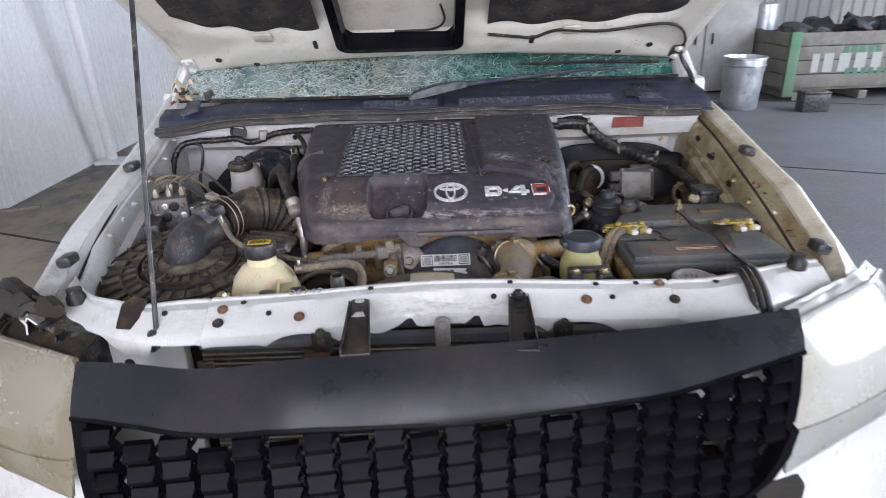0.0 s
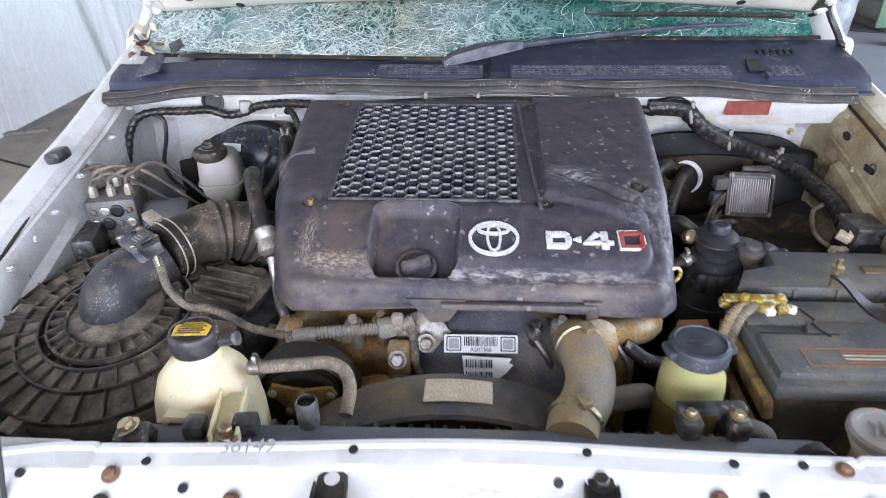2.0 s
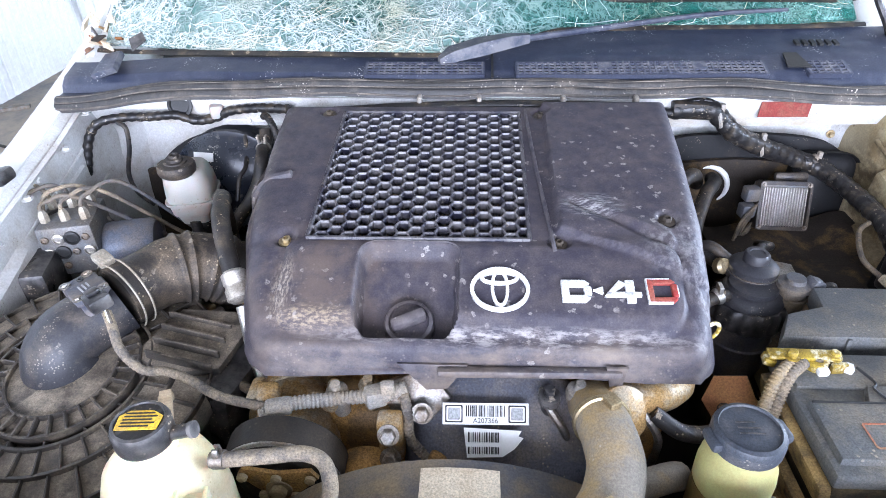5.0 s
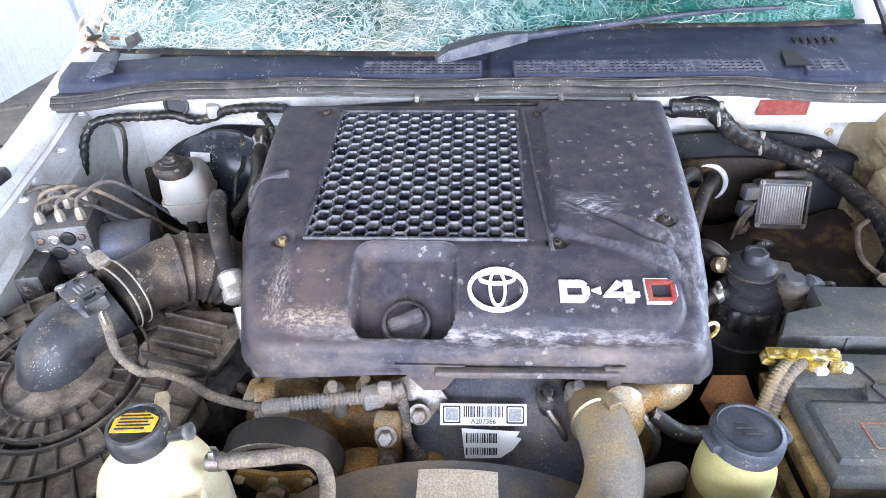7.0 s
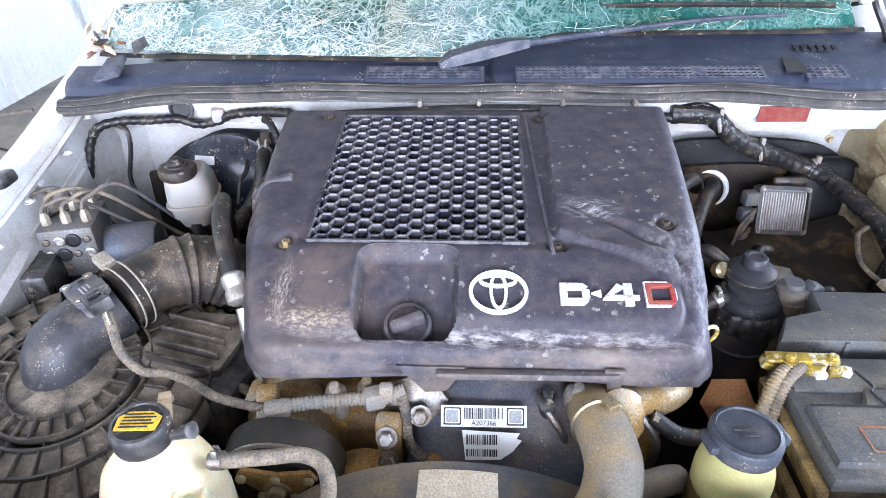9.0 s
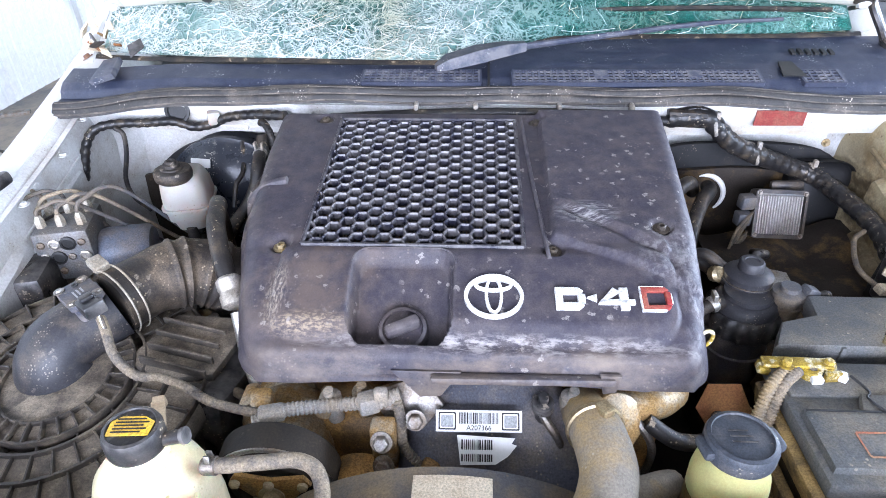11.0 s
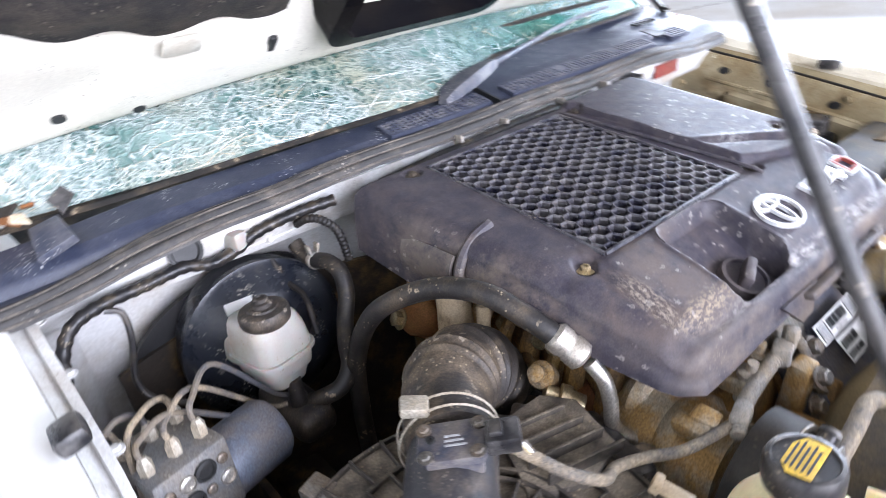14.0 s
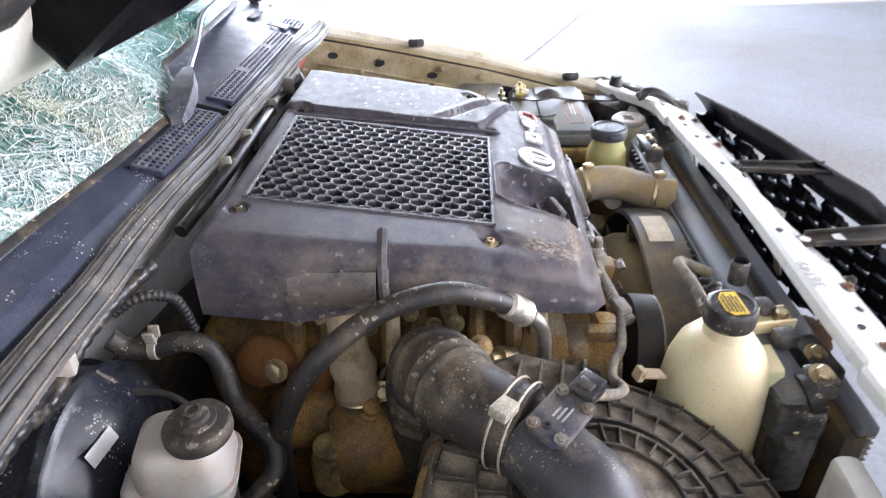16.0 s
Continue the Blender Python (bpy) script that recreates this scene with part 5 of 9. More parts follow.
        lathe(b, [(0.009, 0), (0.009, 0.003), (0.0, 0.003)], HOOD @ at(x, y, 0.0135), 16)
        part("hole", b, "ink_and_shade", h)
    for x, y in ((-0.45, 0.175), (0.37, 0.17)):
        b = B()
        box(b, (0.05, 0.035, 0.008), HOOD @ at(x, y, 0.010), 0.004)
        part("tab", b, "hood_in", h)
    b = B()
    tube(b, [HOOD @ Vector(p) for p in ((0.145, 0.165, 0.014), (0.22, 0.155, 0.017), (0.27, 0.15, 0.018), (0.33, 0.175, 0.014), (0.45, 0.165, 0.014), (0.62, 0.19, 0.014), (0.69, 0.12, 0.014), (0.70, 0.02, 0.012), (0.70, -0.03, 0.0))], 0.004, 8)
    part("washer_hose", b, "rubber", h, "thin black washer hose")
    b = B()
    tube(b, [HOOD @ Vector(p) for p in ((-0.10, 0.19, 0.012), (0.0, 0.2, 0.015), (0.03, 0.24, 0.015), (0.02, 0.3, 0.01))], 0.003, 8)
    part("cable", b, "rubber", h)
    for s in (-1, 1):
        b = B()
        tube(b, [(s * 0.745, 1.82, 1.17), (s * 0.75, 1.88, 1.22), (s * 0.72, 1.90, 1.28), (s * 0.70, 1.85, 1.33)], lambda t: 0.010 if s < 0 else 0.007, 8)
        box(b, (0.035, 0.05, 0.010), HOOD @ at(s * 0.69, 0.05, 0.012), 0.004)
        hg = part("hinge", b, "paint" if s < 0 else "dark_steel", h, "white hood hinge arm" if s < 0 else "dark hood hinge arm")
        for dy in (0.03, 0.07):
            q = B()
            bolt(q, HOOD @ at(s * 0.69, dy, 0.018), 0.008, 0.006)
            part("bolt", q, "paint", hg)
    # prop rod
    b = B()
    tube(b, [(-0.442, 0.845, 1.0), (-0.4425, 0.848, 1.012), (-0.461, 0.98, 1.30), (-0.479, 1.118, 1.60), (-0.4865, 1.175, 1.73), (-0.487, 1.19, 1.765)], 0.0042, 10)
    rod = thing("hood_prop_rod", (-0.442, 0.845, 1.0), "thin black steel prop rod holding the hood up", "prop rod")
    part("rod", b, "black", rod)
    b = B()
    lathe(b, [(0.0135, -0.008), (0.014, 0.0), (0.0125, 0.004), (0.0085, 0.005), (0.0075, 0.011), (0.0, 0.012)], at(-0.446, 0.847, 1.003, 48, 0, 0), 18)
    part("pivot", b, "black", rod)


LAMP_TOP = {1: [(0, 0.546, 0.829, 0.995), (0.6, 0.747, 0.963, 0.990), (1, 0.83, 1.06, 0.965)], -1: [(0, -0.577, 0.84, 0.962), (0.6, -0.750, 0.93, 0.955), (1, -0.85, 1.03, 0.94)]}
LAMP_FOOT = {1: [(0, 0.535, 0.767, 0.764), (0.6, 0.771, 0.891, 0.774), (1, 0.86, 1.0, 0.84)], -1: [(0, -0.609, 0.79, 0.74), (0.6, -0.78, 0.88, 0.73), (1, -0.87, 1.0, 0.80)]}


def front_end():
    for s in (-1, 1):
        # headlamp: bulged clouded lens over a bright bowl
        b = B()

        def lens(u, v):
            up = LAMP_TOP[s], LAMP_FOOT[s]
            t, f = [Vector([lerp_table([(r[0], r[k]) for r in row], u) for k in (1, 2, 3)]) for row in up]
            p = f.lerp(t, v)
            out = Vector((s * 0.5, -1, 0.2)).normalized() * 0.035 * math.sin(math.pi * v) ** 0.7 * math.sin(math.pi * min(1, u)) ** 0.5
            return p + out
        sheet(b, lens, 26, 18)
        thicken(b, 0.004)
        hl = part("headlamp", b, "lens" if s > 0 else "lens_old_shaded", truck, "clouded white headlamp lens" if s > 0 else "yellowed grimy headlamp lens, darkened for shade")
        b = B()
        sheet(b, lambda u, v: Vector(lens(0.04 + 0.9 * u, 0.06 + 0.88 * v)) + Vector((0, 0.03 + 0.05 * math.sin(math.pi * u) * math.sin(math.pi * v), 0)), 20, 14)
        part("reflector", b, "reflector", hl)
        b = B()
        tube(b, [Vector(lens(u / 12, 1)) + Vector((0, 0.004, 0.003)) for u in range(13)], 0.006, 8, 3)
        part("rim", b, "lens_edge" if s > 0 else "lens_old_shaded", hl, "plastic lens rim")
        b = B()
        sheet(b, lambda u, v: Vector(lens(u, 0.30 * v)) + Vector((0, -0.004, 0)), 24, 5)
        thicken(b, 0.004)
        part("lower_band", b, "lens_edge" if s > 0 else "lens_old_shaded", hl, "translucent lower lens edge")
        b = B()
        sheet(b, lambda u, v: Vector(lens(u, 1)) + Vector((-s * 0.012 * v, 0.008 + (0.045 if s < 0 else 0.020) * v, 0.004 + 0.012 * v + 0.006 * noise.noise(Vector((u * 9, v * 3, s))))), 20, 5)
        thicken(b, 0.004)
        part("lamp_flange", b, "liner" if s < 0 else "lens_edge", hl, "grimy lamp flange")
        b = B()
        box(b, (0.15, 0.10, 0.16), at(s * 0.64, 0.97, 0.90, 0, 0, s * 32), 0.02)
        part("lamp_housing", b, "black", hl)
        if s > 0:
            continue
        # ragged liner edge behind the lamp
        b = B()
        rnd = random.Random(3 + s)
        tube(b, [(s * (0.64 + 0.03 * k), 0.93 + 0.025 * k, 1.0 - 0.002 * k + rnd.uniform(-0.008, 0.008)) for k in range(7)], lambda t: 0.012 + 0.008 * abs(math.sin(9 * t)), 7)
        part("liner_edge", b, "dark", truck)
    b = B()
    sheet(b, lambda u, v: (-0.80 + 0.13 * u, 0.93 + 0.08 * u * 0.2 + 0.04 * v, 0.985 + 0.075 * math.sin(math.pi * v) * (1 - u) + 0.02 * u + 0.02 * noise.noise(Vector((u * 7, v * 5, 0)))), 12, 8)
    thicken(b, 0.008)
    part("torn_liner", b, "dark", truck, "torn black wing liner end")
    rnd = random.Random(9)
    for k in range(9):
        b = B()
        x, y = -0.60 - 0.03 * k, 0.90 + 0.012 * k
        sheet(b, lambda u, v: (x - 0.04 * u + 0.01 * rnd.uniform(-1, 1), y + 0.05 * v + 0.008 * rnd.uniform(-1, 1), 0.955 + 0.018 * math.sin(3 * u + k) + 0.012 * rnd.uniform(-1, 1)), 4, 4)
        thicken(b, 0.004)
        part("liner_scrap", b, rnd.choice(("dark", "liner", "dark")), truck)
    b = B()

    def bumper(u, v):
        x = -0.92 + 1.84 * u
        y = 0.70 + 0.30 * abs(x / 0.92) ** 2.6 - 0.05 * math.sin(math.pi * min(1, v * 1.4))
        z = 0.30 + (0.36 + 0.19 * ease(0.40, 0.62, abs(x))) * v
        return (x, y + 0.04 * v, z)
    sheet(b, bumper, 50, 16)
    thicken(b, 0.004)
    part("bumper", b, "paint", truck, "white front bumper skin")


# loose grille rim, placed and sized to fit the camera's view: station, x, y, z, size
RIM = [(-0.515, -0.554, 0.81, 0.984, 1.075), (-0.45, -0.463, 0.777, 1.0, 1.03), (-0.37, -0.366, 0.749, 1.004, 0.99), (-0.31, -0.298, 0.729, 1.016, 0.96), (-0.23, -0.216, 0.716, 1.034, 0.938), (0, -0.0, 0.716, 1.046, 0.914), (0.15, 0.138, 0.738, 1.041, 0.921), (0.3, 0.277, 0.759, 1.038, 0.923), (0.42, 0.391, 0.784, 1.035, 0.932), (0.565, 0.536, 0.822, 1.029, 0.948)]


def grille():
    g = thing("grille", (0.02, 0.80, 0.60), "black plastic grille hanging loose, one corner snapped", "grille")
    # the plane leans and is twisted to fit the camera's view: its near end drops towards the passenger side
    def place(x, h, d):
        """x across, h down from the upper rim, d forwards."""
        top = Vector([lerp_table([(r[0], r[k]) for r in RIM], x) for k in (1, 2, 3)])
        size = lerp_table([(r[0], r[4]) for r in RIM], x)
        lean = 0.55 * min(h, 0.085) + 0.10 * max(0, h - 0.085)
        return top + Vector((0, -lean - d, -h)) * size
    L0, L1 = -0.515, 0.565
    b = B()

    def band(u, v):
        x = L0 + (L1 - L0) * u
        depth = lerp_table([(0, 0.062), (0.15, 0.074), (0.5, 0.093), (0.8, 0.083), (1, 0.055)], u)
        return place(x, depth * v, 0.012 * math.sin(math.pi * v * 0.6))
    sheet(b, band, 70, 10)
    thicken(b, 0.004)
    part("upper_band", b, "grille_band", g, "smooth black grille surround")
    b = B()
    tube(b, [place(L0 + (L1 - L0) * k / 24, lerp_table([(0, 0.064), (0.15, 0.076), (0.5, 0.095), (0.8, 0.085), (1, 0.057)], k / 24), 0.008) for k in range(25)], 0.005, 6, 3)
    part("lip", b, "grille", g)
    for s, x in ((-1, L0 + 0.008), (1, L1 - 0.012)):
        b = B()
        hs = [0.06, 0.14, 0.2, 0.27, 0.36] if s < 0 else [0.05, 0.12, 0.17]
        rings(b, [[place(x + 0.03 * (h - 0.06) - 0.012, h, -0.02), place(x + 0.03 * (h - 0.06) - 0.010, h, 0.012), place(x + 0.03 * (h - 0.06) + 0.010, h, 0.010), place(x + 0.03 * (h - 0.06) + 0.012, h, -0.02)] for h in hs] if s < 0 else
              [[place(x - 0.05 * (h - 0.06) - 0.012, h, -0.02), place(x - 0.05 * (h - 0.06) - 0.010, h, 0.012), place(x - 0.05 * (h - 0.06) + 0.010, h, 0.010), place(x - 0.05 * (h - 0.06) + 0.012, h, -0.02)] for h in hs])
        part("side_frame", b, "grille", g)
    b = B()
    rings(b, [[place(0.552 + dx, h, -0.02), place(0.554 + dx, h, 0.016), place(0.576 + dx, h, 0.014), place(0.578 + dx, h, -0.02)] for h, dx in ((0.185, -0.006), (0.23, -0.02), (0.27, -0.045), (0.30, -0.085))])
    part("broken_corner", b, "grille", g, "snapped lower grille corner")
    # staggered blocks, joined by slanting webs
    px, pz = 0.0505, 0.0355
    rnd = random.Random(2)

    def block():
        bm = B()
        w, hh, d = 0.0196, 0.0128, 0.015
        pts = [(-w, d * 0.2, hh), (w, d * 0.2, hh), (w * 0.97, -d * 0.75, -hh * 0.30), (-w * 0.97, -d * 0.75, -hh * 0.30), (-w * 0.86, -d * 0.62, -hh), (w * 0.86, -d * 0.62, -hh), (w, d * 0.9, -hh * 0.6), (-w, d * 0.9, -hh * 0.6), (w, d * 0.9, hh), (-w, d * 0.9, hh)]
        v = [bm.verts.new(p) for p in pts]
        for f in ((0, 1, 2, 3), (3, 2, 5, 4), (4, 5, 6, 7), (7, 6, 8, 9), (9, 8, 1, 0), (1, 8, 6, 5, 2), (0, 3, 4, 7, 9)):
            bm.faces.new([v[i] for i in f])
        return finish(bm, "block", "grille", 0)
    blk = block()
    cells = []
    for i in range(21):
        for j in range(8):
            x = L0 + 0.03 + px * i
            h = 0.116 + pz * (j + 0.5 * (i % 2))
            if x > L1 - 0.03 - 0.02 * (h > 0.25) or h > 0.36:
                continue
            t = (x - L0) / (L1 - L0)
            h0 = lerp_table([(0, 0.088), (0.15, 0.100), (0.5, 0.114), (0.8, 0.10), (1, 0.075)], t)
            h = h0 + pz * (j + 0.1 + 0.5 * (i % 2))
            if x > 0.42 and 0.19 < h < 0.26 and (i * 7 + j) % 3 == 0:
                continue
            cells.append((i, x, h))
            p = place(x, h, 0.0)
            o = new("block", blk)
            o.parent = g
            o.matrix_parent_inverse = g.matrix_basis.inverted()
            o.matrix_basis = Matrix.Translation(p) @ Euler((radians(6 + rnd.uniform(-3, 3)), 0, radians(4 + 8 * t))).to_matrix().to_4x4()
    b = B()
    for i, x, h in cells:
        for sgn in (-1, 1):
            p, q = place(x + 0.018, h, 0.004), place(x + px - 0.018, h + sgn * pz * 0.5, 0.004)
            if x + px > L1 - 0.02:
                continue
            a, c = Vector((0, 0.006, 0.005)), Vector((0, -0.008, 0.0015))
            rings(b, [[p + a, p + c, p - Vector((0, 0.0, 0.005)), p + Vector((0, 0.012, -0.004))], [q + a, q + c, q - Vector((0, 0.0, 0.005)), q + Vector((0, 0.012, -0.004))]])
    w = part("web", b, "grille", g, smooth=0)
    w["kind"] = "stuff"
    for x in (-0.15, 0.14):
        b = B()
        box(b, (0.03, 0.04, 0.010), Matrix.Translation(place(x, 0.012, -0.022)) @ pose(0, 0, 0, 0, 0, 4), 0.003)
        part("mounting_arm", b, "grille", g)


fenders()
core_support()
firewall_and_cowl()
glass_and_cab()
hood()
front_end()
grille()


def bay_walls():
    """Pressings, holes, bolts, lines and dirt traps on the walls of the engine bay."""
    rnd = random.Random(40)
    for s in (-1, 1):
        mat = "bay_paint" if s < 0 else "paint_dirty_shaded"

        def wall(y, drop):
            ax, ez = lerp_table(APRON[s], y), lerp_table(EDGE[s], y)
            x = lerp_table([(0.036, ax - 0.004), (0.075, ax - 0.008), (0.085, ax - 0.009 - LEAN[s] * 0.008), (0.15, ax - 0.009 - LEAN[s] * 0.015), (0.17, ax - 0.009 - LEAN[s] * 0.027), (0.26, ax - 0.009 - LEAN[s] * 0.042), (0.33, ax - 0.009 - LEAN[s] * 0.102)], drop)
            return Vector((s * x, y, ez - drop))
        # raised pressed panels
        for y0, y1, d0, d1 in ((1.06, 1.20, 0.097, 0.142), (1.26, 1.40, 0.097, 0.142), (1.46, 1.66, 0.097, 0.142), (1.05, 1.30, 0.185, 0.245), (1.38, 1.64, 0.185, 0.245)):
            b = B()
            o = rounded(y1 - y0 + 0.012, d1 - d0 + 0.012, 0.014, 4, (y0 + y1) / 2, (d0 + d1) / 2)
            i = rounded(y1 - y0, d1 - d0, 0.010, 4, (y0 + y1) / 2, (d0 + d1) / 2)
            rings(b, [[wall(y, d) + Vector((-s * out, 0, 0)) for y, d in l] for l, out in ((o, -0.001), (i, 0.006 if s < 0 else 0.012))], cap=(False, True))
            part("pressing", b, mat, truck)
        # flange beads
        for d in (0.080, 0.162):
            b = B()
            tube(b, [wall(1.0 + 0.06 * k, d) for k in range(13)], 0.0045, 8, 3)
            part("flange_bead", b, mat, truck)
        for y, d, r in ((1.249, 0.066, 0.017), (1.43, 0.060, 0.008), (1.42, 0.115, 0.012), (1.23, 0.12, 0.009), (1.68, 0.055, 0.008), (1.565, 0.058, 0.006), (1.34, 0.21, 0.011)):
            b = B()
            p = wall(y, d)
            lathe(b, [(r, 0.0), (r, 0.0012), (0, 0.0012)], Matrix.Translation(p) @ pose(0, 0, 0, 0, -s * 84, 0) @ Matrix.Diagonal((1, 1.7, 1, 1)), 18)
            part("hole", b, "ink_and_shade", truck)
        for k in range(9):
            y, d = rnd.uniform(1.02, 1.68), rnd.choice((0.04, 0.082, 0.16, 0.1))
            b = B()
            bolt(b, Matrix.Translation(wall(y, d)) @ pose(0, 0, 0, 0, -s * 84, 0), 0.006, 0.006)
            part("bolt", b, rnd.choice((("zinc", mat, mat) if s > 0 else (mat,))), truck)
    b = B()
    slab(b, rounded(0.012, 0.022, 0.002, 3), 0.0012, at(0.6925, 1.559, 1.068, 0, -88, 0))
    part("hole", b, "ink_and_shade", truck, "square hole in the wing wall")
    box_ = thing("relay_box", (0.652, 1.455, 0.93), "black plastic relay box on the wing wall", "relay box")
    b = B()
    box(b, (0.050, 0.058, 0.085), at(0.652, 1.455, 0.968, 0, 0, 4), 0.006)
    part("body", b, "black", box_)
    b = B()
    box(b, (0.054, 0.062, 0.012), at(0.652, 1.455, 1.012, 0, 0, 4), 0.004)
    part("lid", b, "black", box_)
    b = B()
    box(b, (0.060, 0.006, 0.030), at(0.685, 1.455, 0.955, 0, 0, 0), 0.001)
    part("bracket", b, "dark_steel", box_)
    # firewall: pressed beads, studs and nuts
    for z, y, x0, x1 in ((1.102, 1.726, -0.62, -0.2), (1.106, 1.726, 0.33, 0.66)):
        b = B()
        tube(b, [(x0 + (x1 - x0) * k / 6, y + 0.02 * ((x0 + (x1 - x0) * k / 6) / 0.7) ** 2, z + 0.004 * math.sin(k * 1.7)) for k in range(7)], 0.007, 8, 4)
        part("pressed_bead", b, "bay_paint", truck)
    for x, z in ((-0.62, 1.112), (-0.42, 1.100), (0.63, 1.072)):
        b = B()
        bolt(b, at(x, 1.722 + 0.02 * (x / 0.7) ** 2, z, 90, 0, 0), 0.005, 0.007, 1.5)
        part("nut", b, "zinc" if x > 0.5 else "paint", truck)
    # brake line looping up beside the brake unit
    b = B()
    tube(b, [(-0.62, 1.545, 0.985), (-0.645, 1.543, 1.012), (-0.672, 1.530, 1.026), (-0.692, 1.50, 1.030), (-0.700, 1.475, 1.015), (-0.700, 1.465, 0.98), (-0.695, 1.46, 0.92)], 0.0034, 8)
    part("brake_line", b, "dark_steel", truck, "dark steel brake line")
    # dirt lying on the ledges
    for k in range(150):
        b = B()
        s = rnd.choice((-1, 1, 1))
        y = rnd.uniform(1.0, 1.7)
        ax, ez = lerp_table(APRON[s], y), lerp_table(EDGE[s], y)
        r = rnd.uniform(0.0012, 0.004)
        bmesh.ops.create_icosphere(b, subdivisions=1, radius=r, matrix=at(s * (ax + rnd.uniform(0.004, 0.045)), y, ez - 0.033 + 0.3 * r, rnd.uniform(0, 90), 0, rnd.uniform(0, 180)) @ Matrix.Diagonal((1.5, 0.9, 0.5, 1)))
        part("clod", b, rnd.choice(("engine", "hose_clay", "dark")), truck)


bay_walls()


def hinge_corner():
    """Broken trim, a rag of white film and crumbs of dirt in the corner by the hood hinge."""
    rnd = random.Random(15)
    b = B()
    path = smooth_path([(-0.608, 1.894, 1.275), (-0.635, 1.901, 1.262), (-0.639, 1.853, 1.25)], 6)
    rings(b, [[p + Vector((0.012, 0, 0.004)), p + Vector((0.002, 0.004, 0.008)), p + Vector((-0.012, 0, -0.004)), p + Vector((0.0, 0.002, -0.002))] for p in path])
    solo("plastic_film_scrap", b, "label", "torn strip of white plastic film by the hood hinge", "scrap")
    t = thing("broken_trim", (-0.685, 1.83, 1.235), "broken brown and black trim pieces by the hood hinge", "trim")
    c = Vector((-0.685, 1.83, 1.235))
    for k in range(16):
        b = B()
        s = rnd.uniform(0.008, 0.022)
        slab(b, [(-s, -s * 0.4), (s * 0.6, -s * 0.6), (s, s * 0.3), (-s * 0.3, s * 0.7)], 0.004, Matrix.Translation(c + Vector((rnd.uniform(-0.055, 0.05), rnd.uniform(-0.05, 0.06), rnd.uniform(-0.03, 0.02)))) @ pose(0, 0, 0, rnd.uniform(-70, 70), rnd.uniform(-70, 70), rnd.uniform(0, 180)), 0.001)
        part("fragment", b, rnd.choice(("engine", "black", "orange", "liner", "cream")), t)
    for s, x in ((-1, -0.735), (1, 0.735)):
        for k in range(3):
            b = B()
            bolt(b, at(x + 0.01 * s, 1.80 + 0.03 * k, 1.175 + 0.02 * k, 0, s * 30, 0), 0.007, 0.006)
            part("hinge_bolt", b, "rust" if k == 1 else ("paint" if s < 0 else "dark_steel"), truck)
        b = B()
        slab(b, [(-0.03, -0.05), (0.02, -0.06), (0.028, 0.02), (0.012, 0.07), (-0.02, 0.06)], 0.004, at(x - 0.012 * s, 1.83, 1.178, 12, -s * 24, 0), 0.001)
        part("hinge_plate", b, "paint" if s < 0 else "dark_steel", truck)


hinge_corner()

# ---- engine cover ----
LEFT = [(1.165, -0.236), (1.169, -0.248), (1.177, -0.259), (1.19, -0.267), (1.25, -0.283), (1.375, -0.306), (1.52, -0.318), (1.64, -0.322)]
RIGHT = [(1.165, 0.240), (1.169, 0.250), (1.177, 0.258), (1.19, 0.264), (1.25, 0.272), (1.343, 0.281), (1.5, 0.293), (1.64, 0.300)]
COVER_Z = [(1.165, 1.064), (1.185, 1.072), (1.20, 1.0855), (1.24, 1.1015), (1.29, 1.1175), (1.32, 1.1225), (1.605, 1.1625), (1.64, 1.1665)]
OPEN = (-0.214, 0.063, 1.302, 1.608)


def inside_round(x, y, cx, cy, w, h, r):
    """Signed distance to a rounded rectangle: negative inside."""
    dx, dy = abs(x - cx) - w / 2 + r, abs(y - cy) - h / 2 + r
    return math.hypot(max(dx, 0), max(dy, 0)) + min(max(dx, dy), 0) - r


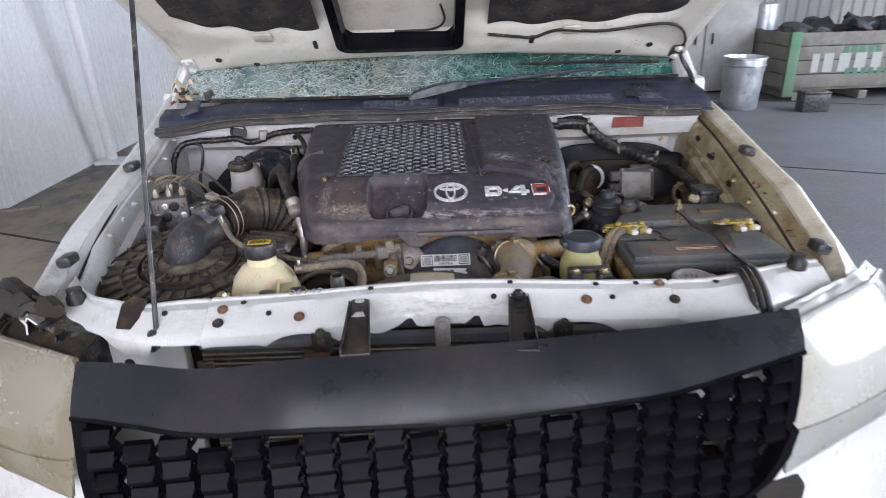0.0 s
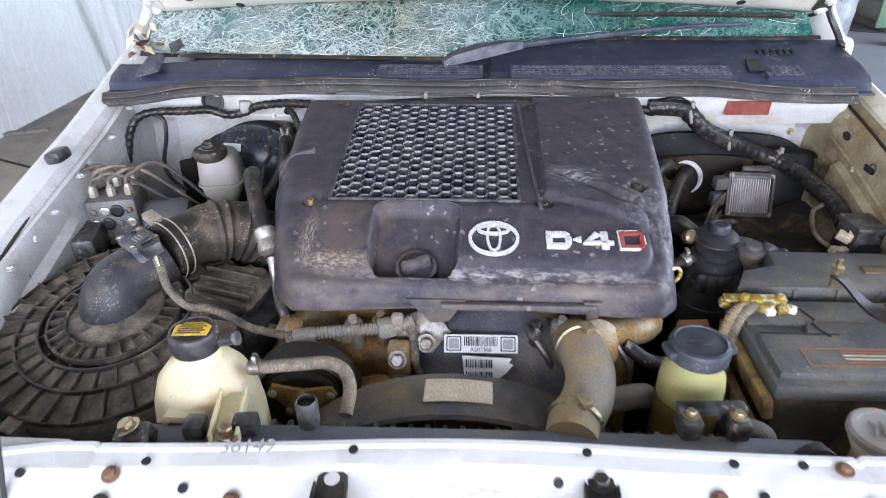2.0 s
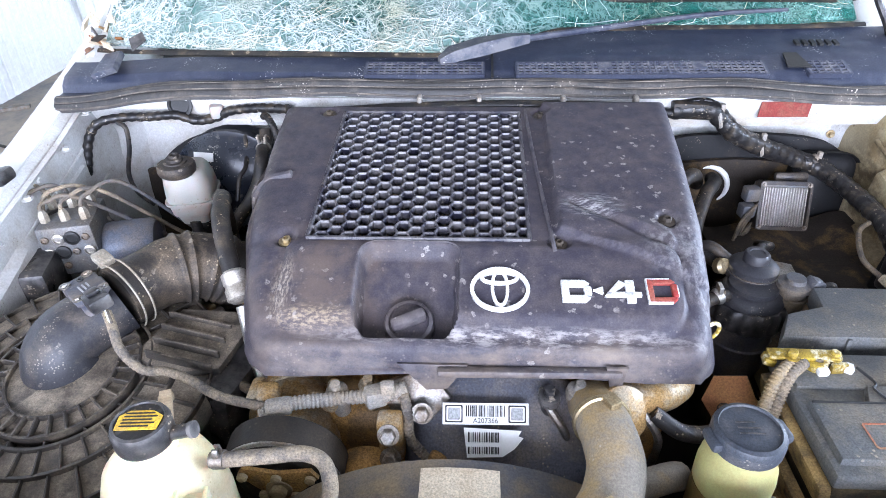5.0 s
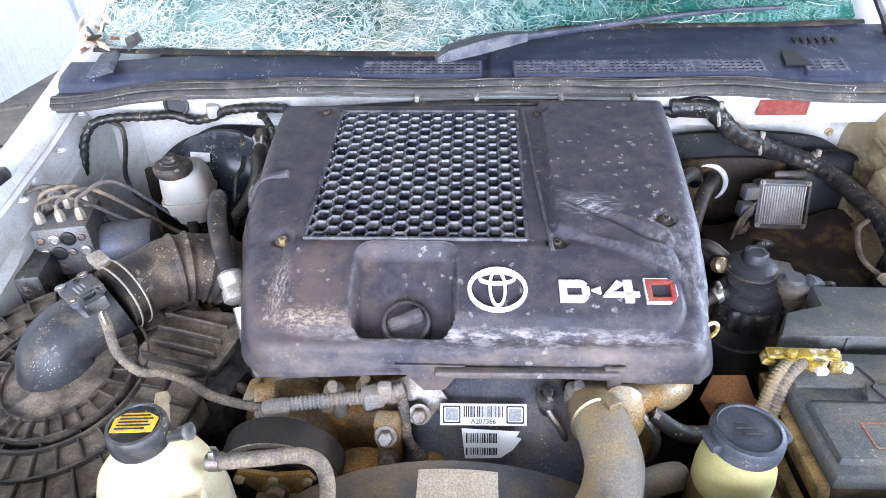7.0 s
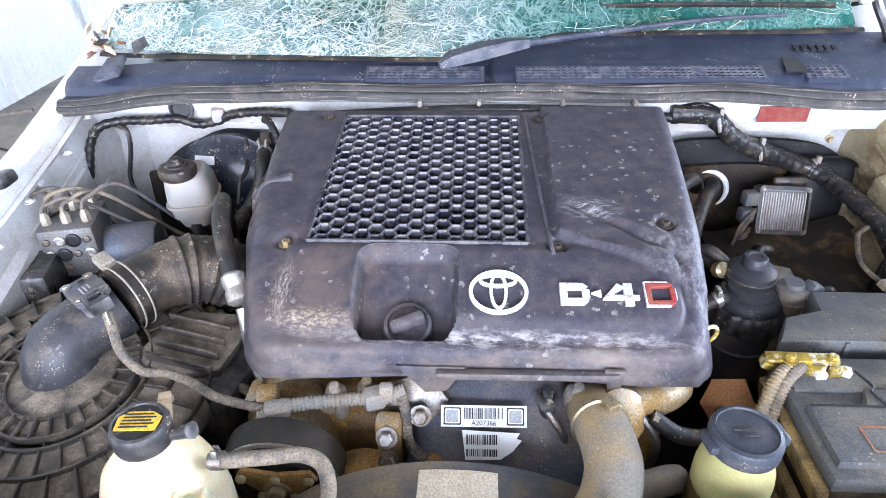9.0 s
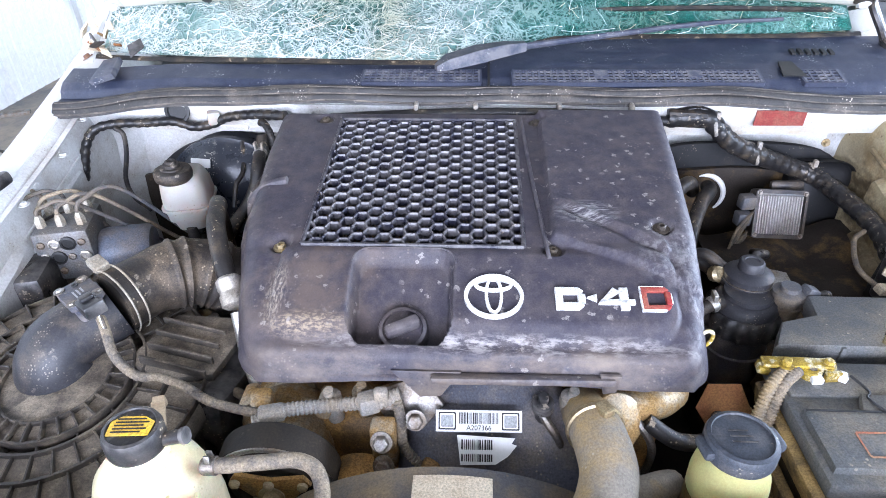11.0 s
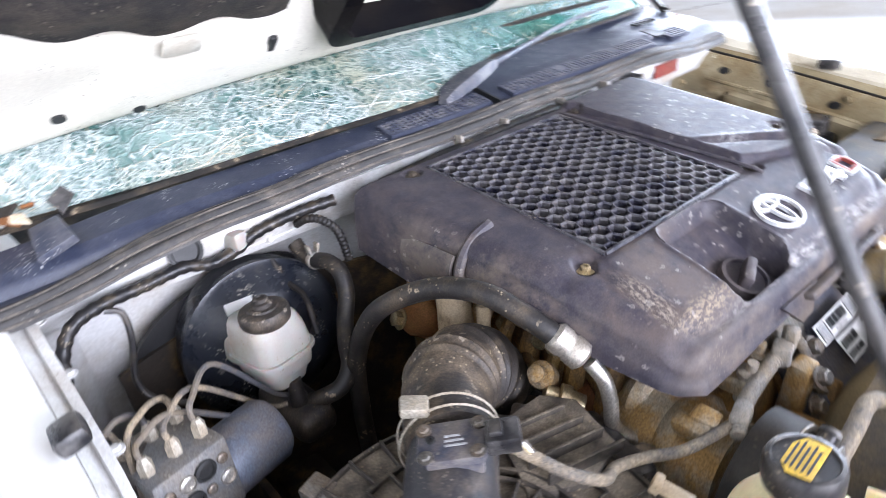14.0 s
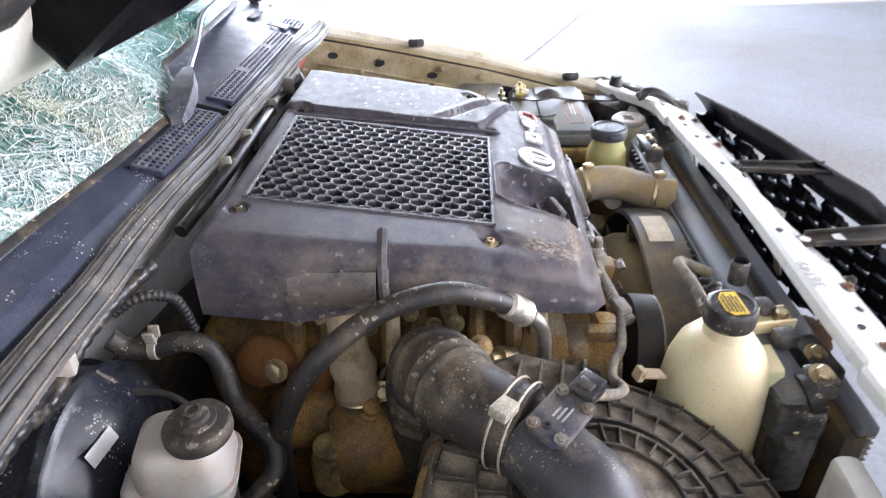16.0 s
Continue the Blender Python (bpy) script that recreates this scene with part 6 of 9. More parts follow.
def cover_top(x, y):
    """Height of the moulded top, without the outer round-over."""
    z = lerp_table(COVER_Z, y)
    # fillet the break between the flat top and the sloping front
    z -= 0.0025 * math.exp(-((y - 1.305) / 0.012) ** 2)
    # raised plateau between the mesh and the near edge on the driver's side
    d = min(x - 0.097, y - 1.305 + 0.42 * (x - 0.12))
    z += 0.009 * ease(0.0, 0.006, d)
    # diagonal trough across it
    t = (y - 1.372) + 0.72 * (x - 0.115)
    if 0.10 < x < 0.25:
        z -= 0.005 * math.exp(-(t / 0.007) ** 2) * ease(0.10, 0.125, x) * ease(0.25, 0.235, x)
        z += 0.0025 * math.exp(-((t - 0.016) / 0.006) ** 2) * ease(0.10, 0.125, x) * ease(0.25, 0.235, x)
    # sunk oil filler well
    w = inside_round(x, y, -0.083, 1.238, 0.122, 0.112, 0.022)
    z -= 0.047 * ease(0.0005, -0.007, w) * (0.40 + 0.60 * ease(1.30, 1.20, y))
    z += 0.0015 * math.exp(-((w - 0.003) / 0.003) ** 2)
    # mesh opening
    o = max(OPEN[0] - x, x - OPEN[1], OPEN[2] - y, y - OPEN[3])
    z -= 0.030 * ease(0.000, -0.003, o)
    # shallow channel that frames the front field
    f = inside_round(x, y, 0.0, 1.262, 0.468, 0.148, 0.035)
    z -= 0.0075 * ease(0.0, 0.006, f) * ease(1.345, 1.275, y)
    if y < 1.30:
        z -= (0.0035 + 0.001 * math.sin(90 * (x + y))) * math.exp(-((f) / 0.007) ** 2) * ease(1.30, 1.285, y)
    # screw pockets
    for sx, sy in ((-0.242, 1.307), (0.099, 1.301), (0.235, 1.334), (0.096, 1.603), (-0.241, 1.608)):
        z -= 0.005 * ease(0.015, 0.011, math.hypot(x - sx, y - sy))
    return z


def engine_cover():
    t = thing("engine_cover", (0, 1.4, 1.02), "dusty black plastic engine cover with a silver badge and lettering", "engine cover")
    ys = sorted({1.165 + 0.0032 * k for k in range(149)} | {OPEN[2] - 0.0005, OPEN[2] + 0.003, OPEN[3] + 0.0005, OPEN[3] - 0.003})
    ys = [y for y in ys if y <= 1.6401]
    us = sorted({k / 210 for k in range(211)} | {0.002, 0.004, 0.009, 0.013, 0.991, 0.996, 0.998})
    R = 0.030
    b = B()
    grid = []
    for y in ys:
        xl, xr = lerp_table(LEFT, y), lerp_table(RIGHT, y)
        row = []
        for u in us:
            x = xl + (xr - xl) * u
            d = max(0.0, min(x - xl, (xr - x) * 1.3, (y - 1.165) * 3 + 0.0, (1.64 - y) * 1.6))
            drop = 0
            if d < R:
                k = 1 - d / R
                drop = 0.024 * (1 - math.sqrt(max(0, 1 - k * k)))
            row.append(b.verts.new((x, y, cover_top(x, y) - drop)))
        grid.append(row)
    for r0, r1 in zip(grid, grid[1:]):
        for a, c, d, e in zip(r0, r0[1:], r1[1:], r1):
            b.faces.new((a, c, d, e))
    # skirts
    edge = grid[0] + [r[-1] for r in grid[1:]] + grid[-1][-2::-1] + [r[0] for r in grid[-2:0:-1]]

    def foot(x, y):
        z = 1.022
        if x < -0.2:
            z = lerp_table([(1.165, 1.020), (1.19, 1.028), (1.25, 1.042), (1.30, 1.066), (1.34, 1.092), (1.39, 1.096), (1.418, 1.088), (1.428, 1.070), (1.53, 1.056), (1.64, 1.072)], y)
        elif x > 0.2:
            z = lerp_table([(1.165, 1.022), (1.35, 1.04), (1.64, 1.06)], y)
        elif y < 1.2:
            z = 1.022 + 0.008 * math.cos(x * 9)
        else:
            z = 1.09
        return z
    loops = [edge]
    for k, out in ((0.25, 0.004), (0.6, 0.007), (1.0, 0.009)):
        loop = []
        for v in edge:
            x, y, z = v.co
            sx = -1 if x < lerp_table(LEFT, y) + 1e-4 else (1 if x > lerp_table(RIGHT, y) - 1e-4 else 0)
            sy = -1 if y < 1.1651 else (1 if y > 1.6399 else 0)
            loop.append(b.verts.new((x + sx * out, y + sy * out * 0.6, z + (foot(x, y) - z) * k)))
        loops.append(loop)
    for p, q in zip(loops, loops[1:]):
        n = len(p)
        for i in range(n):
            j = (i + 1) % n
            b.faces.new((p[i], p[j], q[j], q[i]))
    body = part("cover_shell", b, "cover", t, smooth=50)
    # pressed rib and vertical bead on the side wall
    b = B()
    tube(b, [(-0.262, 1.432, 1.140), (-0.296, 1.430, 1.130), (-0.317, 1.429, 1.105), (-0.322, 1.428, 1.078)], lambda k: 0.007, 8)
    part("side_bead", b, "cover", body)
    b = B()
    sheet(b, lambda u, v: (-0.319 - 0.010 * math.sin(math.pi * min(1, max(0, v * 1.0))), 1.436 + 0.10 * u, 1.075 - 0.018 * u + (0.045 + 0.018 * u) * v), 8, 8)
    thicken(b, 0.004)
    part("side_boss", b, "cover", body)
    # front bracket lip under the cover
    b = B()
    box(b, (0.205, 0.014, 0.009), at(0.058, 1.158, 1.036, -12, 0, 1), 0.003)
    slab(b, [(-0.045, 0.016), (0.035, 0.016), (0.012, -0.014), (-0.012, -0.016)], 0.005, at(-0.045, 1.157, 1.026, 72, 0, 0), 0.001)
    slab(b, [(-0.012, 0.02), (0.012, 0.02), (0.006, -0.022), (-0.002, -0.026)], 0.004, at(0.155, 1.158, 1.024, 90, 0, 0), 0.001)
    part("front_lip", b, "cover", body)
    # mesh: a hexagon net set in the opening
    b = B()
    px, py = 0.0340, 0.0106
    x0, x1, y0, y1 = OPEN
    w = 0.0036

    def on(x, y, dz):
        x = min(max(x, x0), x1)
        y = min(max(y, y0), y1)
        return Vector((x, y, lerp_table(COVER_Z, y) + dz))
    rows = int((y1 - y0) / py)
    bars = []
    for j in range(rows + 2):
        y = y0 + py * j
        for i in range(-1, int((x1 - x0) / px) + 2):
            x = x0 + px * (i + 0.5 * (j % 2))
            l, r = (x - px * 0.175, y), (x + px * 0.175, y)
            bars.append((l, r, 1))
            for sgn in (-0.5, 0.5):
                bars.append((r, (x + px * 0.325, y + py * 2 * sgn), 0))
    for (ax, ay), (cx, cy), flat in bars:
        if max(ax, cx) < x0 or min(ax, cx) > x1 or max(ay, cy) < y0 or min(ay, cy) > y1:
            continue
        p, q = Vector((ax, ay)), Vector((cx, cy))
        d = (q - p).normalized()
        nrm = Vector((-d.y, d.x)) * w * 0.5
        secs = []
        for e in (p - d * 0.001, q + d * 0.001):
            secs.append([on(e.x - nrm.x * 0.8, e.y - nrm.y * 0.8, -0.011), on(e.x - nrm.x * 0.9, e.y - nrm.y * 0.9, -0.0016 - 0.0006 * flat), on(e.x - nrm.x * 0.45, e.y - nrm.y * 0.45, 0.0006), on(e.x + nrm.x * 0.45, e.y + nrm.y * 0.45, 0.0006), on(e.x + nrm.x * 0.9, e.y + nrm.y * 0.9, -0.0016 - 0.0006 * flat), on(e.x + nrm.x * 0.8, e.y + nrm.y * 0.8, -0.011)])
        rings(b, secs)
    part("mesh_panel", b, "net", t, "black hexagonal mesh panel", smooth=0)
    b = B()
    for (ax, ay), (cx, cy) in (((x0, y0), (x1, y0)), ((x1, y0), (x1, y1)), ((x1, y1), (x0, y1)), ((x0, y1), (x0, y0))):
        tube(b, [on(ax, ay, -0.001), on((ax + cx) / 2, (ay + cy) / 2, -0.001), on(cx, cy, -0.001)], 0.0032, 6, 3)
    part("mesh_rim", b, "net", t)
    # black sheet put in as the darkness below the mesh
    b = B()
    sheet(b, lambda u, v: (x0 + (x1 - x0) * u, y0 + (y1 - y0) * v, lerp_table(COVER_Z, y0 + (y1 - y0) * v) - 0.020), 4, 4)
    part("mesh_floor", b, "ink_and_shade", t)
    b = B()
    tilt = math.degrees(math.atan2(lerp_table(COVER_Z, y1) - lerp_table(COVER_Z, y0), y1 - y0))
    for k in range(64):
        box(b, (0.0016, y1 - y0, 0.006), at(x0 + (x1 - x0) * (k + 0.5) / 64, (y0 + y1) / 2, (lerp_table(COVER_Z, y0) + lerp_table(COVER_Z, y1)) / 2 - 0.0165, tilt, 0, 0))
    part("cooler_core", b, "rad", t, "dusty cooler fins below the mesh")["kind"] = "stuff"
    # long ridge beside the mesh
    b = B()
    tube(b, [(0.072, 1.612, 1.1645), (0.080, 1.45, 1.143), (0.090, 1.31, 1.1225), (0.093, 1.283, 1.115)], 0.0028, 8, 5)
    part("ridge", b, "cover", body)
    # crisp lip round the oil filler well
    b = B()
    lip = rounded(0.126, 0.116, 0.024, 5, -0.083, 1.238)
    lip = [p for p in lip[18:] + lip[:18] if p[1] > 1.205]
    tube(b, [(x, y, cover_top(x, y) + 0.0005) for x, y in lip], 0.0012, 6, 3)
    part("well_lip", b, "cover", body)
    # screws
    for x, y in ((-0.242, 1.307), (0.099, 1.301), (0.235, 1.334), (0.096, 1.603), (-0.241, 1.608)):
        z = cover_top(x, y)
        b = B()
        m = at(x, y, z, 8, 0, 0)
        lathe(b, [(0.0105, 0), (0.0105, 0.0015), (0.006, 0.002)], m, 20)
        lathe(b, [(0.0058, 0.001), (0.0058, 0.006), (0.0045, 0.007), (0.003, 0.007), (0.003, 0.004), (0, 0.004)], m, 6)
        part("screw", b, "zinc" if x < 0 and y < 1.4 else "dark_steel", t)
    # oil filler cap
    b = B()
    m = at(-0.080, 1.214, 1.054, 24, 0, 0)
    lathe(b, [(0.030, -0.02), (0.030, 0.004), (0.028, 0.009), (0.024, 0.010), (0.023, 0.006), (0.0, 0.006)], m, 36)
    cap = part("oil_filler_cap", b, "cover", t, "black oil filler cap")
    b = B()
    box(b, (0.042, 0.013, 0.020), m @ at(0, 0, 0.013, 0, 0, 25), 0.004)
    part("grip", b, "cover", cap)
    # badge: three interlocking ovals
    m = at(0.0255, 1.2275, 1.0995, math.degrees(math.atan(0.36)), 0, 1.5)

    def oval(w, h, th, cx=0, cy=0, z=0.0):
        bm = B()
        n = 44
        out = [(cx + w * math.cos(2 * math.pi * k / n), cy + h * math.sin(2 * math.pi * k / n)) for k in range(n)]
        inn = [(cx + (w - th) * math.cos(2 * math.pi * k / n), cy + (h - th) * math.sin(2 * math.pi * k / n)) for k in range(n)]
        rings(bm, [[m @ Vector((x, y, zz)) for x, y in o] for o, zz in ((out, z - 0.003), (out, z + 0.0015), (inn, z + 0.0015), (inn, z - 0.003))], wrap=True)
        return bm
    badge = part("badge", oval(0.0345, 0.0300, 0.0045), "silver", t, "silver oval badge")
    part("badge_bar", oval(0.0225, 0.0095, 0.0036, 0, 0.0155, 0.0004), "silver", badge)
    part("badge_bar", oval(0.0105, 0.0255, 0.0036, 0, 0.001, 0.0008), "silver", badge)
    # raised lettering
    def letter(name, shapes, mat):
        bm = B()
        for s in shapes:
            slab(bm, s, 0.005, mm @ at(0, 0, 0.0026), 0.0006)
        return part(name, bm, mat, t, "silver raised letter" if mat == "silver" else "red outlined letter")

    def frame_d(x, w, h, th):
        return [[(x, 0), (x + th, 0), (x + th, h), (x, h)], [(x + th, h - th), (x + w - th * 0.9, h - th), (x + w - th * 0.2, h - th * 0.6), (x + w - th * 0.9, h), (x + th, h)],
                [(x + th, 0), (x + w - th * 0.9, 0), (x + w - th * 0.2, th * 0.6), (x + w - th * 0.9, th), (x + th, th)],
                [(x + w - th, th * 0.9), (x + w, th * 1.1), (x + w, h - th * 1.1), (x + w - th, h - th * 0.9)]]
    mm = at(0.096, 1.212, 1.0940, math.degrees(math.atan(0.36)), 0, 1.0)
    letter("letter", frame_d(0.0, 0.034, 0.029, 0.0085), "silver")
    letter("letter", [[(0.036, 0.016), (0.047, 0.020), (0.047, 0.011)]], "silver")
    letter("letter", [[(0.048, 0.0075), (0.052, 0.0075), (0.074, 0.024), (0.066, 0.029)], [(0.048, 0.0075), (0.052, 0.0130), (0.090, 0.0130), (0.090, 0.0075)], [(0.073, 0.0), (0.083, 0.0), (0.083, 0.029), (0.073, 0.029)]], "silver")
    letter("letter", frame_d(0.098, 0.033, 0.030, 0.0060), "red")
    letter("letter_rim", [[(0.098, -0.0014), (0.124, -0.0014), (0.124, 0.0), (0.098, 0.0)], [(0.098, 0.030), (0.124, 0.030), (0.124, 0.0314), (0.098, 0.0314)], [(0.131, 0.008), (0.1322, 0.008), (0.1322, 0.022), (0.131, 0.022)]], "silver")
    letter("letter_rim", [[(0.0965, -0.0015), (0.098, -0.0015), (0.098, 0.0315), (0.0965, 0.0315)]], "silver")
    # scuffed corner
    return t


engine_cover()

# ---- things in the engine bay ----
def engine():
    t = thing("engine", (0, 1.4, 0.55), "grimy diesel engine, brown with dust and oil", "engine")
    b = B()
    box(b, (0.46, 0.56, 0.36), at(0, 1.44, 0.78), 0.03, 3)
    part("block", b, "engine", t)
    b = B()
    box(b, (0.40, 0.44, 0.08), at(0, 1.42, 0.980), 0.02, 3)
    part("head", b, "engine", t)
    rnd = random.Random(21)
    # ribs, pipes and bosses along the visible flank
    for k in range(9):
        b = B()
        y = 1.24 + 0.042 * k
        tube(b, [(-0.20, y, 1.0 + rnd.uniform(-0.01, 0.02)), (-0.245, y + rnd.uniform(-0.01, 0.01), 0.965), (-0.25, y, 0.88), (-0.23, y, 0.80)], rnd.uniform(0.009, 0.016), 8)
        part("runner", b, "engine" if k % 3 else "alu", t)
    for k in range(14):
        b = B()
        bolt(b, at(-0.235 + rnd.uniform(-0.02, 0.02), 1.2 + 0.03 * k, 0.96 + rnd.uniform(-0.06, 0.05), 0, -70, 0), 0.008, 0.008, 1.4)
        part("bolt", b, "zinc", t)
    b = B()
    box(b, (0.10, 0.10, 0.08), at(-0.275, 1.56, 0.86, 0, 10, 20), 0.03, 3)
    part("turbo_shield", b, "engine", t, "rust-orange heat shield")
    b = B()
    lathe(b, [(0.05, -0.05), (0.065, -0.03), (0.065, 0.03), (0.05, 0.05), (0.0, 0.05)], at(-0.31, 1.47, 0.84, 90, 0, 20), 24)
    part("turbo_housing", b, "engine", t)
    b = B()
    tube(b, [(-0.235, 1.30, 0.93), (-0.29, 1.34, 0.90), (-0.30, 1.42, 0.86)], 0.028, 12)
    part("manifold", b, "orange", t)
    # timing cover
    tc_m = at(0.032, 1.138, 0.925, 48, 0, 0)
    b = B()
    lathe(b, [(0.116, -0.10), (0.116, -0.004), (0.110, 0.008), (0.098, 0.016), (0.06, 0.021), (0.0, 0.022)], tc_m, 56)
    for v in b.verts:
        if v.co.z < 0.92:
            v.co.x = 0.03 + (v.co.x - 0.03) * (1.0 + (0.5 if v.co.x > 0.03 else 0.1) * min(1, (0.92 - v.co.z) / 0.06))
    cov = part("timing_cover", b, "engine_grey", t, "dusty black timing belt cover")
    b = B()
    lathe(b, [(0.114, -0.012), (0.123, -0.012), (0.124, -0.005), (0.119, -0.003), (0.115, -0.004)], tc_m, 56, cap=(False, False))
    part("cover_flange", b, "engine", cov, "mud-caked cover flange")
    for a in (20, 75, 150, 200):
        b = B()
        bolt(b, tc_m @ pose(0, 0, 0, 0, 0, a) @ at(0.124, 0, -0.008), 0.007, 0.008, 1.5)
        part("cover_bolt", b, "steel", cov)
    # two labels on it
    def stick(w, h, m, mat, outline=None):
        bm = B()
        slab(bm, outline or [(-w / 2, -h / 2), (w / 2, -h / 2), (w / 2, h / 2), (-w / 2, h / 2)], 0.0008, m)
        return bm
    lm = at(0.0105, 1.1445, 0.983, 48, 0, 1) @ pose(0, 0, 0.004)
    lab = part("stock_label", stick(0.098, 0.024, lm, "label"), "label", cov, "white stock label with printed code")
    for x in (-0.036, 0.036):
        bm = B()
        n = rounded(0.020, 0.0195, 0.001, 1, x, 0)
        i = rounded(0.017, 0.0165, 0.001, 1, x, 0)
        rings(bm, [[lm @ Vector((px, py, z)) for px, py in o] for o, z in ((n, 0.0001), (n, 0.0006), (i, 0.0006), (i, 0.0001))], wrap=True)
        part("code_frame", bm, "ink_and_shade", lab)
        bm = B()
        slab(bm, rounded(0.014, 0.0135, 0.001, 1, x, 0), 0.0004, lm @ at(0, 0, 0.0006))
        part("code_patch", bm, "grey_ink", lab)
    rnd2 = random.Random(5)
    x = -0.0225
    bm = B()
    while x < 0.0225:
        w = rnd2.choice((0.0005, 0.001, 0.0015))
        slab(bm, [(x, -0.003), (x + w, -0.003), (x + w, 0.0095), (x, 0.0095)], 0.0004, lm @ at(0, 0, 0.0006))
        x += w + rnd2.choice((0.0006, 0.001))
    part("barcode", bm, "ink_and_shade", lab)["kind"] = "stuff"
    cu = bpy.data.curves.new("code", "FONT")
    cu.body, cu.size, cu.align_x = "A207366", 0.0078, "CENTER"
    o = new("code", cu)
    me = bpy.data.meshes.new_from_object(o.evaluated_get(bpy.context.evaluated_depsgraph_get()))
    bpy.data.objects.remove(o)
    me.transform(lm @ at(0, -0.0100, 0.0007))
    me.materials.clear()
    me.materials.append(M["ink_and_shade"])
    o = new("printed_code", me)
    o.parent = lab
    lm2 = at(0.018, 1.1245, 0.9600, 48, 0, 1) @ pose(0, 0, 0.003)
    lab2 = part("torn_label", stick(0, 0, lm2, "label", [(-0.028, -0.018), (0.012, -0.017), (0.026, -0.008), (0.036, 0.004), (0.030, 0.006), (0.034, 0.012), (-0.032, 0.015)]), "label", cov, "torn white barcode label")
    bm = B()
    x = -0.027
    while x < 0.008:
        w = rnd2.choice((0.0006, 0.0012, 0.0018))
        slab(bm, [(x, -0.001), (x + w, -0.001), (x + w, 0.010), (x, 0.010)], 0.0004, lm2 @ at(0, 0, 0.0006))
        slab(bm, [(x, -0.014), (x + w, -0.014), (x + w, -0.006), (x, -0.006)], 0.0004, lm2 @ at(0, 0, 0.0006))
        x += w + rnd2.choice((0.0008, 0.0014))
    part("barcode", bm, "ink_and_shade", lab2)["kind"] = "stuff"
    # brackets and bolts under the cover's front edge
    b = B()
    slab(b, [(-0.045, 0.012), (0.0, 0.028), (0.03, 0.020), (0.045, 0.0), (0.02, -0.03), (-0.02, -0.022)], 0.012, at(-0.075, 1.160, 0.990, 60, 0, 0), 0.002)
    part("bracket", b, "steel", t)
    b = B()
    box(b, (0.030, 0.025, 0.075), at(-0.098, 1.135, 0.953, 8, 0, 0), 0.006)
    part("mount", b, "alu", t)
    for x, y, z in ((-0.098, 1.114, 0.978), (-0.098, 1.114, 0.938), (-0.062, 1.140, 0.986), (0.12, 1.18, 0.985)):
        b = B()
        bolt(b, at(x, y, z, 62, 0, 0), 0.009, 0.010, 1.4)
        part("bolt", b, "steel", t)
    b = B()
    lathe(b, [(0.05, -0.14), (0.062, -0.12), (0.062, -0.075), (0.058, -0.07), (0.066, -0.06), (0.066, -0.045), (0.056, -0.035), (0.056, 0.0), (0, 0.0)], at(-0.222, 1.135, 0.915, 90, 0, 0), 32)
    part("compressor", b, "alu", t, "grimy aluminium compressor body")
    for dx in (-0.045, 0.045):
        b = B()
        box(b, (0.018, 0.04, 0.022), at(-0.215 + dx, 1.165, 0.985, 0, dx * 300, 0), 0.006)
        part("lug", b, "alu", t)
    b = B()
    box(b, (0.028, 0.03, 0.03), at(-0.245, 1.16, 0.985, 10, 0, 10), 0.008)
    part("boss", b, "alu", t)
    # pulleys
    for x, y, z, r in ((-0.220, 1.108, 0.930, 0.0705), (-0.128, 1.118, 0.893, 0.042), (0.03, 1.06, 0.80, 0.09)):
        b = B()
        m = at(x, y, z, 94 if 0.07 < r < 0.08 else 90, 0, 0)
        prof = [(r * 0.9, -0.016), (r, -0.015)] if r < 0.08 else [(r * 0.9, -0.02)]
        for k in range(0 if r < 0.08 else 6):
            prof += [(r, -0.018 + k * 0.006), (r * 0.965, -0.015 + k * 0.006)]
        prof += [(r, 0.018), (r * 0.88, 0.02), (r * 0.84, 0.012), (r * 0.80, 0.010), (r * 0.78, 0.016), (r * 0.30, 0.016), (r * 0.26, 0.024), (0, 0.024)]
        lathe(b, prof, m, 36)
        p = part("pulley", b, "dark" if r > 0.045 else "engine", t, "black ribbed belt pulley")
        b = B()
        lathe(b, [(r * 0.72, 0.012), (r * 0.74, 0.022), (r * 0.6, 0.024), (r * 0.56, 0.019), (r * 0.30, 0.019), (r * 0.26, 0.027), (0, 0.027)], m, 30)
        part("hub", b, "dark" if 0.07 < r < 0.08 else "filter_clay", p)
        if 0.07 < r < 0.08:
            b = B()
            tri = []
            for k in range(3):
                a = 2 * math.pi * k / 3 + 0.5
                for da, rr in ((-0.16, 0.70), (0.16, 0.70), (1.05, 0.34)):
                    tri.append((r * rr * math.cos(a + da), r * rr * math.sin(a + da)))
            slab(b, tri, 0.005, m @ at(0, 0, 0.029), 0.001)
            spider = part("spider", b, "engine", p, "mud-brown three-armed clutch plate")
            # pale ring put on as the highlight along the pulley's rim
            b = B()
            lathe(b, [(r * 0.99, 0.0185), (r * 0.99, 0.0205), (r * 0.93, 0.0215), (r * 0.90, 0.0205)], m, 40, cap=(False, False))
            part("front_edge", b, "steel", p)
            for k in range(3):
                a = 2 * math.pi * k / 3 + 0.5
                for da, rr in ((0, 0.62), (1.05, 0.30)):
                    b = B()
                    lathe(b, [(r * 0.085, 0), (r * 0.085, 0.004), (r * 0.05, 0.006), (0, 0.006)], m @ at(r * rr * math.cos(a + da), r * rr * math.sin(a + da), 0.0315), 12)
                    part("rivet", b, "tan", spider)
            b = B()
            bolt(b, m @ at(0, 0, 0.031), r * 0.14, 0.008)
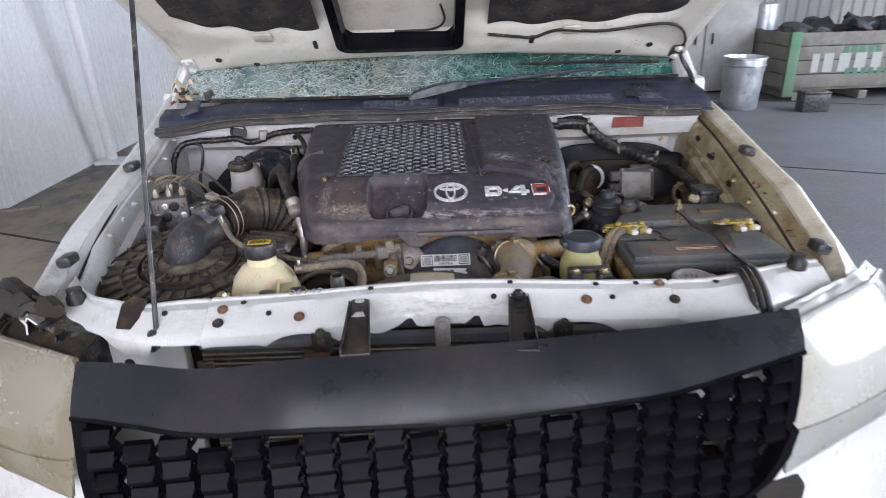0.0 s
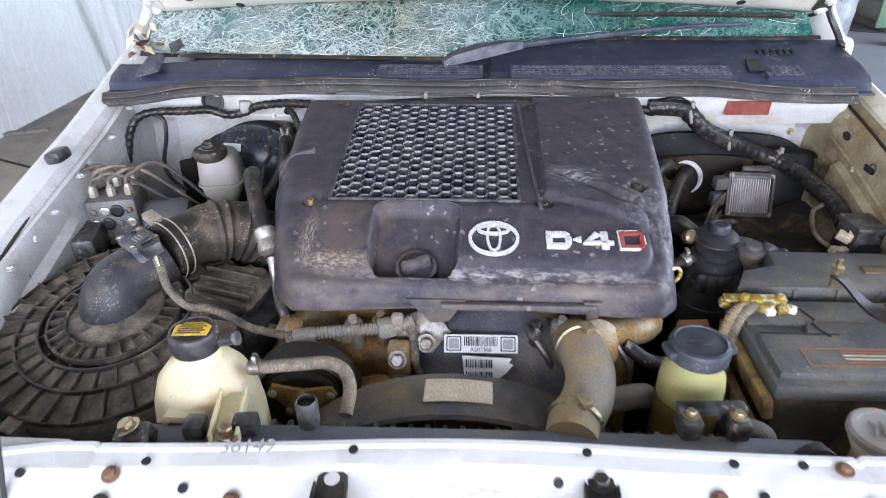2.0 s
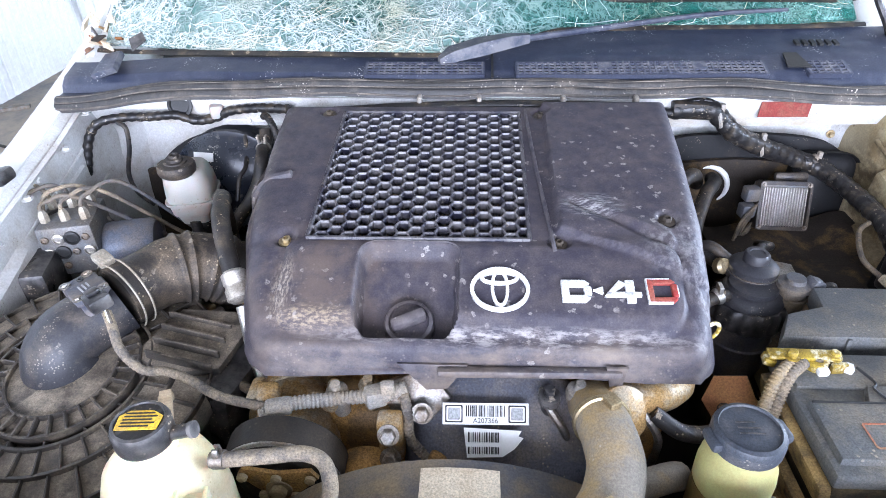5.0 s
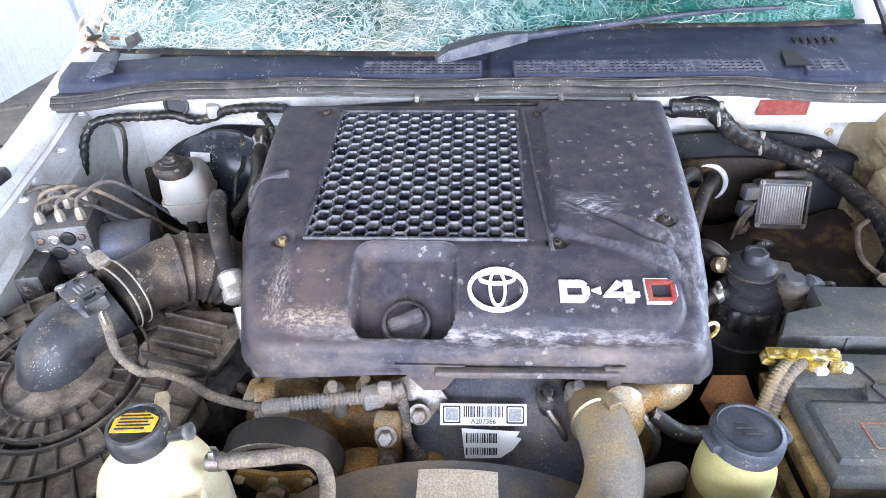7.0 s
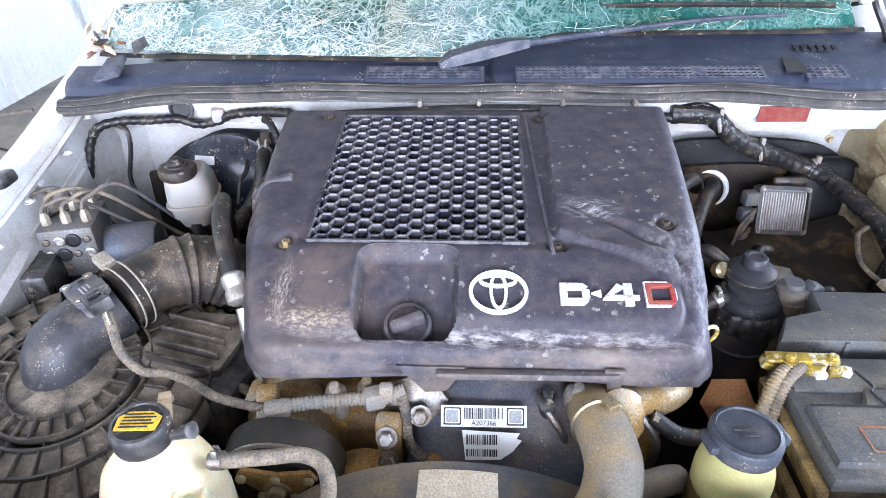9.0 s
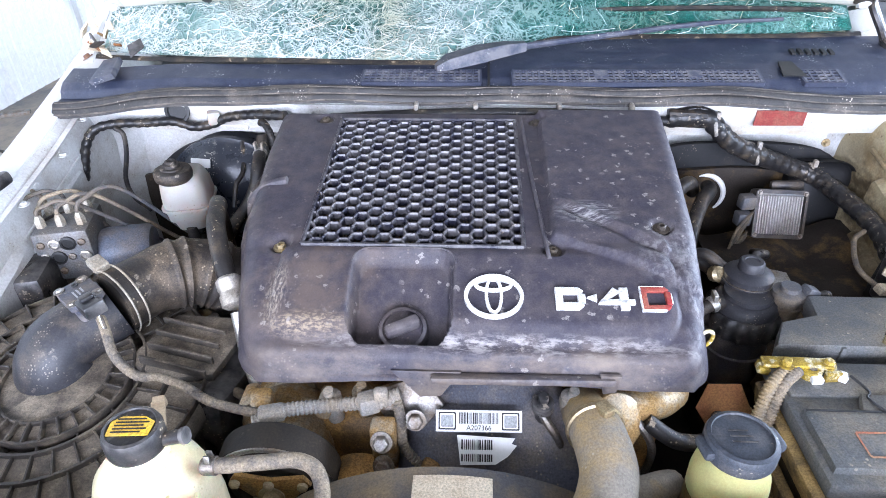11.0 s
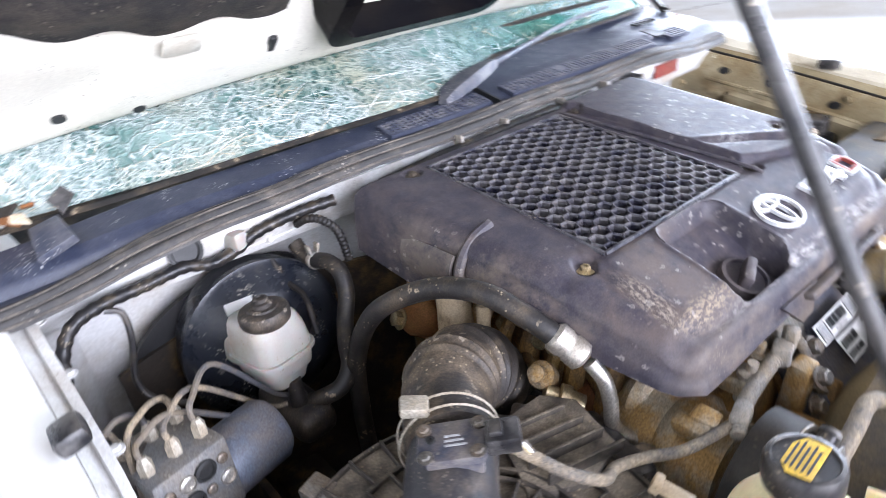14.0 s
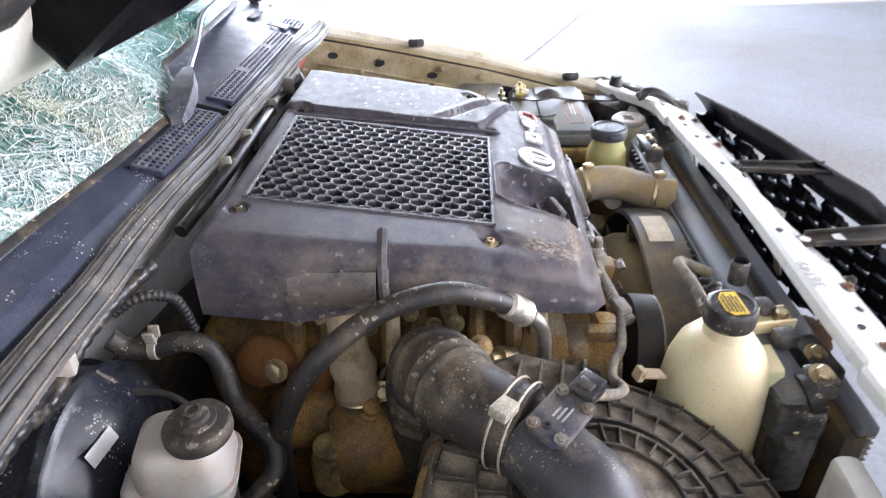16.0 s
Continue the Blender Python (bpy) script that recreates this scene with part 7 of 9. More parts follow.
            part("centre_nut", b, "tan", spider)
        elif r < 0.08:
            for k in range(3):
                a = 2 * math.pi * k / 3 + 0.4
                q = B()
                box(q, (r * 0.5, r * 0.26, 0.008), m @ pose(0, 0, 0.022, 0, 0, math.degrees(a)) @ at(r * 0.45, 0, 0), 0.002)
                part("spoke", q, "steel", p)
                q = B()
                lathe(q, [(r * 0.11, 0), (r * 0.11, 0.006), (0, 0.006)], m @ at(r * 0.62 * math.cos(a + 1), r * 0.62 * math.sin(a + 1), 0.021), 14)
                part("rivet", q, "steel", p)
    # fuel lines and injector clutter behind the timing cover
    for k in range(4):
        b = B()
        x = (-0.16, -0.125, 0.085, 0.11)[k]
        lathe(b, [(0.010, 0), (0.010, 0.03), (0.013, 0.032), (0.013, 0.042), (0.006, 0.045), (0.006, 0.055), (0, 0.055)], at(x, 1.165 + 0.01 * (k % 2), 0.96, 10, rnd.uniform(-10, 10), 0), 12)
        part("sensor", b, ("connector", "alu", "black")[k % 3], t)
    for k in (0, 3):
        b = B()
        x = 0.075 + 0.035 * k
        tube(b, [(x, 1.18, 0.99), (x + 0.01, 1.15, 0.985), (x + 0.03, 1.14, 0.95), (x + 0.03, 1.15, 0.88)], 0.005, 8)
        part("pipe", b, "steel", t)
    b = B()
    lathe(b, [(0.034, -0.03), (0.038, 0.0), (0.034, 0.03), (0.022, 0.036), (0, 0.036)], at(0.155, 1.165, 0.975, 60, 0, 20), 24)
    part("thermostat_housing", b, "alu", t)
    b = B()
    tube(b, [(0.17, 1.165, 0.99), (0.22, 1.18, 0.985), (0.25, 1.22, 0.97), (0.26, 1.30, 0.93)], 0.02, 10)
    part("outlet_pipe", b, "alu", t)
    # brackets, unions and lines that crowd the flank and the front of the engine
    for k in range(26):
        y = 1.17 + 0.30 * (k / 25)
        x = -0.262 - 0.055 * rnd.random()
        z = 0.86 + 0.13 * rnd.random()
        b = B()
        kind = k % 4
        if kind == 0:
            slab(b, [(-0.018, -0.03), (0.018, -0.03), (0.014, 0.012), (0.006, 0.03), (-0.010, 0.028), (-0.018, 0.008)], 0.005, at(x, y, z, rnd.uniform(30, 90), rnd.uniform(-20, 20), rnd.uniform(-60, 40)), 0.0015)
            part("flank_bracket", b, rnd.choice(("alu", "engine", "dark_steel")), t)
        elif kind == 1:
            lathe(b, [(0.012, 0), (0.012, 0.016), (0.016, 0.017), (0.016, 0.028), (0.010, 0.030), (0.010, 0.044), (0.006, 0.046), (0, 0.046)], at(x, y, z, rnd.uniform(-50, 20), rnd.uniform(-70, -10), 0), 12)
            part("union", b, rnd.choice(("alu", "zinc", "engine")), t)
        elif kind == 2:
            p0 = Vector((x + 0.03, y, z))
            tube(b, [p0, p0 + Vector((-0.025, 0.006, 0.025)), p0 + Vector((-0.045, 0.02, 0.01)), p0 + Vector((-0.05, 0.03, -0.04)), p0 + Vector((-0.04, 0.035, -0.10))], rnd.choice((0.003, 0.0045, 0.0065)), 8)
            part("line", b, rnd.choice(("wire", "steel", "beige", "rubber")), t)
        else:
            bolt(b, at(x - 0.01, y, z, rnd.uniform(-20, 20), -60, 0), 0.009, 0.010, 1.5)
            part("bolt", b, rnd.choice(("zinc", "rust", "steel")), t)
    b = B()
    tube(b, [(-0.292, 1.425, 1.045), (-0.296, 1.428, 0.99), (-0.300, 1.432, 0.92), (-0.30, 1.44, 0.84)], 0.009, 10)
    part("drain_pipe", b, "beige", t, "dusty pale vertical pipe")
    b = B()
    lathe(b, [(0.030, -0.04), (0.030, 0.0), (0.024, 0.012), (0.024, 0.026), (0.016, 0.032), (0, 0.033)], at(-0.345, 1.513, 0.845), 18)
    part("actuator", b, "filter_clay", t)
    for p, s_, r_ in (((-0.270, 1.60, 0.945), (0.05, 0.075, 0.07), 15), ((-0.262, 1.545, 0.91), (0.05, 0.06, 0.08), -10)):
        b = B()
        box(b, s_, at(*p, 12, 10, r_), 0.03, 4)
        for v in b.verts:
            v.co += 0.010 * noise.noise_vector(v.co * 22)
        part("heat_shield", b, "orange", t, "rust-orange heat shield")
    b = B()
    bolt(b, at(-0.325, 1.57, 0.98, -10, -60, 0), 0.011, 0.012, 1.4)
    part("bolt", b, "zinc", t)
    # dipstick loop
    b = B()
    tube(b, [(0.268 + 0.010 * math.cos(a), 1.21 + 0.004 * math.cos(a), 1.057 + 0.011 * math.sin(a)) for a in [-1.9 + 0.6 * k for k in range(11)]] + [(0.268, 1.215, 0.997)], 0.0024, 8)
    part("dipstick", b, "brass", t, "dull yellow dipstick loop")


def air_cleaner():
    t = thing("air_cleaner", (-0.50, 1.19, 0.80), "round dusty black air cleaner with ribbed lid and intake hose", "air cleaner")
    c = (-0.512, 1.187)
    R = 0.186
    m = at(c[0], c[1], 0.0, 0, 0, 0)
    tilt = at(c[0], c[1] + 0.006, 0.970, 9.0, -1.5, 0)
    b = B()
    lathe(b, [(R * 0.86, -0.20), (R * 0.93, -0.06), (R * 0.97, -0.035), (R, -0.030), (R, -0.014), (R * 0.975, -0.008), (R * 0.95, -0.002), (R * 0.74, 0.004), (R * 0.735, 0.004), (R * 0.72, 0.006), (R * 0.56, 0.010), (R * 0.555, 0.0), (R * 0.50, 0.0), (R * 0.495, 0.013), (R * 0.36, 0.016), (0, 0.018)], tilt, 80)
    lid = part("lid", b, "filter", t)
    for r, h0, h1, th in ((0.965, -0.006, 0.003, 0.0016), (0.735, 0.003, 0.012, 0.0018), (0.565, 0.006, 0.017, 0.0018), (0.495, 0.006, 0.020, 0.0018), (0.36, 0.012, 0.022, 0.0016)):
        q = B()
        lathe(q, [(r * R - th, h0), (r * R - th, h1 - 0.0006), (r * R, h1), (r * R + th, h1 - 0.0006), (r * R + th, h0)], tilt, 80, cap=(False, False))
        part("ring_wall", q, "filter_rib", lid)
    for r0, r1, z0, z1, n, off in ((0.735, 0.965, -0.004, 0.005, 30, 0.0), (0.565, 0.735, 0.002, 0.011, 30, 0.1), (0.36, 0.495, 0.010, 0.020, 28, 0.05), (0.50, 0.56, -0.004, 0.010, 14, 0.0)):
        for k in range(n):
            a = 2 * math.pi * k / n + off
            q = B()
            rm = (r0 + r1) / 2 * R
            box(q, ((r1 - r0) * R, 0.0026, (z1 - z0) + 0.006), tilt @ at(rm * math.cos(a), rm * math.sin(a), (z0 + z1) / 2, 0, math.degrees((z1 - z0) * 0.35 / ((r1 - r0) * R)) * 0.6, math.degrees(a)), 0.0006, 1)
            part("rib", q, "filter_rib", lid)
    for k in range(5):
        a = radians(35 + 72 * k)
        q = B()
        box(q, (0.03, 0.028, 0.045), tilt @ at(R * 1.01 * math.cos(a), R * 1.01 * math.sin(a), -0.022, 0, 0, math.degrees(a)), 0.004)
        part("clip", q, "steel", lid)
    # outlet dome that turns into the sensor tube
    axis = [(-0.526, 1.212, 0.950), (-0.526, 1.213, 0.975), (-0.523, 1.217, 0.996), (-0.515, 1.228, 1.012), (-0.494, 1.252, 1.022), (-0.469, 1.278, 1.030)]
    b = B()
    tube(b, axis, lambda s: 0.050 - 0.008 * ease(0.2, 0.8, s), 28, 6)
    part("outlet_elbow", b, "elbow", t, "smooth black outlet elbow")
    b = B()
    q = at(-0.487, 1.249, 1.077, 6, -4, -40)
    slab(b, [(-0.030, -0.012), (-0.022, -0.021), (0.024, -0.021), (0.030, -0.012), (0.030, 0.012), (0.022, 0.021), (-0.022, 0.021), (-0.030, 0.012)], 0.009, q, 0.0015)
    slab(b, rounded(0.046, 0.034, 0.006, 3), 0.036, q @ at(0, 0, -0.006))
    maf = part("flow_sensor", b, "sensor_blue", t, "blue-black air flow sensor plate with plug")
    for k in range(3):
        b = B()
        slab(b, [(-0.010, -0.0010), (0.009 - 0.003 * k, -0.0010), (0.009 - 0.003 * k, 0.0010), (-0.010, 0.0010)], 0.0008, q @ at(0.004, -0.006 + 0.005 * k, 0.0006))
        part("print_bar", b, "grey_ink", maf)
    b = B()
    lathe(b, [(0.004, 0), (0.004, 0.002), (0.002, 0.002), (0.002, 0.0005), (0, 0.0005)], q @ at(-0.018, 0.002, 0), 14)
    part("vent", b, "ink_and_shade", maf)
    b = B()
    box(b, (0.030, 0.026, 0.018), q @ at(0.043, -0.002, -0.002), 0.003)
    box(b, (0.012, 0.016, 0.006), q @ at(0.038, -0.002, 0.009), 0.002)
    part("plug", b, "black", maf)
    for dx, dy in ((-0.024, 0.013), (0.022, -0.016), (-0.022, -0.016), (0.024, 0.014)):
        b = B()
        bolt(b, q @ at(dx, dy, 0.0), 0.0045, 0.002)
        part("screw", b, "steel", maf)
    # ribbed hose to the turbo
    hose = [(-0.469, 1.278, 1.036), (-0.452, 1.305, 1.037), (-0.425, 1.338, 1.037), (-0.390, 1.362, 1.030), (-0.355, 1.376, 1.008), (-0.332, 1.384, 0.965), (-0.325, 1.388, 0.91), (-0.32, 1.39, 0.82)]
    b = B()

    def ribbed(s):
        base = 0.043 + 0.004 * ease(0.2, 0.3, s)
        for c0 in (0.33, 0.38, 0.47, 0.52, 0.57, 0.64, 0.70, 0.76, 0.84):
            base += 0.0045 * math.exp(-((s - c0) / 0.012) ** 2)
        return base
    tube(b, hose, ribbed, 28, 18)
    part("intake_hose", b, "bellows", t, "dusty ribbed rubber intake hose")
    p = smooth_path(hose, 8)
    for k, kk in ((1, 0.0), (5, 0.0)):
        a, c2 = p[k], p[k + 1]
        d = (c2 - a).normalized()
        rot = d.to_track_quat("Z", "Y").to_matrix().to_4x4()
        b = B()
        lathe(b, [(0.0475, -0.0016), (0.0490, 0), (0.0475, 0.0016)], Matrix.Translation(a) @ rot, 36, cap=(False, False))
        part("clamp_wire", b, "clamp", t, "dull wire hose clamp")
    b = B()
    box(b, (0.026, 0.020, 0.012), at(-0.487, 1.300, 1.083, 5, 10, -35), 0.003)
    part("clamp_lug", b, "clamp", t)
    # ragged flat bracket and the snorkel box beside it
    b = B()
    box(b, (0.11, 0.11, 0.14), at(-0.352, 1.235, 0.905, 0, 8, -14), 0.012)
    part("resonator", b, "black", t)
    b = B()
    slab(b, [(-0.06, -0.03), (0.0, -0.045), (0.055, -0.02), (0.06, 0.05), (0.03, 0.075), (-0.04, 0.06)], 0.012, at(-0.372, 1.235, 0.992, 6, 6, -10), 0.003)
    part("bracket_plate", b, "filter", t)
    for k in range(4):
        b = B()
        box(b, (0.09, 0.004, 0.014), at(-0.37, 1.205 + 0.025 * k, 0.996, 6, 6, -10), 0.001)
        part("rib", b, "filter", t)
    # moulded cage on the far flank
    for k in range(4):
        b = B()
        tube(b, [(-0.46 + 0.03 * k, 1.335, 0.97), (-0.47 + 0.03 * k, 1.375, 0.955), (-0.465 + 0.03 * k, 1.39, 0.90)], 0.005, 6)
        part("rib", b, "filter", t)
    b = B()
    box(b, (0.15, 0.07, 0.10), at(-0.44, 1.36, 0.90, 14, 0, -8), 0.012)
    part("inlet_box", b, "filter_clay", t)


def coolant_tank():
    t = thing("coolant_tank", (-0.322, 1.04, 0.84), "yellowed plastic coolant bottle with black screw cap", "coolant bottle")
    m = at(-0.322, 1.040, 0.0, 0, 0, 0)
    b = B()
    prof = [(0.056, 0.80), (0.062, 0.81), (0.064, 0.862), (0.073, 0.864), (0.073, 0.874), (0.067, 0.877), (0.066, 0.955), (0.062, 0.985), (0.053, 1.012), (0.038, 1.031), (0.027, 1.037), (0.024, 1.055), (0.0, 1.055)]
    lathe(b, prof, m, 44)
    for v in b.verts:
        v.co.y = 1.04 + (v.co.y - 1.04) * 0.92
    body = part("bottle", b, "tank", t)
    b = B()
    out, inn = rounded(0.048, 0.095, 0.006, 3), rounded(0.034, 0.08, 0.004, 3)
    mm = at(-0.325, 0.9785, 0.955, 84, 0, 0)
    rings(b, [[mm @ Vector((x, y, z)) for x, y in o] for o, z in ((out, -0.012), (out, 0.008), (inn, 0.008), (inn, -0.004))], wrap=True)
    part("moulded_frame", b, "tank", body)
    b = B()
    box(b, (0.030, 0.075, 0.006), at(-0.268, 0.975, 1.006, 0, 0, 10), 0.002)
    box(b, (0.004, 0.075, 0.016), at(-0.282, 0.973, 1.010, 0, 0, 10), 0.001)
    box(b, (0.004, 0.075, 0.016), at(-0.254, 0.977, 1.010, 0, 0, 10), 0.001)
    part("mounting_tongue", b, "tank", body)
    b = B()
    bolt(b, at(-0.262, 0.948, 1.010), 0.008, 0.009)
    part("bolt", b, "zinc", body)
    b = B()
    lathe(b, [(0.0275, 1.052), (0.0285, 1.056), (0.0285, 1.072), (0.0265, 1.077), (0.0235, 1.078), (0.0225, 1.0765), (0.0, 1.0765)], m, 44)
    cap = part("cap", b, "black", t, "black ribbed screw cap")
    b = B()
    slab(b, [(-0.020, -0.011), (0.020, -0.011), (0.021, 0.006), (0.010, 0.0125), (-0.012, 0.0125), (-0.021, 0.006)], 0.001, at(-0.322, 1.04, 1.0778, 0, 0, 4))
    lb = part("cap_label", b, "yellow", cap, "yellow warning print")
    for k in range(5):
        b = B()
        slab(b, [(-0.016, -0.0008), (0.012 + 0.004 * (k % 2), -0.0008), (0.012 + 0.004 * (k % 2), 0.0008), (-0.016, 0.0008)], 0.0004, at(-0.322, 1.033 + 0.004 * k, 1.0783, 0, 0, 4))
        part("print_bar", b, "ink_and_shade", lb)
    b = B()
    lathe(b, [(0.007, -0.012), (0.007, 0.008), (0.0085, 0.009), (0.0085, 0.013), (0, 0.013)], at(-0.284, 1.042, 1.062, 0, 75, 0), 16)
    part("spout", b, "black", cap)
    # overflow hose to the radiator neck
    b = B()
    tube(b, [(-0.265, 1.04, 1.022), (-0.238, 1.041, 1.024), (-0.205, 1.044, 1.026), (-0.172, 1.048, 1.026), (-0.151, 1.042, 1.02), (-0.142, 1.023, 1.008), (-0.143, 0.995, 0.995)], 0.0080, 12)
    solo("overflow_hose", b, "hose_mud", "dusty grey rubber overflow hose to the radiator", "hose")
    b = B()
    lathe(b, [(0.0078, -0.006), (0.0096, -0.006), (0.0096, 0.006), (0.0078, 0.006)], at(-0.256, 1.0405, 1.0228, 0, 86, 0), 20, cap=(False, False))
    for dy in (-0.004, 0.004):
        box(b, (0.006, 0.003, 0.010), at(-0.256, 1.0405 + dy, 1.036, dy * 3000, 0, 0), 0.0008)
    solo("hose_clamp", b, "steel", "steel spring clamp on the overflow hose", "clamp")


def radiator():
    t = thing("radiator", (0, 0.975, 0.6), "black radiator with dusty plastic top tank and fan shroud", "radiator")
    b = B()
    rings(b, [[Vector((x, y + 0.968 + 0.012 * x, z + 0.968 - 0.006 * abs(x / 0.38) ** 3)) for y, z in rounded(0.038, 0.060, 0.016, 5)] for x in [-0.38 + 0.04 * k for k in range(20)]])
    part("top_tank", b, "rad_tank", t)
    b = B()
    box(b, (0.76, 0.045, 0.014), at(0, 0.968, 0.975, 0, 0, 0.8), 0.004)
    part("tank_flange", b, "rad_tank", t)
    b = B()
    box(b, (0.74, 0.035, 0.44), at(0, 0.972, 0.755), 0.004)
    part("core", b, "rad", t)
    for k in range(34):
        b = B()
        box(b, (0.006, 0.014, 0.008), at(-0.33 + 0.02 * k, 0.996, 0.974 + 0.0, 0, 0, 0), 0.001, 1)
        part("crimp", b, "black", t)
    for x, w in ((-0.368, 0.05), (0.362, 0.05)):
        b = B()
        box(b, (w, 0.06, 0.05), at(x, 0.965, 0.955, 0, 0, 0), 0.012)
        part("end_bracket", b, "black", t)
        b = B()
        lathe(b, [(0.024, -0.008), (0.024, 0.008), (0.016, 0.010), (0.015, 0.006), (0, 0.006)], at(x, 0.952, 0.985, 70, 0, 0), 22)
        part("bush", b, "rubber", t)
    b = B()
    lathe(b, [(0.012, 0), (0.0125, 0.03), (0.010, 0.034), (0.010, 0.026), (0, 0.026)], at(-0.178, 0.972, 1.005), 18)
    part("filler_neck", b, "black", t)
    for p, sz in (((-0.245, 0.962, 1.010), (0.028, 0.022, 0.022)), ((-0.300, 0.958, 1.008), (0.024, 0.026, 0.020)), ((-0.365, 0.945, 1.0), (0.034, 0.03, 0.028)), ((-0.30, 0.915, 0.962), (0.07, 0.035, 0.05)), ((-0.345, 0.935, 0.91), (0.05, 0.045, 0.07)), ((-0.38, 0.965, 0.90), (0.04, 0.04, 0.09))):
        b = B()
        box(b, sz, at(*p, 0, 0, 6), 0.005)
        tb = part("tab", b, "black", t)
        if sz[0] > 0.03:
            b = B()
            bolt(b, at(p[0] - 0.004, p[1] + sz[1] * 0.1, p[2] + sz[2] * 0.5, 0, -20, 0), 0.009, 0.008, 1.5)
            part("bolt", b, "zinc", tb)
    # fan shroud: a wide ring
    c = (-0.02, 1.035, 0.727)
    b = B()
    n = 60
    loops = []
    for r, y in ((0.262, 1.0), (0.268, 1.002), (0.270, 1.03), (0.269, 1.070), (0.262, 1.072), (0.262, 1.0)):
        loops.append([(c[0] + r * math.cos(2 * math.pi * k / n), y, c[2] + r * math.sin(2 * math.pi * k / n)) for k in range(n)])
    rings(b, loops, cap=(False, False))
    sh = part("fan_shroud", b, "shroud", t, "dusty grey-black fan shroud")
    b = B()
    box(b, (0.70, 0.010, 0.40), at(0, 0.998, 0.745), 0.004)
    part("shroud_plate", b, "shroud", sh)
    b = B()
    sheet(b, lambda u, v: (c[0] + 0.2712 * math.sin(-0.135 + 0.30 * u), 1.020 + 0.038 * v, c[2] + 0.2712 * math.cos(-0.135 + 0.30 * u)), 8, 2)
    part("sticker", b, "cream", sh, "faded cream sticker")
    # clay-dusted bowl behind the fan
    b = B()
    lathe(b, [(0.225, -0.03), (0.226, 0.0), (0.218, 0.020), (0.195, 0.038), (0.12, 0.052), (0, 0.056)], at(c[0], 1.075, c[2], -90, 0, 0), 48)
    part("rear_bowl", b, "tan", sh, "smooth clay-dusted bowl")
    # fan
    b = B()
    lathe(b, [(0.08, -0.02), (0.085, 0.02), (0.06, 0.03), (0.0, 0.032)], at(c[0], 1.06, c[2], -90, 0, 0), 30)
    fan = part("fan_hub", b, "alu", t)
    for k in range(9):
        b = B()
        a = 2 * math.pi * k / 9 + 0.2
        mm = Matrix.Translation((c[0], 1.05, c[2])) @ Euler((0, a, 0)).to_matrix().to_4x4()
        sheet(b, lambda u, v: mm @ Vector((0.07 + 0.18 * u, (v - 0.5) * 0.05, (v - 0.5) * (0.06 + 0.05 * u))), 6, 3)
        thicken(b, 0.003)
        part("blade", b, "tan", fan)
    # top hose
    t2 = thing("radiator_hose", (0.12, 1.06, 0.98), "mud-coated upper radiator hose with wire clamps", "hose")
    b = B()
    path = [(0.136, 1.165, 0.982), (0.138, 1.132, 0.994), (0.142, 1.098, 0.999), (0.143, 1.066, 0.997), (0.134, 1.034, 0.990), (0.118, 1.006, 0.986), (0.110, 0.975, 0.986)]
    tube(b, path, 0.030, 22, 8)
    part("hose", b, "hose_clay", t2)
    for i in (9, 40):
        p = smooth_path(path, 8)
        a = p[i]
        rot = (p[i + 1] - p[i]).to_track_quat("Z", "Y").to_matrix().to_4x4()
        b = B()
        lathe(b, [(0.0305, -0.004), (0.033, -0.003), (0.033, 0.003), (0.0305, 0.004)], Matrix.Translation(a) @ rot, 28, cap=(False, False))
        cl = part("clamp", b, "zinc", t2)
        b = B()
        box(b, (0.014, 0.018, 0.01), Matrix.Translation(a + Vector((0.006, -0.004, 0.035))) @ pose(0, 0, 0, 0, 0, 25), 0.002)
        part("clamp_ear", b, "zinc", cl)
    b = B()
    tube(b, [(0.135, 1.075, 0.965), (0.17, 1.075, 0.955), (0.21, 1.09, 0.95), (0.225, 1.10, 0.94)], 0.016, 12)
    part("branch_hose", b, "hose_clay", t2)
    # hood latch plate mounts
    for x in (0.235, 0.285):
        b = B()
        box(b, (0.024, 0.030, 0.026), at(x, 0.985, 1.010, 0, 0, 3), 0.005)
        part("mount_foot", b, "black", t)
        b = B()
        bolt(b, at(x, 0.985, 1.023), 0.006, 0.005)
        part("bolt", b, "zinc", t)
    b = B()
    box(b, (0.075, 0.016, 0.010), at(0.26, 0.997, 1.022, 0, 0, 3), 0.003)
    part("mount_bridge", b, "black", t)


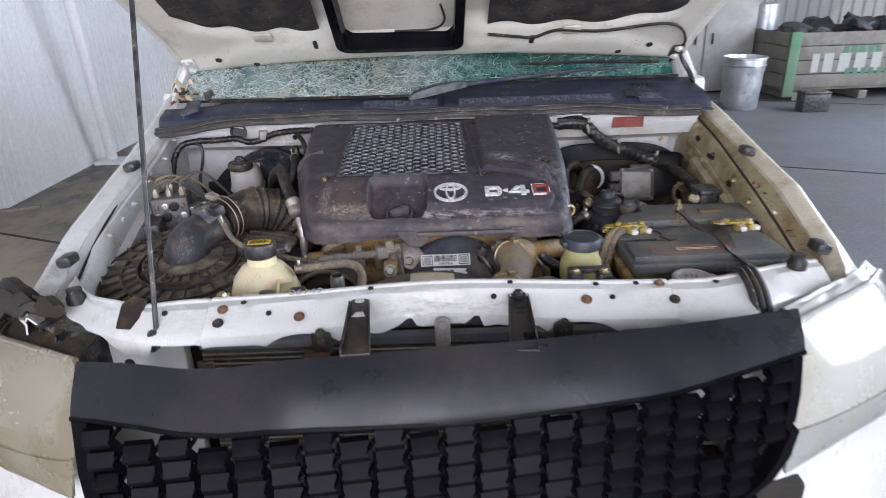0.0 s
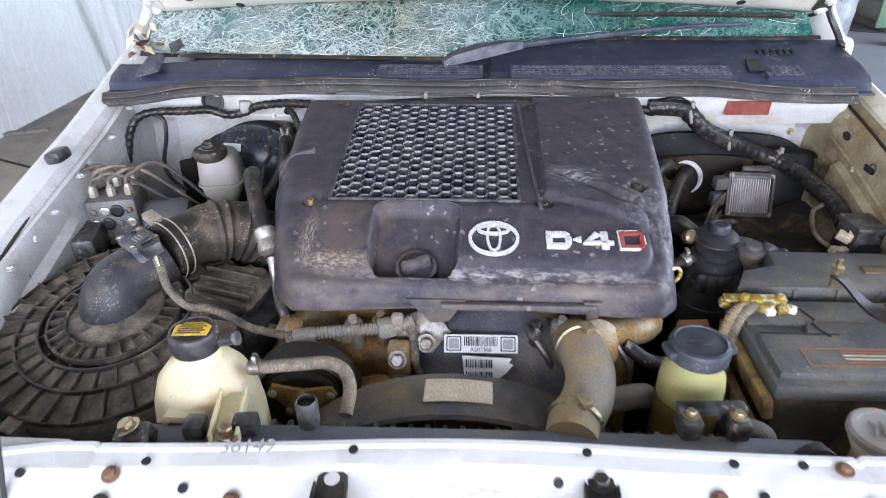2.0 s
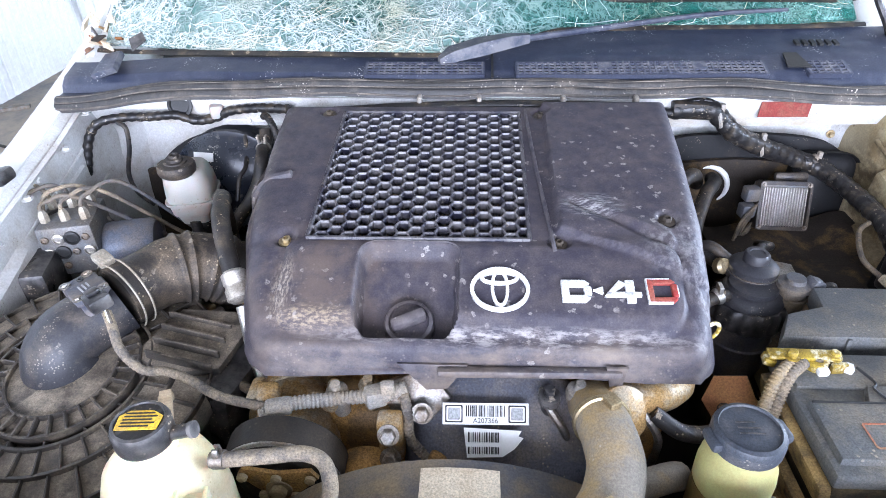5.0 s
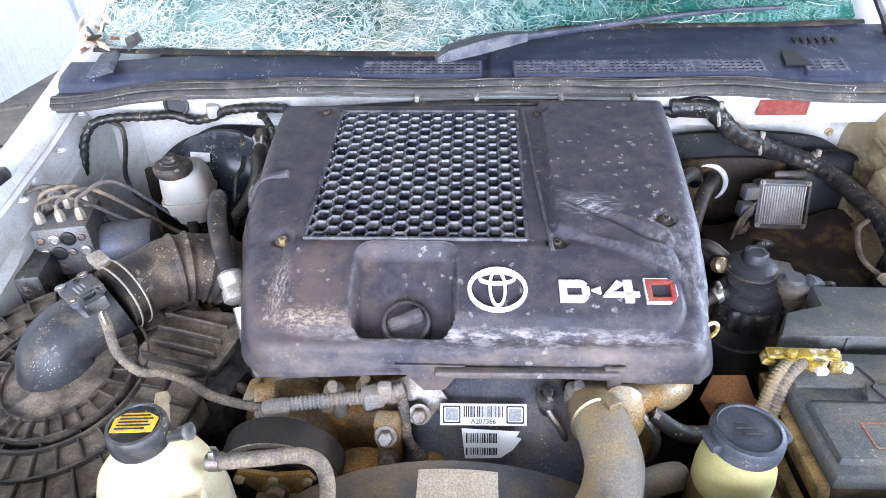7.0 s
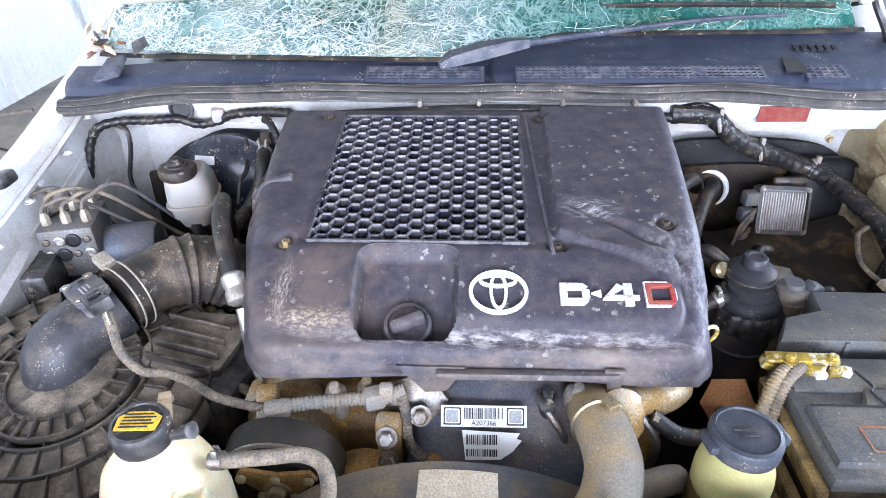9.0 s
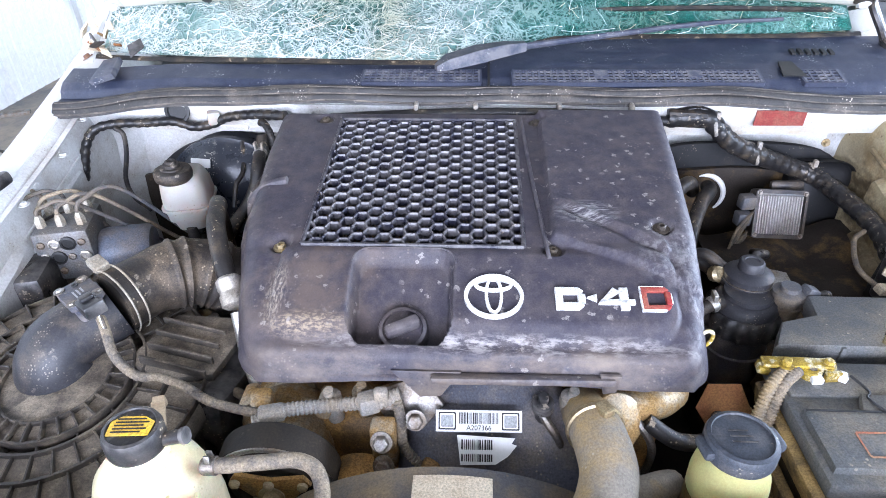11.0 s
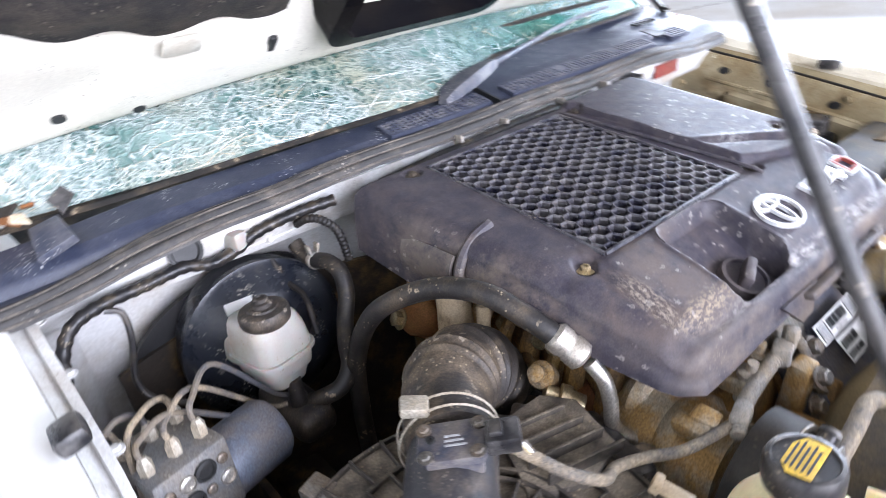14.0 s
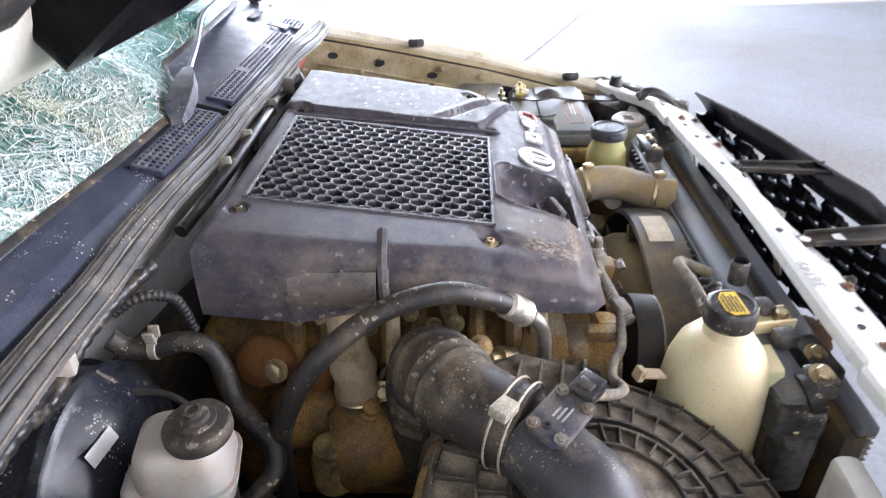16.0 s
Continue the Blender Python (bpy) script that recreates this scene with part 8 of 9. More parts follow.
def ps_reservoir():
    t = thing("power_steering_reservoir", (0.258, 1.07, 0.90), "green-yellow power steering bottle with black cap", "fluid bottle")
    m = at(0.263, 1.068, 0.004, 0, 0, 0) @ Matrix.Diagonal((0.86, 0.86, 1, 1))
    b = B()
    lathe(b, [(0.042, 0.88), (0.044, 0.90), (0.0445, 0.945), (0.0445, 0.972), (0, 0.972)], m, 40)
    part("base", b, "fluid_low", t, "dark oil-stained base")
    b = B()
    lathe(b, [(0.0435, 0.972), (0.0445, 0.974), (0.0445, 0.995), (0.0425, 1.008), (0.036, 1.018), (0.034, 1.035), (0, 1.035)], m, 40)
    part("bottle", b, "fluid", t)
    b = B()
    lathe(b, [(0.0395, 1.033), (0.0405, 1.036), (0.0405, 1.049), (0.0385, 1.053), (0.034, 1.0545), (0.033, 1.0525), (0.0, 1.0535)], m, 44)
    cap = part("cap", b, "cap_blue", t, "blue-black screw cap")
    for a in (10, 190):
        b = B()
        box(b, (0.014, 0.03, 0.012), m @ pose(0, 0, 0, 0, 0, a) @ at(0.041, 0, 1.043), 0.004)
        part("grip", b, "cap_blue", cap)
    for k in range(3):
        b = B()
        slab(b, [(-0.014, -0.001), (0.014 - 0.003 * k, -0.001), (0.014 - 0.003 * k, 0.001), (-0.014, 0.001)], 0.0005, m @ at(0, -0.008 + 0.008 * k, 1.0545))
        part("print_bar", b, "black", cap)
    b = B()
    tube(b, [(0.296, 1.06, 0.955), (0.325, 1.045, 0.95), (0.35, 1.035, 0.945), (0.365, 1.03, 0.90)], 0.011, 10)
    part("outlet_hose", b, "res_white", t)


def battery():
    t = thing("car_battery", (0.51, 1.15, 0.79), "dusty black car battery with corroded yellow terminal clamps", "battery")
    x0, x1, y0, y1 = 0.362, 0.665, 1.062, 1.238
    cx, cy = (x0 + x1) / 2, (y0 + y1) / 2
    b = B()
    box(b, (x1 - x0 - 0.012, y1 - y0 - 0.012, 0.20), at(cx, cy, 0.885), 0.005)
    part("case", b, "battery_side", t)
    for k in range(4):
        b = B()
        box(b, (0.014, y1 - y0 - 0.008, 0.034), at(x0 + 0.001 - 0.006 * (k % 2), cy, 0.955 - 0.045 * k, 0, -12, 0), 0.004)
        part("case_rib", b, "filter_clay", t, "clay-stained rib")
    b = B()
    box(b, (x1 - x0 + 0.004, y1 - y0 + 0.004, 0.022), at(cx, cy, 0.988), 0.005)
    part("lid", b, "battery_top", t)
    b = B()
    slab(b, [(x0 + 0.006, y0 + 0.012), (x1 - 0.006, y0 + 0.012), (x1 - 0.006, y1 - 0.06), (x0 + 0.08, y1 - 0.06), (x0 + 0.07, y1 - 0.085), (x0 + 0.006, y1 - 0.085)], 0.012, at(0, 0, 1.009), 0.003)
    part("lid_top", b, "battery_top", t)
    b = B()
    box(b, (x1 - x0 - 0.01, 0.055, 0.006), at(cx, y1 - 0.032, 1.001), 0.002)
    part("lid_shelf", b, "battery_top", t)
    # print on the lid: a red frame with unreadable lines
    m = at(0.475, 1.105, 1.0096, 0, 0, 1)
    b = B()
    o, i = rounded(0.135, 0.034, 0.002, 1), rounded(0.131, 0.030, 0.002, 1)
    rings(b, [[m @ Vector((x, y, z)) for x, y in l] for l, z in ((o, 0), (o, 0.0006), (i, 0.0006), (i, 0))], wrap=True)
    pr = part("print_frame", b, "red_faded", t, "faded red printed frame")
    for k in range(4):
        b = B()
        slab(b, [(-0.02, -0.0012), (0.06 - 0.01 * (k % 2), -0.0012), (0.06 - 0.01 * (k % 2), 0.0012), (-0.02, 0.0012)], 0.0005, m @ at(0, -0.010 + 0.0065 * k, 0.0007))
        part("print_bar", b, "red_faded" if k in (0, 3) else "cream", pr)
    b = B()
    tube(b, [(0.443, 1.205, 1.010), (0.452, 1.18, 1.010), (0.446, 1.17, 1.010), (0.458, 1.145, 1.010)], 0.0018, 5, 3)
    part("lid_groove", b, "ink_and_shade", t)
    b = B()
    box(b, (0.10, 0.002, 0.002), at(0.42, 1.150, 1.0095))
    part("lid_seam", b, "ink_and_shade", t)
    # terminals
    for x, y in ((0.40, 1.212), (0.625, 1.212)):
        b = B()
        lathe(b, [(0.008, 1.0), (0.007, 1.020), (0, 1.021)], at(x, y, 0), 16)
        p = part("post", b, "steel", t)
        b = B()
        lathe(b, [(0.008, 1.003), (0.013, 1.004), (0.013, 1.016), (0.008, 1.017)], at(x, y, 0), 20, cap=(False, False))
        box(b, (0.078, 0.016, 0.006), at(x - 0.016, y + 0.004, 1.018, 3, -4, -6), 0.002)
        box(b, (0.018, 0.006, 0.014), at(x + 0.022, y - 0.009, 1.010, 0, 0, 6), 0.001)
        box(b, (0.018, 0.006, 0.014), at(x + 0.022, y + 0.007, 1.010, 0, 0, 6), 0.001)
        box(b, (0.014, 0.016, 0.010), at(x - 0.052, y + 0.006, 1.008, 0, 15, -8), 0.002)
        cl = part("clamp", b, "brass", p, "corroded yellow clamp")
        for dx, dy in ((0.002, -0.014), (0.034, -0.008), (0.028, 0.010)):
            q = B()
            box(q, (0.013, 0.010, 0.009), at(x + dx, y + dy, 1.009, 8, 0, 20 * dx * 100), 0.002)
            part("corrosion", q, "label", cl, "white corrosion crust")
        for dx in (-0.03, 0.018):
            b = B()
            bolt(b, at(x + dx, y, 1.018), 0.006, 0.008)
            part("bolt", b, "brass", cl)
    for k, (px, pz) in enumerate(((0.352, 0.985), (0.365, 0.975))):
        b = B()
        tube(b, [(px + 0.02, 1.21, 1.012), (px - 0.004, 1.19, 1.005), (px - 0.022, 1.165, 0.972), (px - 0.034, 1.14, 0.92), (px - 0.04, 1.13, 0.80)], 0.0066, 12, 8, 0.0011, 0.0046)
        part("cable", b, "hose_mud" if k else "hose_clay", t, "grey sleeved battery cable")
    # hold-down strap across the lid
    b = B()
    pts = [(0.515, 1.262, 1.032), (0.520, 1.235, 1.028), (0.528, 1.19, 1.024), (0.548, 1.15, 1.030), (0.556, 1.12, 1.020), (0.560, 1.08, 1.006), (0.575, 1.02, 1.002), (0.582, 0.985, 1.010)]
    path = smooth_path(pts, 6)
    loops = []
    for i, p in enumerate(path):
        d = (path[min(i + 1, len(path) - 1)] - path[max(i - 1, 0)]).normalized()
        s = d.cross(Vector((0, 0, 1))).normalized() * 0.012
        tw = Vector((0, 0, 0.006 * math.sin(i * 0.25)))
        loops.append([p + s + tw, p - s - tw, p - s - tw - Vector((0, 0, 0.004)), p + s + tw - Vector((0, 0, 0.004))])
    rings(b, loops)
    st = part("hold_down_strap", b, "dark_steel", t, "bent steel hold-down strap")
    b = B()
    lathe(b, [(0.004, 0.99), (0.004, 1.055), (0, 1.056)], at(0.512, 1.263, 0), 10)
    lathe(b, [(0.009, 1.036), (0.009, 1.044), (0.004, 1.045)], at(0.512, 1.263, 0), 6)
    part("stud", b, "zinc", st)
    # plastic shroud behind the battery
    b = B()
    slab(b, [(0.378, 1.256), (0.70, 1.256), (0.70, 1.358), (0.458, 1.360), (0.452, 1.318), (0.402, 1.302)], 0.03, at(0, 0, 1.012), 0.005)
    bs = thing("battery_shroud", (0.53, 1.28, 0.99), "dusty grey-black plastic shroud behind the battery", "shroud")
    part("shell", b, "battery_top", bs)
    b = B()
    slab(b, [(0.390, 1.262), (0.69, 1.262), (0.69, 1.345), (0.47, 1.345), (0.46, 1.30), (0.41, 1.29)], 0.10, at(0, 0, 0.984), 0.004)
    part("skirt", b, "battery_side", bs)
    for k in range(4):
        b = B()
        box(b, (0.006, 0.004, 0.026), at(0.46 + 0.06 * k, 1.2545, 0.996), 0.001)
        part("rib", b, "battery_top", bs)
    b = B()
    box(b, (0.05, 0.02, 0.004), at(0.60, 1.305, 1.0135), 0.001)
    part("tab", b, "battery_side", bs)
    b = B()
    box(b, (0.34, 0.26, 0.02), at(0.515, 1.16, 0.775), 0.004)
    box(b, (0.10, 0.26, 0.20), at(0.64, 1.16, 0.67), 0.01)
    solo("battery_tray", b, "paint_dirty_shaded", "dusty metal battery tray", "tray")


def brake_parts():
    t = thing("brake_booster", (-0.45, 1.66, 0.85), "large dull black brake booster drum with a small white label", "brake booster")
    m = at(-0.468, 1.775, 0.962, 90, 0, 0) @ pose(0, 0, 0, 0, 0, 0)
    b = B()
    lathe(b, [(0.110, 0.0), (0.116, 0.02), (0.116, 0.050), (0.121, 0.052), (0.121, 0.062), (0.112, 0.066), (0.098, 0.088), (0.06, 0.102), (0.03, 0.107), (0, 0.107)], m, 56)
    d = part("drum", b, "drum", t)
    b = B()
    box(b, (0.038, 0.0014, 0.016), at(-0.5015, 1.6800, 1.047, -20, 0, -7))
    part("label_tag", b, "label", d)
    b = B()
    box(b, (0.058, 0.13, 0.045), at(-0.492, 1.60, 0.915, 0, 0, 3), 0.018, 3)
    part("master_cylinder", b, "dark_steel", t)
    t2 = thing("brake_fluid_reservoir", (-0.482, 1.565, 0.955), "cloudy white brake fluid reservoir with black screw cap", "reservoir")
    b = B()
    lv = [(0.9692, 0.0493, 0.0616, 0.0), (0.9843, 0.0581, 0.0722, 0.0), (0.9902, 0.0704, 0.0827, 0.0), (1.0095, 0.0774, 0.088, 0.0), (1.0213, 0.0792, 0.0898, 0.0), (1.0448, 0.0757, 0.0845, -0.001), (1.0599, 0.0704, 0.0739, -0.003), (1.0666, 0.0634, 0.0669, -0.004), (1.07, 0.0528, 0.0528, -0.004)]
    mm = at(-0.499, 1.604, 0, 0, 0, 12)
    rings(b, [[mm @ Vector((x + ox, y, z)) for x, y in rounded(w, h, min(w, h) * 0.28, 5)] for z, w, h, ox in lv])
    bd = part("body", b, "res_white", t2)
    for dy in (-0.022, 0.024):
        b = B()
        lathe(b, [(0.012, 0.935), (0.013, 0.945), (0.010, 0.955), (0.010, 0.975), (0, 0.976)], at(-0.494, 1.598 + dy, 0), 16)
        part("neck", b, "rubber", bd)
    b = B()
    rings(b, [[mm @ Vector((x, y, z)) for x, y in rounded(0.085, 0.096, 0.022, 5)] for z in (1.012, 1.0165)])
    part("weld_flange", b, "res_white", bd)
    b = B()
    box(b, (0.052, 0.052, 0.040), at(-0.518, 1.632, 1.012, 0, 6, 14), 0.014, 4)
    part("side_chamber", b, "res_white", bd)
    m = at(-0.504, 1.579, 0, 0, 0, 0)
    b = B()
    lathe(b, [(0.026, 1.064), (0.030, 1.068), (0.0312, 1.072), (0.0312, 1.080), (0.029, 1.084), (0.019, 1.0855), (0.0185, 1.088), (0.0135, 1.089), (0.013, 1.094), (0.009, 1.095), (0.0085, 1.099), (0.006, 1.100), (0.005, 1.097), (0, 1.097)], m, 44)
    part("cap", b, "bellows", t2, "dusty black screw cap")
    # brake lines to the antilock unit
    t3 = thing("abs_unit", (-0.66, 1.51, 0.88), "aluminium antilock brake unit with black pump and steel lines", "brake unit")
    mm = at(-0.664, 1.505, 0.985, 0, 0, 14)
    b = B()
    box(b, (0.085, 0.095, 0.09), mm, 0.006)
    blk = part("valve_block", b, "steel_block", t3)
    b = B()
    box(b, (0.075, 0.09, 0.085), mm @ at(-0.055, -0.075, -0.035), 0.010)
    part("control_box", b, "black", t3)
    b = B()
    lathe(b, [(0.038, 0), (0.041, 0.01), (0.041, 0.074), (0.035, 0.082), (0, 0.083)], mm @ at(0.04, 0, -0.026, 0, 90, 0), 28)
    part("pump_motor", b, "pump_blue", t3, "blue-grey pump motor")
    rnd = random.Random(8)
    for k in range(10):
        b = B()
        r = 0.006 + 0.003 * (k % 3)
        lathe(b, [(r, 0), (r, 0.003), (r * 0.7, 0.004), (r * 0.65, 0.002), (0, 0.002)], mm @ pose(-0.03 + 0.02 * (k % 4), -0.0475, 0.025 - 0.025 * (k // 4), 90, 0, 0), 14)
        part("valve_cap", b, ("steel", "alu_clean", "ink_and_shade")[k % 3], blk)
    for k in range(6):
        dx, dy = -0.03 + 0.03 * (k % 3), -0.022 + 0.044 * (k // 3)
        b = B()
        lathe(b, [(0.008, 0), (0.008, 0.012), (0.004, 0.02), (0, 0.02)], mm @ at(dx, dy, 0.045), 6)
        part("union_nut", b, "clamp", blk)
        s = mm @ Vector((dx, dy, 0.06))
        b = B()
        if k < 3:
            end = Vector((-0.53 + 0.02 * k, 1.565 + 0.01 * k, 0.945))
            tube(b, [s, s + Vector((-0.002, 0.004, 0.010)), s + Vector((0.006, 0.014, 0.014 + 0.003 * k)), s + Vector((0.045, 0.028 + 0.012 * k, 0.014 + 0.004 * k)), end + Vector((-0.025, 0.004 * k, 0.010)), end], 0.0034, 8)
        else:
            tube(b, [s, s + Vector((-0.006, 0.0, 0.018)), s + Vector((-0.03, -0.01 * (k - 3), 0.026)), s + Vector((-0.055, -0.04, 0.005)), s + Vector((-0.06, -0.05, -0.12))], 0.0034, 8)
        part("brake_line", b, "hose_mud" if k % 2 else "shroud", t3)
    # vacuum hose looping behind the reservoir
    b = B()
    vh = thing("vacuum_hose", (-0.384, 1.673, 1.07), "black rubber vacuum hose from the brake booster", "hose")
    tube(b, [(-0.390, 1.715, 1.085), (-0.387, 1.700, 1.070), (-0.384, 1.673, 1.068), (-0.378, 1.645, 1.071), (-0.375, 1.622, 1.062), (-0.380, 1.607, 1.035), (-0.396, 1.596, 1.005), (-0.412, 1.575, 0.985), (-0.425, 1.552, 0.968), (-0.445, 1.545, 0.950), (-0.468, 1.556, 0.940), (-0.492, 1.585, 0.925)], 0.0115, 12)
    part("hose", b, "rubber", vh)
    b = B()
    lathe(b, [(0.0118, -0.005), (0.0132, -0.004), (0.0132, 0.004), (0.0118, 0.005)], at(-0.384, 1.672, 1.068, 90, 0, 0), 20, cap=(False, False))
    for dx in (-0.006, 0.006):
        box(b, (0.004, 0.012, 0.016), at(-0.384 + dx, 1.672, 1.085, 0, dx * 1500, 0), 0.001)
    part("spring_clip", b, "connector", vh, "grey spring clip")
    b = B()
    tube(b, [(-0.385, 1.705, 1.115), (-0.375, 1.685, 1.125), (-0.362, 1.668, 1.122), (-0.350, 1.652, 1.105), (-0.345, 1.645, 1.06)], 0.0055, 10, 8, 0.0010, 0.006)
    part("upper_hose", b, "rubber", vh)
    b = B()
    tube(b, [(-0.43, 1.715, 1.075), (-0.425, 1.69, 1.045), (-0.42, 1.66, 1.035), (-0.425, 1.635, 1.025), (-0.43, 1.62, 0.99)], 0.0042, 8)
    solo("breather_hose", b, "rubber", "thin black breather hose with a clip", "hose")


def pipes():
    # air conditioning line
    t = thing("air_conditioning_line", (-0.36, 1.40, 0.90), "thick black air conditioning hose with crimped alloy end", "hose")
    b = B()
    tube(b, [(-0.425, 1.552, 0.80), (-0.424, 1.548, 0.90), (-0.418, 1.538, 0.985), (-0.402, 1.495, 1.060), (-0.368, 1.428, 1.101), (-0.346, 1.360, 1.111), (-0.325, 1.310, 1.087), (-0.311, 1.285, 1.066)], 0.0125, 14)
    part("hose", b, "rubber", t)
    d = Vector((0.012, -0.022, -0.022)).normalized()
    rot = d.to_track_quat("Z", "Y").to_matrix().to_4x4()
    b = B()
    lathe(b, [(0.0125, -0.004), (0.0165, 0.0), (0.0165, 0.012), (0.0150, 0.014), (0.0150, 0.018), (0.0165, 0.020), (0.0165, 0.034), (0.011, 0.038)], Matrix.Translation((-0.313, 1.289, 1.070)) @ rot, 22)
    part("crimp", b, "alu_clean", t, "pale crimped collar")
    b = B()
    tube(b, [(-0.297, 1.259, 1.042), (-0.291, 1.246, 1.022), (-0.289, 1.240, 0.995), (-0.288, 1.238, 0.965), (-0.275, 1.225, 0.945), (-0.25, 1.21, 0.935)], 0.0085, 12)
    part("pipe", b, "alu_clean", t, "bent aluminium pipe")
    # beige charge pipe boot
    t = thing("charge_pipe", (-0.30, 1.475, 0.80), "dusty beige rubber charge pipe with clamps", "pipe")
    b = B()
    tube(b, [(-0.29, 1.487, 1.06), (-0.295, 1.483, 1.0), (-0.300, 1.480, 0.945), (-0.300, 1.478, 0.90)], lambda s: 0.023 + 0.006 * ease(0.3, 0.6, s) - 0.003 * ease(0.8, 1, s) + 0.002 * math.sin(26 * s) * ease(0.25, 0.5, s), 18)
    part("boot", b, "beige", t)
    b = B()
    lathe(b, [(0.030, -0.008), (0.032, -0.006), (0.032, 0.006), (0.030, 0.008)], at(-0.30, 1.479, 0.915), 24, cap=(False, False))
    part("clamp", b, "zinc", t)
    b = B()
    tube(b, [(-0.300, 1.478, 0.905), (-0.300, 1.476, 0.85), (-0.29, 1.47, 0.78)], 0.026, 16)
    part("lower_pipe", b, "engine", t)
    # sensor harness in ribbed sleeve, with connectors
    t = thing("sensor_harness", (-0.30, 1.17, 0.95), "grey dusty wiring harness in ribbed sleeve", "wiring harness")
    b = B()
    tube(b, [(-0.448, 1.218, 1.062), (-0.438, 1.205, 1.052), (-0.420, 1.180, 1.036), (-0.393, 1.167, 1.018), (-0.369, 1.173, 1.01), (-0.336, 1.165, 1.003), (-0.299, 1.148, 0.997), (-0.243, 1.138, 0.992), (-0.225, 1.134, 0.996)], 0.0055, 10, 10, 0.0004, 0.005)
    part("sleeve", b, "hose_mud", t)
    for k in range(3):
        b = B()
        tube(b, [(-0.454, 1.222 + 0.003 * k, 1.066), (-0.446 + 0.002 * k, 1.212, 1.068), (-0.440 + 0.002 * k, 1.204, 1.056)], 0.0016, 6)
        part("wire", b, ("zinc", "label", "wire")[k], t)
    b = B()
    tube(b, [(-0.245, 1.125, 0.99), (-0.215, 1.138, 0.997), (-0.17, 1.146, 0.998), (-0.13, 1.15, 1.0), (-0.105, 1.148, 1.005), (-0.08, 1.155, 1.012)], 0.0075, 12, 8, 0.0012, 0.0050)
    part("sleeve", b, "connector", t)
    for p, s, rz in (((-0.225, 1.134, 0.997), (0.030, 0.018, 0.017), 15), ((-0.115, 1.148, 1.004), (0.024, 0.020, 0.024), 20), ((-0.10, 1.145, 1.02), (0.016, 0.012, 0.018), 0)):
        b = B()
        box(b, s, at(*p, 0, 0, rz), 0.004)
        part("connector", b, "connector", t)
    b = B()
    tube(b, [(-0.083, 1.150, 1.008), (-0.078, 1.138, 0.985), (-0.076, 1.13, 0.955), (-0.062, 1.125, 0.935), (-0.05, 1.12, 0.925)], 0.0055, 10, 8, 0.001, 0.0045)
    part("sleeve", b, "hose_mud", t)
    b = B()
    box(b, (0.022, 0.018, 0.03), at(-0.047, 1.118, 0.925, 0, 25, 0), 0.004)
    part("connector", b, "engine", t)
    b = B()
    box(b, (0.016, 0.034, 0.005), at(-0.352, 1.125, 1.0, 20, 0, 20), 0.002)
    box(b, (0.014, 0.009, 0.016), at(-0.356, 1.140, 1.004, 20, 0, 20), 0.002)
    part("cable_clip", b, "beige", t, "pale plastic cable clip")
    # firewall loom on the passenger side
    t = thing("firewall_loom", (-0.5, 1.70, 1.05), "black taped wiring loom along the firewall with pale clips", "wiring loom")
    b = B()
    tube(b, [(-0.736, 1.660, 0.969), (-0.722, 1.672, 1.025), (-0.709, 1.682, 1.077), (-0.686, 1.690, 1.107), (-0.648, 1.700, 1.114), (-0.598, 1.705, 1.114), (-0.546, 1.706, 1.117), (-0.511, 1.708, 1.106), (-0.474, 1.708, 1.112), (-0.443, 1.704, 1.126), (-0.390, 1.695, 1.135), (-0.330, 1.680, 1.139)], 0.0076, 10, 8, 0.0012, 0.016)
    part("loom", b, "tape", t)
    b = B()
    tube(b, [(-0.650, 1.690, 1.110), (-0.634, 1.685, 1.100), (-0.636, 1.680, 1.064), (-0.649, 1.675, 1.014), (-0.637, 1.665, 0.982), (-0.603, 1.650, 0.964)], 0.0042, 8)
    part("branch", b, "tape", t)
    b = B()
    box(b, (0.024, 0.03, 0.026), at(-0.471, 1.712, 1.124, 0, 0, 20), 0.006)
    part("clip", b, "res_white", t, "white loom clip")
    b = B()
    tube(b, [(-0.25, 1.68, 1.135), (-0.12, 1.665, 1.148), (0.02, 1.665, 1.152), (0.12, 1.67, 1.150), (0.22, 1.685, 1.142), (0.32, 1.695, 1.128), (0.395, 1.70, 1.122)], 0.0085, 10)
    part("loom", b, "tape", t)
    for x in (-0.1, 0.0, 0.14, 0.26):
        b = B()
        box(b, (0.008, 0.022, 0.03), at(x, 1.672, 1.152, 0, 0, 0), 0.003)
        part("clip", b, "connector", t)
    t = thing("main_loom", (0.55, 1.68, 1.0), "thick black taped main wiring loom with clips", "wiring loom")
    line = [(0.330, 1.700, 1.131), (0.391, 1.700, 1.133), (0.417, 1.699, 1.115), (0.445, 1.700, 1.089), (0.500, 1.715, 1.058), (0.563, 1.732, 1.032), (0.612, 1.730, 1.014), (0.638, 1.700, 1.006), (0.652, 1.645, 1.000), (0.659, 1.590, 0.996), (0.661, 1.545, 0.990), (0.660, 1.49, 0.960), (0.650, 1.45, 0.90)]
    b = B()
    tube(b, line, 0.0155, 12, 8, 0.0014, 0.020)
    part("loom", b, "tape", t)
    for k, (dy, dz, r) in enumerate(((-0.007, 0.006, 0.0085), (-0.006, -0.007, 0.008), (0.003, 0.009, 0.007))):
        b = B()
        tube(b, [Vector(p) + Vector((0.003 * math.sin(3 * i + k), dy * (0.7 + 0.3 * math.sin(2 * i + k)), dz + 0.003 * math.cos(4 * i + k))) for i, p in enumerate(line)], r, 8)
